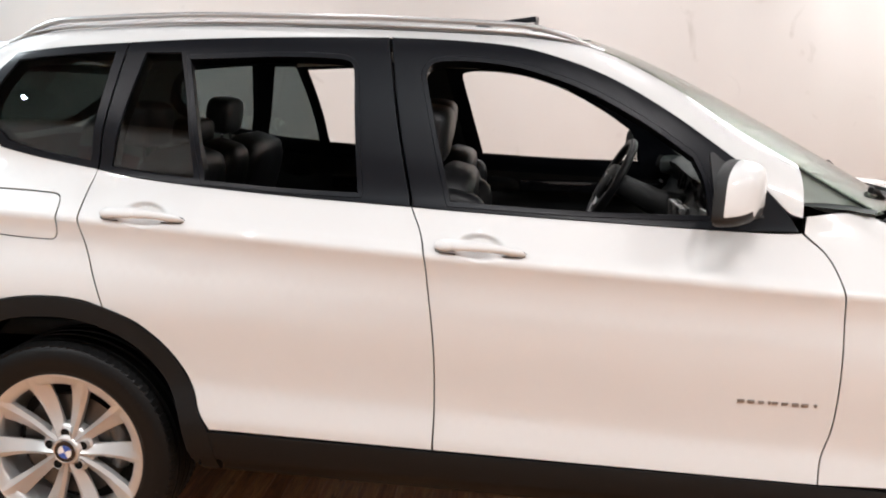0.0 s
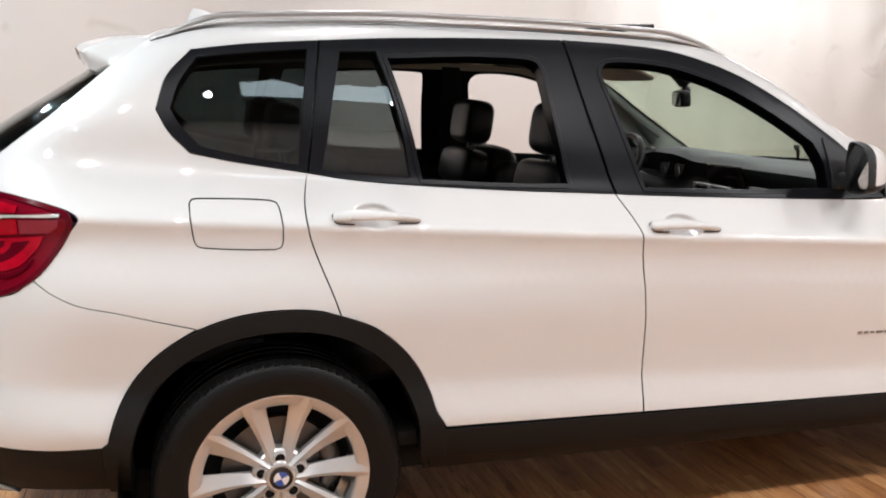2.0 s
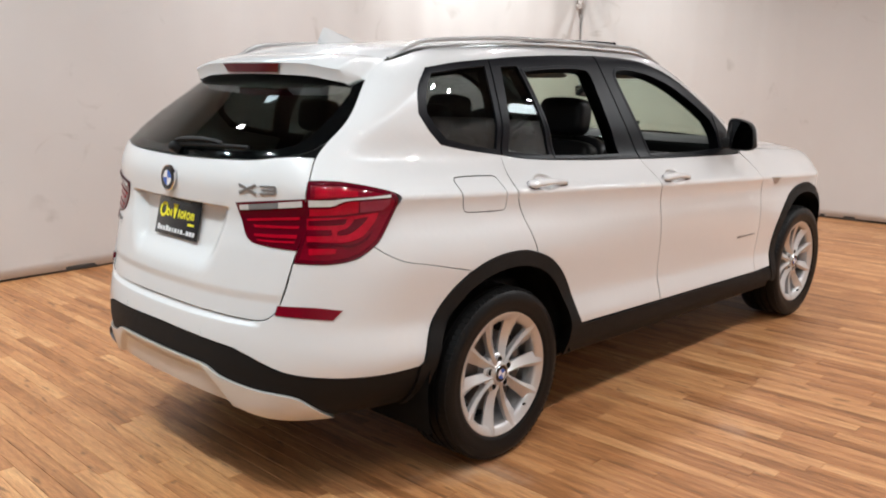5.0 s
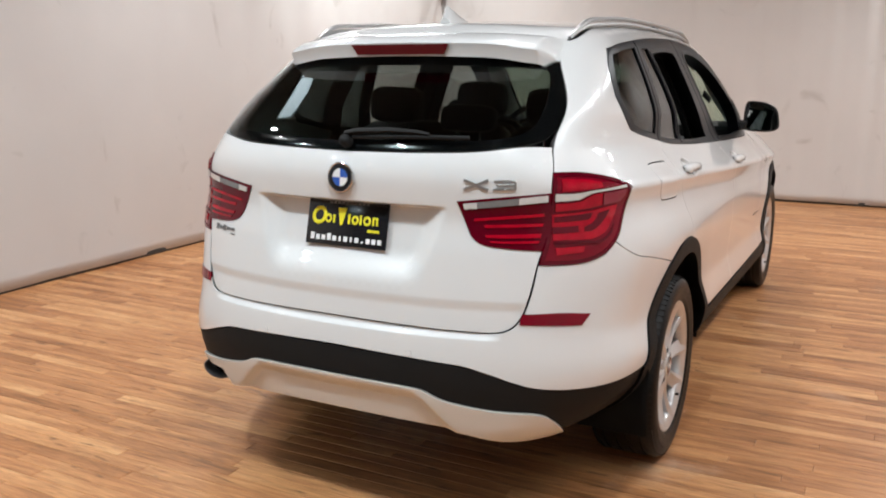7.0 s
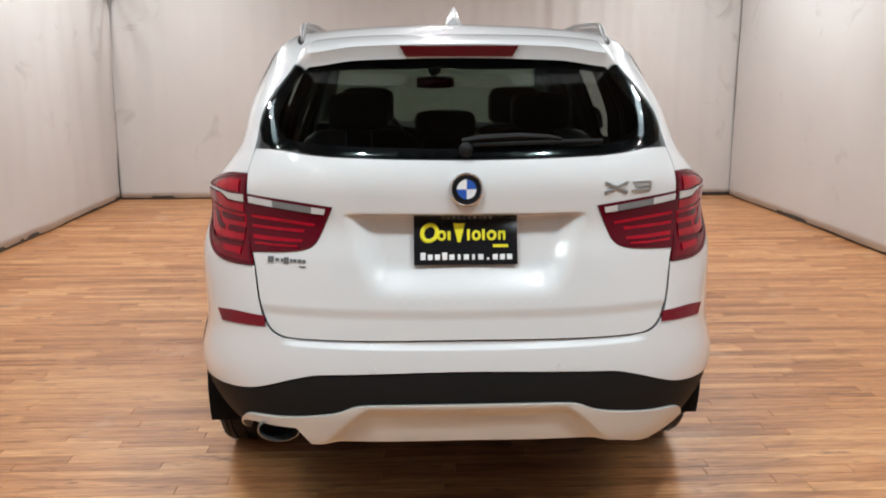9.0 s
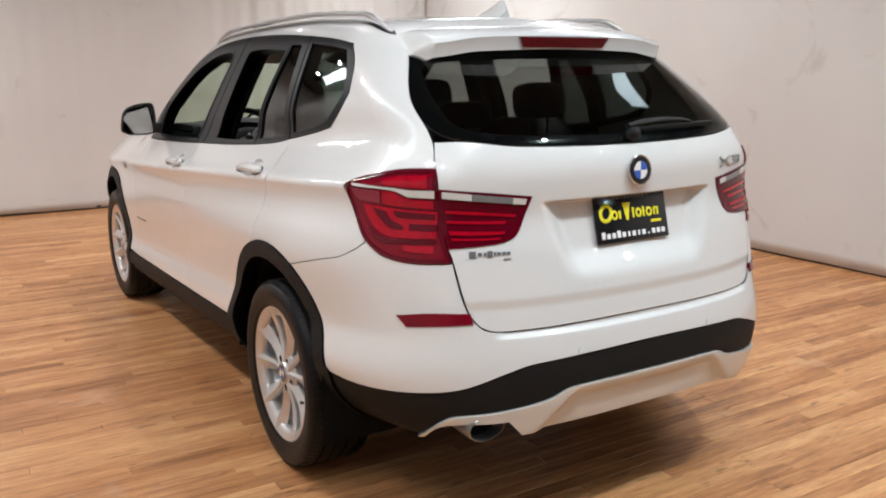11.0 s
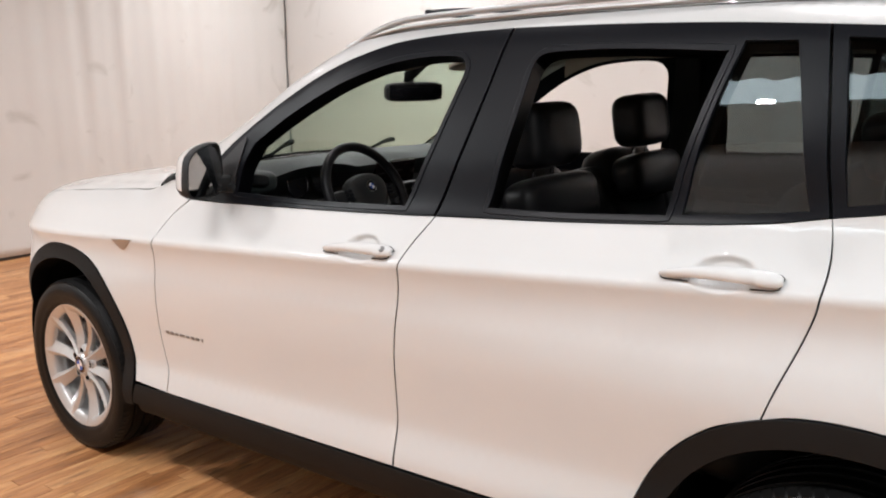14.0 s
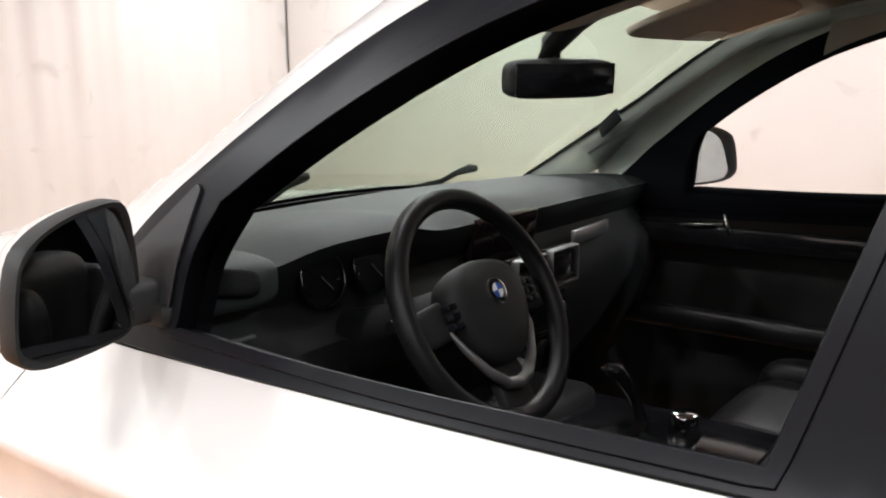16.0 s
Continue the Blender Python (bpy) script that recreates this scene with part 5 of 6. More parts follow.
        bmesh.ops.recalc_face_normals(bm, faces=bm.faces[:])
        part("wheel_bolt", bm, [GAP, ALLOY, DARK], wheel, "sunken wheel bolt")
    bm = revolve(bmesh.new(), [(-0.072, 0.06), (-0.062, 0.066), (-0.062, 0.160), (-0.086, 0.160), (-0.086, 0.06)], 56)
    part("brake_disc", bm, STEEL, wheel, "steel brake disc")
    bm = bmesh.new()
    tube(bm, [(-0.074, 0.148 * math.cos(a), 0.148 * math.sin(a)) for a in np.linspace(-0.45, 0.45, 9)], [0.026, 0.030, 0.032, 0.033, 0.033, 0.033, 0.032, 0.030, 0.026], 10)
    part("brake_caliper", bm, STEEL, wheel, "grey brake caliper")
    bm = tube(bmesh.new(), [(0.002, 0.214 * math.cos(-0.9), 0.214 * math.sin(-0.9)), (0.012, 0.206 * math.cos(-0.9), 0.206 * math.sin(-0.9))], 0.005, 8)
    part("valve", bm, GAP, wheel, "black tyre valve")
    revolve_back = revolve(bmesh.new(), [(-0.105, 0.20), (-0.105, 0.0001)], 40)
    part("hub_shield", revolve_back, DARK, wheel, "dark brake shield")
    return wheel


wheel = build_wheel()
wheel.parent = car
HUB = 0.868
wheel.matrix_basis = pose(HUB, 0.0, 0.345, 1, 0, 0)
for x, y, turn in ((HUB, 2.81, -20), (-HUB, 0.0, 40), (-HUB, 2.81, 65)):
    copy_thing(wheel, pose(x, y, 0.345, 0, 0, 0 if x > 0 else 180) @ pose(0, 0, 0, turn, 0, 0))


# ---- inside the car ----
def cushion(bm, centre, size, turn=(0, 0, 0), bulge=0.5, slot=0):
    """A padded block: a rounded box with soft faces."""
    b2 = bmesh.new()
    bmesh.ops.create_cube(b2, size=2.0)
    bmesh.ops.subdivide_edges(b2, edges=b2.edges[:], cuts=7, use_grid_fill=True)
    p = 2 + 4 * (1 - bulge)
    for v in b2.verts:
        q = Vector(v.co)
        n = (abs(q.x) ** p + abs(q.y) ** p + abs(q.z) ** p) ** (1 / p)
        big = max(abs(q.x), abs(q.y), abs(q.z))
        v.co = q * (big / n)
    b2.transform(pose(*centre, *turn) @ Matrix.Diagonal((size[0] / 2, size[1] / 2, size[2] / 2, 1)))
    return merge(bm, b2, slot)


def headrest(parent, x, y, z, w, h, d=0.11, lean=-8):
    bm = cushion(bmesh.new(), (x, y, z), (w, d, h), (lean, 0, 0), 0.45)
    hr = part("headrest", bm, LEATHER, parent, "black leather headrest", angle=80)
    for dx in (-0.05, 0.05):
        bm = tube(bmesh.new(), [(x + dx, y + 0.008, z - h / 2 - 0.09), (x + dx, y, z - h / 2 + 0.02)], 0.006, 8)
        part("headrest_post", bm, CHROME, hr, "chrome headrest post")
    return hr


for sx in (-0.37, 0.37):
    fwd = 0.055 if sx > 0 else 0.0
    bm = bmesh.new()
    cushion(bm, (sx, 1.28 + fwd, 0.60), (0.46, 0.52, 0.20), (6, 0, 0), 0.3)
    seat = part("front_seat", bm, LEATHER, car, "black leather front seat", angle=80)
    for e in (-1, 1):
        part("cushion_bolster", cushion(bmesh.new(), (sx + e * 0.225, 1.28 + fwd, 0.635), (0.10, 0.50, 0.19), (6, 0, 0), 0.5), LEATHER, seat, "", angle=80)
    part("seat_base", box(bmesh.new(), (sx, 1.26 + fwd, 0.45), (0.40, 0.48, 0.16), 0.03), PLASTIC, seat, "black seat base")
    bm = bmesh.new()
    cushion(bm, (sx, 1.015 + fwd, 0.90), (0.44, 0.15, 0.58), (-14, 0, 0), 0.35)
    back = part("backrest", bm, LEATHER, seat, "black leather backrest", angle=80)
    part("shoulder_pad", cushion(bmesh.new(), (sx, 0.950 + fwd, 1.092), (0.40, 0.13, 0.16), (-12, 0, 0), 0.5), LEATHER, seat, "", angle=80)
    for e in (-1, 1):
        part("side_bolster", cushion(bmesh.new(), (sx + e * 0.205, 1.045 + fwd, 0.88), (0.10, 0.19, 0.50), (-14, 0, 0), 0.5), LEATHER, seat, "", angle=80)
    headrest(seat, sx, 0.985 + fwd, 1.282, 0.265, 0.185, 0.13)
bm = bmesh.new()
cushion(bm, (0, 0.42, 0.60), (1.32, 0.50, 0.20), (4, 0, 0), 0.25)
bench = part("rear_bench", bm, LEATHER, car, "black leather rear bench", angle=80)
bm = bmesh.new()
for x, w in ((-0.36, 0.52), (0.0, 0.24), (0.36, 0.52)):
    cushion(bm, (x, 0.13, 0.92), (w, 0.17, 0.62), (-18, 0, 0), 0.3)
part("bench_backrest", bm, LEATHER, bench, "black leather bench backrest", angle=80)
for x, z, w, h in ((-0.36, 1.295, 0.24, 0.15), (0.36, 1.295, 0.24, 0.15), (-0.02, 1.245, 0.24, 0.11)):
    headrest(bench, x, 0.085, z, w, h, 0.10)
bm = box(bmesh.new(), (0, -0.34, 0.86), (1.24, 0.74, 0.03), 0.01)
box(bm, (0, -0.36, 0.66), (1.28, 0.70, 0.06), 0.01)
part("load_cover", bm, PLASTIC, car, "black load compartment cover")
bm = box(bmesh.new(), (0, 1.1, 0.37), (1.50, 2.6, 0.05), 0.01)
part("cabin_floor", bm, PLASTIC, car, "black carpeted cabin floor")

# dashboard
bm = bmesh.new()
cols = []
for k in range(53):
    x = -0.76 + 1.52 * k / 52
    hood = math.exp(-((x + 0.36) / 0.17) ** 4)
    mid_hump = math.exp(-((x - 0.02) / 0.19) ** 4)
    back = 0.10 * (abs(x) / 0.76) ** 2.5
    prof = [(2.44 - 1.6 * back, 1.112), (2.36 - 1.4 * back, 1.122), (2.22 - back, 1.130 + 0.012 * hood), (2.08 - 0.5 * back, 1.132 + 0.028 * hood + 0.012 * mid_hump), (1.985 - 0.02 * hood, 1.128 + 0.030 * hood + 0.010 * mid_hump),
            (1.948 - 0.02 * hood, 1.112 + 0.026 * hood), (1.955 + 0.025 * hood, 1.090 + 0.012 * hood), (1.985 + 0.03 * hood, 1.045 - 0.01 * hood), (1.965, 1.010 - 0.03 * hood), (1.935 - 0.03 * mid_hump, 0.975), (1.930 - 0.03 * mid_hump, 0.90),
            (1.970 - 0.03 * mid_hump, 0.78), (2.06, 0.62)]
    cols.append([bm.verts.new((x, y, z)) for y, z in prof])
for a, b in zip(cols, cols[1:]):
    for i in range(len(a) - 1):
        bm.faces.new((a[i], b[i], b[i + 1], a[i + 1])).material_index = 0 if i < 6 else 1
bmesh.ops.recalc_face_normals(bm, faces=bm.faces[:])
dash = part("dashboard", bm, [DASHTOP, PLASTIC], car, "dark grey dashboard", angle=50)
for gx in (-0.425, -0.305):
    bm = revolve(bmesh.new(), [(0.0, 0.050), (0.010, 0.050), (0.010, 0.046), (0.002, 0.045), (0.002, 0.0001)], 32)
    bm.transform(pose(gx, 1.985, 1.072, 0, 0, -90) @ pose(0, 0, 0, 0, -12, 0))
    part("dial", bm, SATIN, dash, "round instrument dial")
    bm = revolve(bmesh.new(), [(0.0105, 0.0478), (0.0112, 0.047), (0.0105, 0.0462)], 32)
    box(bm, (0.006, 0.010, -0.012), (0.002, 0.004, 0.036), 0, turn=(40, 0, 0))
    for k in range(11):
        a = radians(-40 + 26 * k)
        box(bm, (0.005, 0.038 * math.cos(a), 0.038 * math.sin(a)), (0.002, 0.007, 0.0022), 0, turn=(math.degrees(a), 0, 0))
    bm.transform(pose(gx, 1.985, 1.072, 0, 0, -90) @ pose(0, 0, 0, 0, -12, 0))
    part("dial_ring", bm, DULL_CHROME, dash, "thin silver dial ring and marks")


def air_vent(cx, cy, cz, w, h, turn):
    """A framed vent with slats."""
    m = pose(cx, cy, cz, 0, 0, turn)
    bm = bmesh.new()
    for dx, dz, sx, sz in ((0, h / 2, w, 0.004), (0, -h / 2, w, 0.006), (w / 2, 0, 0.006, h), (-w / 2, 0, 0.004, h)):
        box(bm, (dx, -0.008, dz), (sx, 0.02, sz), 0.002)
    bm.transform(m)
    v = part("air_vent", bm, SATIN_SILVER, dash, "air vent with a silver frame")
    bm = box(bmesh.new(), (0, 0.012, 0), (w, 0.01, h))
    for k in range(3):
        box(bm, (0, 0.0, -h / 2 + h * (k + 0.5) / 3), (w, 0.02, 0.004), turn=(20, 0, 0))
    bm.transform(m)
    part("vent_slats", bm, PLASTIC, v, "black slats")


bm = cushion(bmesh.new(), (-0.645, 1.995, 1.104), (0.20, 0.15, 0.076), (0, 0, -10), 0.45)
pod = part("vent_pod", bm, DASHTOP, dash, "rounded grey vent pod", angle=80)
bm = cushion(bmesh.new(), (-0.660, 1.922, 1.118), (0.105, 0.030, 0.040), (-20, 10, -10), 0.5)
part("vent_opening", bm, GAP, pod, "dark side vent opening", angle=80)
air_vent(0.040, 1.880, 1.000, 0.105, 0.075, 0)
air_vent(0.168, 1.880, 1.000, 0.105, 0.075, 0)
bm = box(bmesh.new(), (0.075, 1.965, 1.065), (0.235, 0.025, 0.105), 0.008, turn=(10, 0, 0))
part("display_screen", bm, SCREEN, dash, "dark centre display")
for tx, ty, tl, tt in ((0.385, 1.925, 0.19, 4), (-0.66, 1.93, 0.10, -4)):
    bm = box(bmesh.new(), (tx, ty, 1.034 if tx > 0 else 1.030), (tl, 0.012, 0.034 if tx > 0 else 0.007), 0.005, turn=(0, 0, tt))
    part("dash_trim", bm, RAIL, dash, "brushed silver trim strip")
bm = bmesh.new()
box(bm, (0.09, 1.895, 0.905), (0.24, 0.02, 0.075), 0.006)
box(bm, (0.09, 1.905, 0.815), (0.24, 0.02, 0.085), 0.006)
part("centre_panel", bm, GLOSS_BLACK, dash, "black radio and climate panel")
for kx, kz in ((0.015, 0.905), (0.165, 0.905), (0.015, 0.815), (0.165, 0.815)):
    bm = revolve(bmesh.new(), [(0.0, 0.019), (0.016, 0.017), (0.018, 0.014), (0.018, 0.0001)], 20)
    bm.transform(pose(kx, 1.886, kz, 0, 0, -90))
    part("knob", bm, RAIL, dash, "silver turning knob", angle=50)
bm = bmesh.new()
for k in range(6):
    box(bm, (0.055 + 0.014 * k, 1.884, 0.872), (0.011, 0.006, 0.008), 0.001)
    box(bm, (0.055 + 0.014 * k, 1.894, 0.780), (0.011, 0.006, 0.008), 0.001)
box(bm, (0.09, 1.884, 0.857), (0.20, 0.004, 0.004))
part("button_row", bm, DULL_CHROME, dash, "row of small silver buttons")

# steering wheel
STEER = pose(-0.372, 1.688, 1.060, -28, 0, 0)
bm = revolve(bmesh.new(), [(0.0165 * math.cos(a), 0.172 + 0.0165 * math.sin(a)) for a in np.linspace(0, 2 * math.pi, 15)[:-1]], 64, closed=True)
bm.transform(pose(0, 0, 0, 0, 0, 90))
bmesh.ops.recalc_face_normals(bm, faces=bm.faces[:])
bm.transform(STEER)
steer = part("steering_wheel", bm, LEATHER, car, "black leather steering wheel", angle=80)
pad = loop([(-0.088, 0.028), (-0.062, 0.056), (0, 0.068), (0.062, 0.056), (0.088, 0.028), (0.086, -0.010), (0.066, -0.052), (0.034, -0.084), (0, -0.092), (-0.034, -0.084), (-0.066, -0.052), (-0.086, -0.010)], 0.012)
bm = bmesh.new()
pad_rings = [[bm.verts.new((p[0] * k, y, p[1] * k)) for p in pad] for k, y in ((0.94, 0.026), (1.0, 0.010), (1.0, -0.006), (0.95, -0.017), (0.82, -0.024), (0.5, -0.029), (0.15, -0.030))]
for a, b in zip(pad_rings, pad_rings[1:]):
    for i in range(len(pad)):
        bm.faces.new((a[i], a[(i + 1) % len(pad)], b[(i + 1) % len(pad)], b[i]))
bm.faces.new(pad_rings[0])
bm.faces.new(pad_rings[-1])
bmesh.ops.recalc_face_normals(bm, faces=bm.faces[:])
for centre, size, turn in (((-0.112, 0.012, -0.004), (0.088, 0.022, 0.058), -6), ((0.112, 0.012, -0.004), (0.088, 0.022, 0.058), 6), ((0, 0.014, -0.125), (0.072, 0.022, 0.080), 0)):
    arm = cushion(bmesh.new(), centre, size, (0, turn, 0), 0.4)
    arm.transform(STEER)
    part("steering_spoke", arm, PLASTIC, steer, "black steering wheel spoke", angle=70)
bm.transform(STEER)
part("airbag_cover", bm, PLASTIC, steer, "black airbag cover", angle=70)
bm = tube(bmesh.new(), [(-0.094, 0.002, -0.020), (-0.082, -0.002, -0.052), (-0.056, -0.004, -0.092), (-0.026, -0.004, -0.118), (0.0, -0.004, -0.124), (0.026, -0.004, -0.118), (0.056, -0.004, -0.092), (0.082, -0.002, -0.052), (0.094, 0.002, -0.020)],
          [0.003, 0.006, 0.008, 0.010, 0.011, 0.010, 0.008, 0.006, 0.003], 8, flat=0.9)
bm.transform(STEER)
part("spoke_trim", bm, RAIL, steer, "silver spoke trim", angle=70)
for e in (-1, 1):
    bm = bmesh.new()
    for r in range(3):
        for c in range(2):
            box(bm, (e * (0.088 + 0.017 * c), -0.016, 0.012 - 0.014 * r), (0.014, 0.006, 0.010), 0.002)
    bm.transform(STEER)
    part("wheel_buttons", bm, SATIN, steer, "small black buttons")
bm = bmesh.new()
revolve(bm, [(0.0, 0.021), (0.003, 0.0205), (0.0035, 0.0185)], 32, 0)
revolve(bm, [(0.0035, 0.0185), (0.004, 0.0115)], 32, 1)
for q in range(4):
    disc(bm, 0.0042, 0.0117, 32, 2 if q % 2 else 3, 90 * q, 90 * q + 90)
bm.transform(STEER @ pose(0, -0.0295, 0.012, 0, 0, -90))
part("wheel_emblem", bm, [CHROME, GLOSS_BLACK, ENAMEL, BLUE], steer, "round emblem", smooth=False)
bm = tube(bmesh.new(), [(-0.36, 1.71, 1.05), (-0.36, 1.86, 0.98), (-0.36, 2.0, 0.93)], [0.045, 0.055, 0.07], 14)
tube(bm, [(-0.36, 1.79, 1.03), (-0.44, 1.785, 1.03), (-0.48, 1.78, 1.035)], [0.008, 0.007, 0.010], 8)
part("steering_column", bm, PLASTIC, steer, "black steering column with a stalk", angle=60)

# centre console
bm = box(bmesh.new(), (0.02, 1.42, 0.60), (0.25, 1.10, 0.29), 0.03)
box(bm, (0.02, 1.13, 0.770), (0.22, 0.34, 0.08), 0.03)
box(bm, (0.0, 1.86, 0.70), (0.27, 0.22, 0.16), 0.04)
cons = part("centre_console", bm, PLASTIC, car, "black centre console", angle=50)
bm = box(bmesh.new(), (0.02, 1.60, 0.747), (0.21, 0.42, 0.012), 0.004)
part("console_trim", bm, GLOSS_BLACK, cons, "gloss black console trim")
bm = tube(bmesh.new(), [(0.050, 1.625, 0.735), (0.046, 1.635, 0.775), (0.036, 1.650, 0.815), (0.020, 1.668, 0.848), (0.006, 1.682, 0.855)], [0.020, 0.016, 0.018, 0.022, 0.012], 12, flat=0.8)
lev = part("gear_lever", bm, GLOSS_BLACK, cons, "curved black gear lever", angle=70)
bm = tube(bmesh.new(), [(0.030, 1.626, 0.74), (0.022, 1.645, 0.805), (0.004, 1.672, 0.853), (-0.006, 1.686, 0.858)], [0.003, 0.004, 0.006, 0.004], 6)
part("lever_trim", bm, CHROME, lev, "chrome lever edge", angle=70)
bm = revolve(bmesh.new(), [(0, 0.030), (0.004, 0.031), (0.020, 0.026), (0.038, 0.026), (0.042, 0.022), (0.042, 0.0001)], 28)
bm.transform(pose(0.03, 1.535, 0.752) @ Matrix.Rotation(radians(-90), 4, "Y"))
part("control_knob", bm, CHROME, cons, "silver rotary control knob", angle=50)

# door linings, inner handles, sun visors, inner mirror
for s in (1, -1):
    for nm, k in (("front_door", 0), ("rear_door", 0)):
        door = [o for o in car.children if o.name.startswith(nm)][0 if s > 0 else 1]
        y0, y1, xin = (1.18, 2.02, 0.715) if nm == "front_door" else (0.34, 0.98, 0.700)
        bm = box(bmesh.new(), (s * (xin + 0.012), (y0 + y1) / 2, 0.76), (0.05, y1 - y0, 0.06), 0.02)
        part("armrest", bm, LEATHER, door, "black padded armrest", angle=60)
        bm = box(bmesh.new(), (s * (xin + 0.018), (y0 + y1) / 2 + 0.05, 0.985), (0.016, (y1 - y0) * 0.8, 0.055), 0.006)
        part("lining_strip", bm, GLOSS_BLACK, door, "gloss black lining strip", angle=60)
        yc = y1 - 0.23
        bm = tube(bmesh.new(), [(s * (xin + 0.010), yc - 0.055, 1.020), (s * xin, yc, 1.016), (s * (xin + 0.010), yc + 0.060, 1.008)], [0.004, 0.007, 0.004], 8)
        tube(bm, [(s * (xin + 0.012), yc - 0.075, 0.995), (s * xin, yc - 0.068, 1.022), (s * (xin + 0.010), yc - 0.058, 1.045)], [0.004, 0.007, 0.004], 8)
        part("inner_handle", bm, CHROME, door, "chrome inner door handle", angle=70)
    bm = cushion(bmesh.new(), (s * 0.295, 1.608, 1.497), (0.41, 0.225, 0.022), (-15.5, 0, s * -3), 0.15)
    visor = part("sun_visor", bm, LINER, car, "beige sun visor folded up", angle=60)
    if s > 0:
        bm = box(bmesh.new(), (0.40, 1.665, 1.4685), (0.13, 0.055, 0.002), 0, turn=(-15.5, 0, -3))
        part("visor_label", bm, SILVER, visor, "pale label on the visor")
    bm = tube(bmesh.new(), [(s * 0.36, 1.18, 1.585), (s * 0.44, 1.17, 1.545), (s * 0.47, 1.10, 1.530), (s * 0.47, 0.98, 1.530), (s * 0.45, 0.92, 1.560)], [0.010, 0.011, 0.012, 0.012, 0.010], 8)
    part("grab_handle", bm, LINER, car, "beige roof grab handle", angle=60)
bm = bmesh.new()
rows_ = []
for y, d in ((1.685, 0.030), (1.62, 0.042), (1.55, 0.052), (1.46, 0.056), (1.36, 0.050)):
    rows_.append([bm.verts.new((x, y, float(surface("top", np.array([[x, y]]))[0][2]) - d)) for x in np.linspace(-0.53, 0.53, 17)])
for a, b in zip(rows_, rows_[1:]):
    for k in range(16):
        bm.faces.new((a[k], a[k + 1], b[k + 1], b[k]))
bmesh.ops.solidify(bm, geom=bm.faces[:], thickness=0.004)
bmesh.ops.recalc_face_normals(bm, faces=bm.faces[:])
part("roof_header", bm, LINER, car, "beige lining above the windscreen", angle=60)
bm = cushion(bmesh.new(), (0, 1.46, 1.545), (0.20, 0.19, 0.035), (-9, 0, 0), 0.3)
part("roof_console", bm, LINER, car, "beige roof console", angle=60)
IRM = pose(-0.008, 1.780, 1.388, 4, 0, -24)
bm = cushion(bmesh.new(), (0, 0, 0), (0.232, 0.045, 0.070), (0, 0, 0), 0.25)
bm.transform(IRM)
irm = part("inner_mirror", bm, PLASTIC, car, "black inner rear-view mirror", angle=70)
bm = box(bmesh.new(), (0, -0.0225, 0), (0.214, 0.003, 0.055), 0.001)
bm.transform(IRM)
part("inner_mirror_glass", bm, GLOSS_BLACK, irm, "dark mirror glass")
bm = tube(bmesh.new(), [(-0.008, 1.790, 1.395), (-0.012, 1.800, 1.425), (-0.012, 1.790, 1.450), (-0.008, 1.755, 1.485), (-0.005, 1.72, 1.508)], [0.014, 0.024, 0.038, 0.044, 0.046], 12, flat=0.5)
part("mirror_stalk", bm, PLASTIC, irm, "black mirror stalk")
bm = box(bmesh.new(), (0.585, 1.985, 1.275), (0.006, 0.085, 0.035), 0.001, turn=(-32, 0, -24))
part("windscreen_sticker", bm, SATIN, car, "small dark windscreen sticker")


# ---- the studio ----
WEST, EAST, NORTH, SOUTH = -3.52, 3.66, 6.62, -7.2


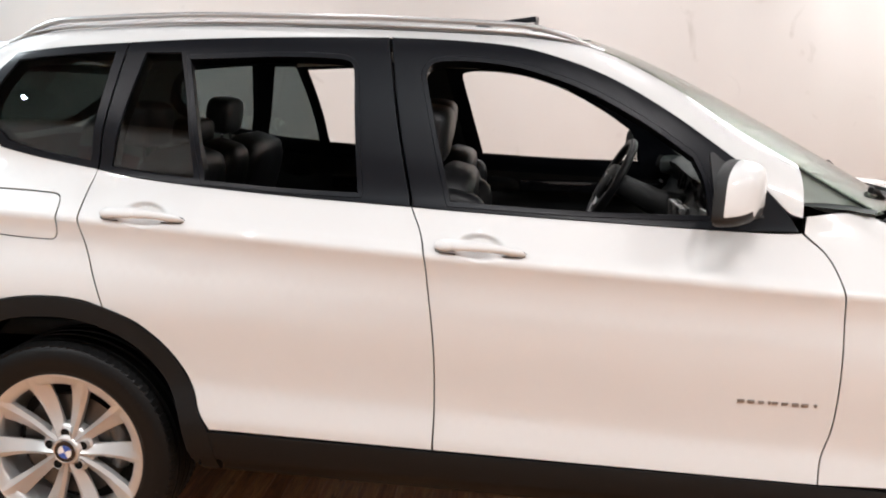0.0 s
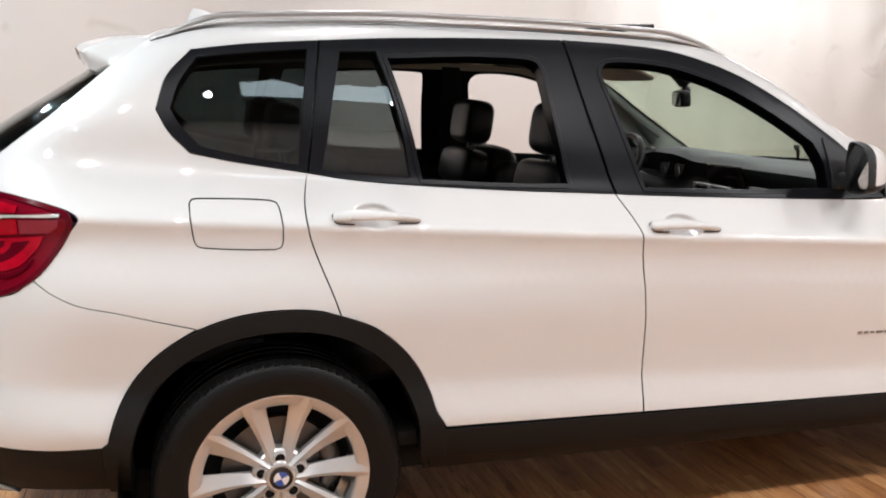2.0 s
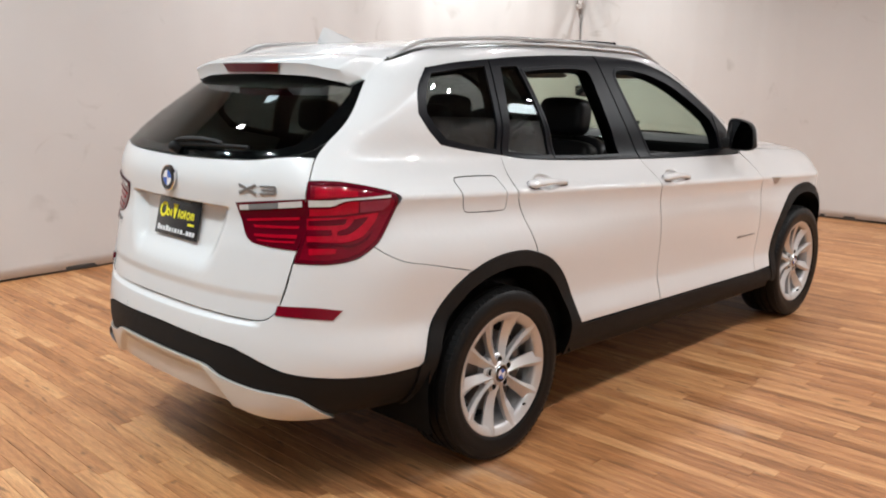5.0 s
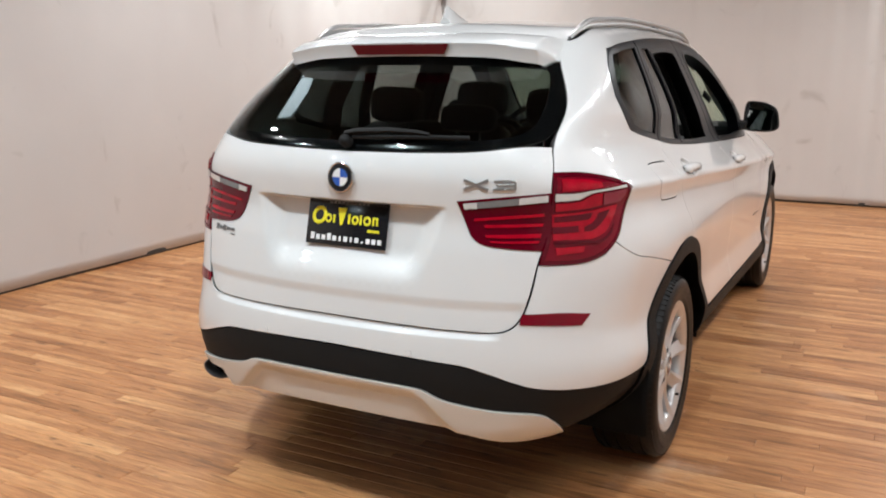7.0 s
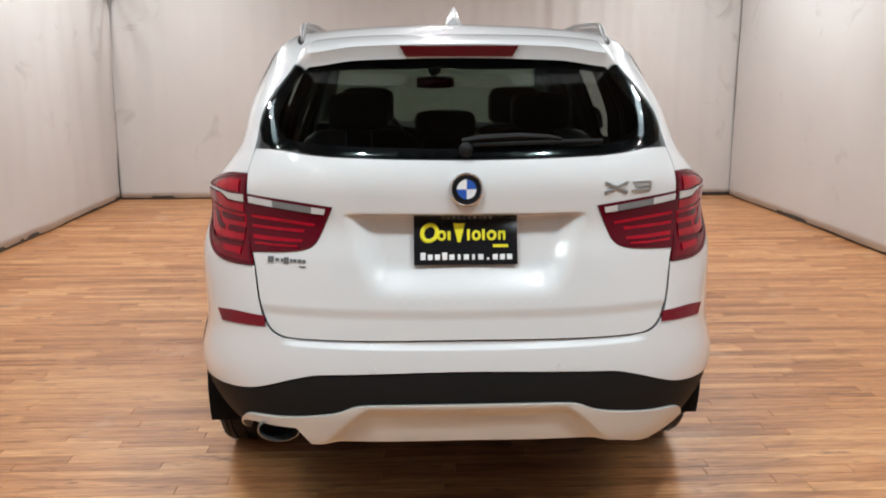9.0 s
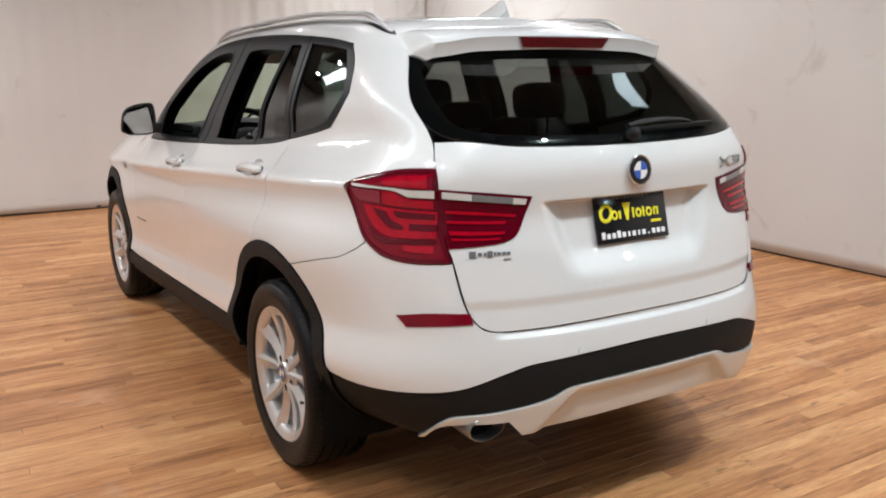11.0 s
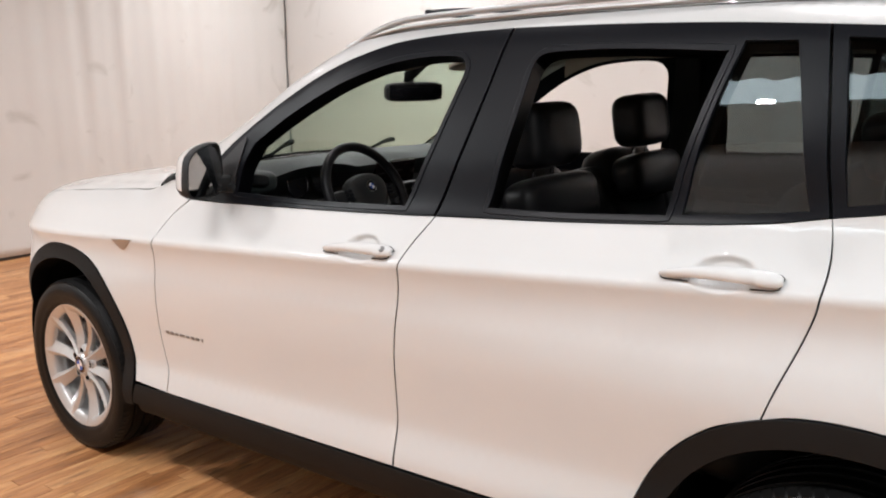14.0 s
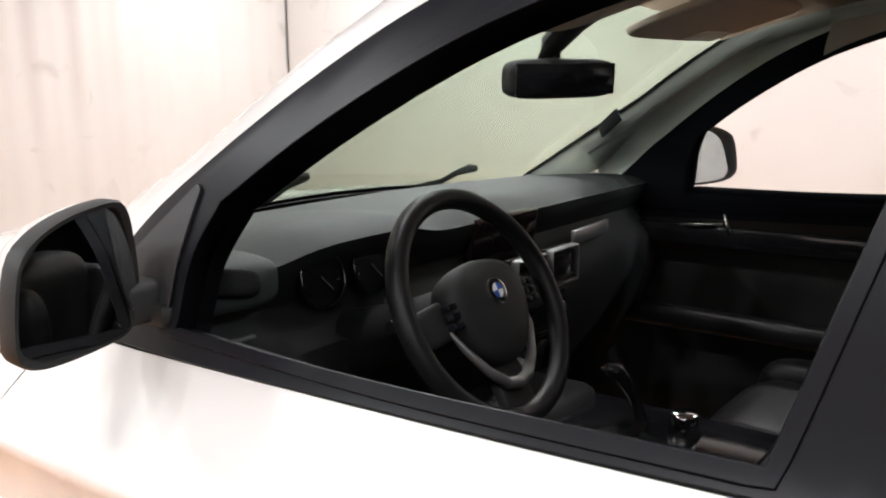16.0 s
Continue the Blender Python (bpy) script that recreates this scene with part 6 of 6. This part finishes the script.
def wood(name, random_out):
    """Strip wood: each board its own tone, with long streaks and pores."""
    m = bpy.data.materials.new(name)
    m.use_nodes = True
    t = m.node_tree
    b = t.nodes["Principled BSDF"]
    node = t.nodes.new("ShaderNodeObjectInfo" if random_out == "Random" else "ShaderNodeNewGeometry")
    rnd = node.outputs[random_out]
    geo = t.nodes.new("ShaderNodeNewGeometry")
    off = t.nodes.new("ShaderNodeVectorMath")
    off.operation = "MULTIPLY_ADD"
    comb = t.nodes.new("ShaderNodeCombineXYZ")
    for k in range(3):
        t.links.new(rnd, comb.inputs[k])
    off.inputs[1].default_value = (37.0, 19.0, 7.0)
    t.links.new(comb.outputs[0], off.inputs[0])
    t.links.new(geo.outputs["Position"], off.inputs[2])

    def streak(scale, detail, rough=0.6):
        mp = t.nodes.new("ShaderNodeMapping")
        mp.inputs["Scale"].default_value = scale
        t.links.new(off.outputs[0], mp.inputs["Vector"])
        n = t.nodes.new("ShaderNodeTexNoise")
        n.inputs["Scale"].default_value, n.inputs["Detail"].default_value, n.inputs["Roughness"].default_value = 1.0, detail, rough
        t.links.new(mp.outputs[0], n.inputs["Vector"])
        return n.outputs["Fac"]

    broad, mid, fine = streak((1.7, 17, 5), 3), streak((4.5, 62, 5), 4), streak((13, 260, 20), 5)
    ramp = t.nodes.new("ShaderNodeValToRGB")
    cr = ramp.color_ramp
    cr.elements[0].position, cr.elements[0].color = 0.22, (0.190, 0.070, 0.020, 1)
    cr.elements[1].position, cr.elements[1].color = 0.80, (0.745, 0.442, 0.217, 1)
    e = cr.elements.new(0.42)
    e.color = (0.425, 0.182, 0.070, 1)
    e = cr.elements.new(0.58)
    e.color = (0.570, 0.284, 0.119, 1)

    def maths(op, a, c, d=None):
        n = t.nodes.new("ShaderNodeMath")
        n.operation = op
        for k, v in enumerate((a, c, d)):
            if v is None:
                continue
            if isinstance(v, (int, float)):
                n.inputs[k].default_value = v
            else:
                t.links.new(v, n.inputs[k])
        return n.outputs[0]

    v = maths("MULTIPLY_ADD", broad, 0.66, 0.0)
    v = maths("MULTIPLY_ADD", mid, 0.46, v)
    v = maths("MULTIPLY_ADD", rnd, 0.22, v)
    v = maths("ADD", v, -0.19)
    t.links.new(v, ramp.inputs[0])
    mix = t.nodes.new("ShaderNodeMix")
    mix.data_type, mix.blend_type = "RGBA", "MULTIPLY"
    t.links.new(ramp.outputs[0], mix.inputs["A"])
    grey = t.nodes.new("ShaderNodeMapRange")
    grey.inputs["From Min"].default_value, grey.inputs["From Max"].default_value, grey.inputs["To Min"].default_value, grey.inputs["To Max"].default_value = 0.3, 0.6, 0.62, 1.08
    t.links.new(fine, grey.inputs["Value"])
    t.links.new(grey.outputs[0], mix.inputs["B"])
    mix.inputs["Factor"].default_value = 1.0
    scuff = t.nodes.new("ShaderNodeTexNoise")
    scuff.inputs["Scale"].default_value, scuff.inputs["Detail"].default_value, scuff.inputs["Roughness"].default_value = 1.6, 7, 0.65
    t.links.new(geo.outputs["Position"], scuff.inputs["Vector"])
    worn = t.nodes.new("ShaderNodeMapRange")
    worn.inputs["From Min"].default_value, worn.inputs["From Max"].default_value, worn.inputs["To Max"].default_value = 0.60, 0.75, 0.35
    t.links.new(scuff.outputs["Fac"], worn.inputs["Value"])
    pale = t.nodes.new("ShaderNodeMix")
    pale.data_type = "RGBA"
    pale.inputs["B"].default_value = (0.66, 0.52, 0.40, 1)
    t.links.new(worn.outputs[0], pale.inputs["Factor"])
    t.links.new(mix.outputs["Result"], pale.inputs["A"])
    knot = t.nodes.new("ShaderNodeMapRange")
    knot.inputs["From Min"].default_value, knot.inputs["From Max"].default_value, knot.inputs["To Max"].default_value = 0.64, 0.74, 0.75
    t.links.new(streak((7.0, 30, 5), 2, 0.5), knot.inputs["Value"])
    dark = t.nodes.new("ShaderNodeMix")
    dark.data_type = "RGBA"
    dark.inputs["B"].default_value = (0.13, 0.052, 0.018, 1)
    t.links.new(knot.outputs[0], dark.inputs["Factor"])
    t.links.new(pale.outputs["Result"], dark.inputs["A"])
    t.links.new(dark.outputs["Result"], b.inputs["Base Color"])
    rr = t.nodes.new("ShaderNodeMapRange")
    rr.inputs["To Min"].default_value, rr.inputs["To Max"].default_value = 0.30, 0.52
    t.links.new(mid, rr.inputs["Value"])
    t.links.new(rr.outputs[0], b.inputs["Roughness"])
    b.inputs["Specular IOR Level"].default_value = 0.4
    bp = t.nodes.new("ShaderNodeBump")
    bp.inputs["Strength"].default_value, bp.inputs["Distance"].default_value = 0.12, 0.001
    t.links.new(fine, bp.inputs["Height"])
    t.links.new(bp.outputs[0], b.inputs["Normal"])
    return m


def fabric(name, base):
    """White backdrop cloth with faint scuffs, stains and a weave."""
    m = material(name, base, rough=0.85, spec=0.15, vary=0.10, scale=0.9, bump=0.25, bump_scale=900)
    t = m.node_tree
    b = t.nodes["Principled BSDF"]
    src = b.inputs["Base Color"].links[0].from_socket
    co = t.nodes.new("ShaderNodeTexCoord")
    n = t.nodes.new("ShaderNodeTexNoise")
    n.inputs["Scale"].default_value, n.inputs["Detail"].default_value, n.inputs["Distortion"].default_value = 2.3, 8, 1.5
    t.links.new(co.outputs["Object"], n.inputs["Vector"])
    r = t.nodes.new("ShaderNodeMapRange")
    r.inputs["From Min"].default_value, r.inputs["From Max"].default_value, r.inputs["To Min"].default_value, r.inputs["To Max"].default_value = 0.63, 0.78, 0.0, 0.55
    t.links.new(n.outputs["Fac"], r.inputs["Value"])
    mix = t.nodes.new("ShaderNodeMix")
    mix.data_type = "RGBA"
    mix.inputs["B"].default_value = (base[0] * 0.62, base[1] * 0.60, base[2] * 0.57, 1)
    t.links.new(r.outputs[0], mix.inputs["Factor"])
    t.links.new(src, mix.inputs["A"])
    t.links.new(mix.outputs["Result"], b.inputs["Base Color"])
    return m


CLOTH = fabric("white_cloth", (0.64, 0.62, 0.60))
WALLPAINT = material("dark_wall_base", (0.10, 0.09, 0.08), rough=0.8, vary=0.3, scale=6)
CEIL = material("ceiling_paint", (0.07, 0.066, 0.062), rough=0.85, vary=0.12, scale=1.2, bump=0.2, bump_scale=80)
FOOT_SHADE = material("foot_gap_shade", (0.05, 0.045, 0.04), rough=0.6, vary=0.4, scale=10)
FITTING = material("lamp_trim_white", (0.7, 0.7, 0.68), rough=0.4, vary=0.05)


def plain_box(name, lo, hi, mat, label, kind="structure", category="wall"):
    bm = box(bmesh.new(), [(a + b) / 2 for a, b in zip(lo, hi)], [b - a for a, b in zip(lo, hi)])
    return tagged(part(name, bm, mat, None, smooth=False), label, category, kind=kind)


plain_box("wall_west", (WEST - 0.25, SOUTH, 0), (WEST - 0.10, NORTH, CEILING), WALLPAINT, "plain wall behind the hanging white cloth")
plain_box("wall_east", (EAST + 0.10, SOUTH, 0), (EAST + 0.25, NORTH, CEILING), WALLPAINT, "plain wall behind the hanging white cloth")
plain_box("wall_north", (WEST - 0.25, NORTH + 0.10, 0), (EAST + 0.25, NORTH + 0.25, CEILING), WALLPAINT, "plain wall behind the hanging white cloth")
# south wall stays out of view; added in grey to bounce fill light
plain_box("wall_south", (WEST - 0.25, SOUTH - 0.15, 0), (EAST + 0.25, SOUTH, CEILING), material("grey_fill_wall", (0.16, 0.16, 0.16), rough=0.85, vary=0.2, scale=1.5), "unseen plain grey end wall that bounces fill light")
plain_box("ceiling", (WEST - 0.25, SOUTH - 0.15, CEILING), (EAST + 0.25, NORTH + 0.25, CEILING + 0.12), CEIL, "plain dark studio ceiling", category="ceiling")


def drape(name, along, fixed, lo, hi, fold, label):
    """Cloth hung on a wall: a sheet with folds, its lower edge just off the floor."""
    nu, nv = int((hi - lo) / 0.03), 44
    top, low = CEILING - 0.02, 0.020
    verts, faces = [], []
    for j in range(nv + 1):
        z = low + (top - low) * j / nv
        for i in range(nu + 1):
            u = lo + (hi - lo) * i / nu
            d = fold(u, z)
            zz = z + (0.012 * noise.noise(Vector((u * 1.3, fixed, 3))) if j == 0 else 0)
            verts.append((fixed + d, u, zz) if along == "y" else (u, fixed + d, zz))
    for j in range(nv):
        for i in range(nu):
            a = j * (nu + 1) + i
            faces.append((a, a + 1, a + nu + 2, a + nu + 1))
    ob = part(name, finish(name, verts, faces, [CLOTH]), None)
    sol = ob.modifiers.new("thickness", "SOLIDIFY")
    sol.thickness = 0.004
    return tagged(ob, label, "backdrop cloth", kind="structure")


def soft(u, z, k):
    return 0.022 * noise.noise(Vector((u * 0.7, z * 0.5, k))) + 0.010 * noise.noise(Vector((u * 2.2 + z * 1.2, z * 0.7 - u * 0.4, k + 5))) + 0.004 * noise.noise(Vector((u * 5.0 - z * 1.5, z * 1.2, k + 9)))


def north_fold(u, z):
    w = math.exp(-((u - 1.55) / 0.55) ** 2) + 0.75 * math.exp(-((u - 2.6) / 0.5) ** 2) + 0.25
    f = math.sin(u * 22 + 1.5 * noise.noise(Vector((u, z * 0.25, 1)))) * 0.5 + math.sin(u * 39 + 1 + noise.noise(Vector((u * 2, z * 0.3, 2)))) * 0.3
    return -(0.026 * w * f * (0.45 + 0.55 * z / CEILING)) + soft(u, z, 11) - gather(u + 3.42, z, 2.0)


def gather(du, z, k):
    """Folds that run out from the tied knot in the corner."""
    dz = z - 2.31
    r = math.hypot(du, dz)
    a = math.atan2(du, -dz if dz < 0 else dz)
    return 0.030 * math.exp(-(r / 0.75) ** 2) * min(1, r / 0.10) * math.sin(a * 11 + k) * math.exp(-(a / 0.85) ** 2) + 0.045 * math.exp(-(du / 0.10) ** 2 - (max(0, abs(dz) - 0.3) / 0.8) ** 2)


def west_fold(u, z):
    w = 0.15 + 0.85 * float(S((u - 2.2) / 1.6))
    f = math.sin(u * 8.5 + 1.3 * noise.noise(Vector((u * 0.8, z * 0.3, 21)))) * 0.6 + math.sin(u * 17 + 2.2 * noise.noise(Vector((u, z * 0.4, 31)))) * 0.35
    return 0.020 * w * f * (0.35 + 0.65 * z / CEILING) + soft(u, z, 2) + gather(u - 6.50, z, 0.5)


drape("backdrop_west", "y", WEST, SOUTH, NORTH, west_fold, "white backdrop cloth stretched along the wall, scuffed near the floor")
drape("backdrop_east", "y", EAST, SOUTH, NORTH, lambda u, z: -soft(u, z, 6), "white backdrop cloth stretched along the wall, scuffed near the floor")
drape("backdrop_north", "x", NORTH, WEST, EAST, north_fold, "white backdrop cloth hanging in loose vertical folds")

bm = bmesh.new()
for k, (dx, dz, r) in enumerate(((0.0, 0.03, 0.030), (0.012, 0.0, 0.026), (-0.010, -0.035, 0.024), (0.008, -0.065, 0.016))):
    tube(bm, [(-3.425 + dx + 0.02 * math.cos(a), 6.475 + 0.02 * math.sin(a), 2.31 + dz + 0.006 * math.sin(2 * a + k)) for a in np.linspace(0, 2 * math.pi, 15)[:-1]], r * 0.6, 8, closed=True)
tagged(part("cloth_knot", bm, CLOTH, angle=80), "small knotted bundle of white cloth hung in the corner", "cloth knot")

# dark strips put where only the shaded gap under the cloth shows
for nm, along, fixed, lo, hi in (("baseboard_west", "y", WEST - 0.03, SOUTH, NORTH), ("baseboard_east", "y", EAST + 0.03, SOUTH, NORTH), ("baseboard_north", "x", NORTH + 0.03, WEST, EAST)):
    bm = bmesh.new()
    c, sz = ((fixed, (lo + hi) / 2, 0.02), (0.05, hi - lo, 0.04)) if along == "y" else (((lo + hi) / 2, fixed, 0.02), (hi - lo, 0.05, 0.04))
    tagged(part(nm, box(bm, c, sz, 0.004), FOOT_SHADE), "dark strip standing in for the shaded gap under the cloth", "baseboard", kind="structure")

# recessed ceiling spots; the added fill lamps get the same trim ring
for k, (lx, ly, power, tone) in enumerate(LAMP_SPOTS):
    if k == 0:
        first_spot = tagged(new("ceiling_spot"), "round white recessed ceiling spot, lit", "ceiling lamp", "ceiling spots")
        first_spot.matrix_world = pose(lx, ly, CEILING)
        bm = bmesh.new()
        revolve(bm, [(0.0, 0.140), (-0.012, 0.138), (-0.020, 0.122), (-0.004, 0.108), (0.0, 0.104)], 32)
        bm.transform(pose(0, 0, 0, 0, -90, 0) @ Matrix.Diagonal((-1, 1, 1, 1)))
        part("trim_ring", bm, FITTING, first_spot)
    else:
        copy_thing(first_spot, pose(lx, ly, CEILING))

for k, (lx, ly) in enumerate(PANELS):
    panel = tagged(new("ceiling_panel_lamp"), "long white framed ceiling light panel, lit", "ceiling lamp", "ceiling panels")
    panel.matrix_world = pose(lx, ly, CEILING)
    for dx, dy, sx, sy in ((0.215, 0, 0.03, 1.76), (-0.215, 0, 0.03, 1.76), (0, 0.865, 0.40, 0.03), (0, -0.865, 0.40, 0.03)):
        part("frame_bar", box(bmesh.new(), (dx, dy, -0.03), (sx, sy, 0.06), 0.004), FITTING, panel)

# bright cloth diffusers in the ceiling, with gathered cloth along the inner edge
for lx, ly in DIFFUSERS:
    diff = tagged(new("ceiling_diffuser"), "bright cloth-covered ceiling light with gathered dark edge", "ceiling lamp", "ceiling diffusers")
    diff.matrix_world = pose(lx, ly, CEILING)
    e = 1 if lx > 0 else -1
    part("outer_rim", box(bmesh.new(), (e * 0.20, 0, -0.03), (0.03, 1.56, 0.06), 0.004), WALLPAINT, diff)
    for k in (-1, 1):
        part("end_rim", box(bmesh.new(), (0, k * 0.77, -0.03), (0.37, 0.03, 0.06), 0.004), WALLPAINT, diff)
    bm = bmesh.new()
    steps = 150
    inner_row, tip_row = [], []
    for k in range(steps + 1):
        y0 = -0.77 + 1.54 * k / steps
        n1, n2 = noise.noise(Vector((y0 * 5.0, e * 3.0, 1.0))), noise.noise(Vector((y0 * 19.0, e * 5.0, 2.0)))
        reach = 0.045 + 0.085 * max(0.0, 0.35 + n1) + 0.055 * max(0.0, n2)
        inner_row.append(bm.verts.new((-e * 0.22, y0, -0.050)))
        tip_row.append(bm.verts.new((-e * (0.20 - reach), y0 + 0.05 * n1, -0.060 + 0.012 * n2)))
    for k in range(steps):
        bm.faces.new((inner_row[k], inner_row[k + 1], tip_row[k + 1], tip_row[k]))
    bmesh.ops.solidify(bm, geom=bm.faces[:], thickness=0.003)
    bmesh.ops.recalc_face_normals(bm, faces=bm.faces[:])
    # dark colour here is the shade of the cloth's unlit underside
    part("gathered_edge", bm, WALLPAINT, diff, "gathered cloth edge, its unlit shade put in as dark colour")

# wood floor: boards laid across the room
PLANK_W, PLANK_L = 0.066, 0.95
WOOD, WOOD_REST = wood("strip_wood", "Random"), wood("strip_wood_rest", "Random Per Island")
plain_box("floor_slab", (WEST - 0.25, SOUTH - 0.15, -0.12), (EAST + 0.25, NORTH + 0.25, -0.012), WALLPAINT, "solid slab under the boards", category="floor")
floor = tagged(new("floor"), "warm honey-brown strip wood floor of narrow streaky boards", "floor", kind="structure")


def plank_geometry(x0, x1, y0, y1, z=0.0):
    b = 0.0012
    lo = [(x0, y0, -0.012), (x1, y0, -0.012), (x1, y1, -0.012), (x0, y1, -0.012)]
    mid = [(x0, y0, z - 0.0016), (x1, y0, z - 0.0016), (x1, y1, z - 0.0016), (x0, y1, z - 0.0016)]
    up = [(x0 + b, y0 + b, z), (x1 - b, y0 + b, z), (x1 - b, y1 - b, z), (x0 + b, y1 - b, z)]
    f = [(8, 9, 10, 11)] + [(i, (i + 1) % 4, 4 + (i + 1) % 4, 4 + i) for i in range(4)] + [(4 + i, 4 + (i + 1) % 4, 8 + (i + 1) % 4, 8 + i) for i in range(4)]
    return lo + mid + up, f


rng = random.Random(5)
LENGTHS = (0.55, 0.80, 0.95, 1.20)
plank_meshes = {}
for length in LENGTHS:
    pv, pf = plank_geometry(-length / 2 + 0.0006, length / 2 - 0.0006, -PLANK_W / 2 + 0.0005, PLANK_W / 2 - 0.0005)
    plank_meshes[length] = finish("plank", pv, pf, [WOOD], smooth=False)
rest_v, rest_f = [], []
rows = int((NORTH + 0.1 - SOUTH) / PLANK_W) + 1
count = 0
for r in range(rows):
    y = SOUTH + (r + 0.5) * PLANK_W
    x = WEST - 0.1 - rng.random() * PLANK_L
    while x < EAST + 0.1:
        PLANK_L = rng.choice(LENGTHS)
        cx = x + PLANK_L / 2
        dz = rng.uniform(-0.0004, 0.0)
        inside = cx - PLANK_L / 2 > WEST - 0.2 and cx + PLANK_L / 2 < EAST + 0.2
        if count < 300 and inside and -2.3 < y < 2.4 and (cx > 0.9 or cx < -0.9 or y < -0.9):
            ob = new("plank", plank_meshes[PLANK_L])
            ob.location = (cx, y, dz)
            ob.parent = floor
            count += 1
        else:
            x0, x1 = max(x, WEST - 0.1), min(x + PLANK_L, EAST + 0.1)
            if x1 - x0 > 0.01:
                v, f = plank_geometry(x0 + 0.0006, x1 - 0.0006, y - PLANK_W / 2 + 0.0005, y + PLANK_W / 2 - 0.0005, dz)
                n0 = len(rest_v)
                rest_v += v
                rest_f += [tuple(i + n0 for i in q) for q in f]
        x += PLANK_L
tagged(part("floor_boards", finish("floor_boards", rest_v, rest_f, [WOOD_REST], smooth=False), None, floor), "streaky honey-brown boards", kind="stuff")
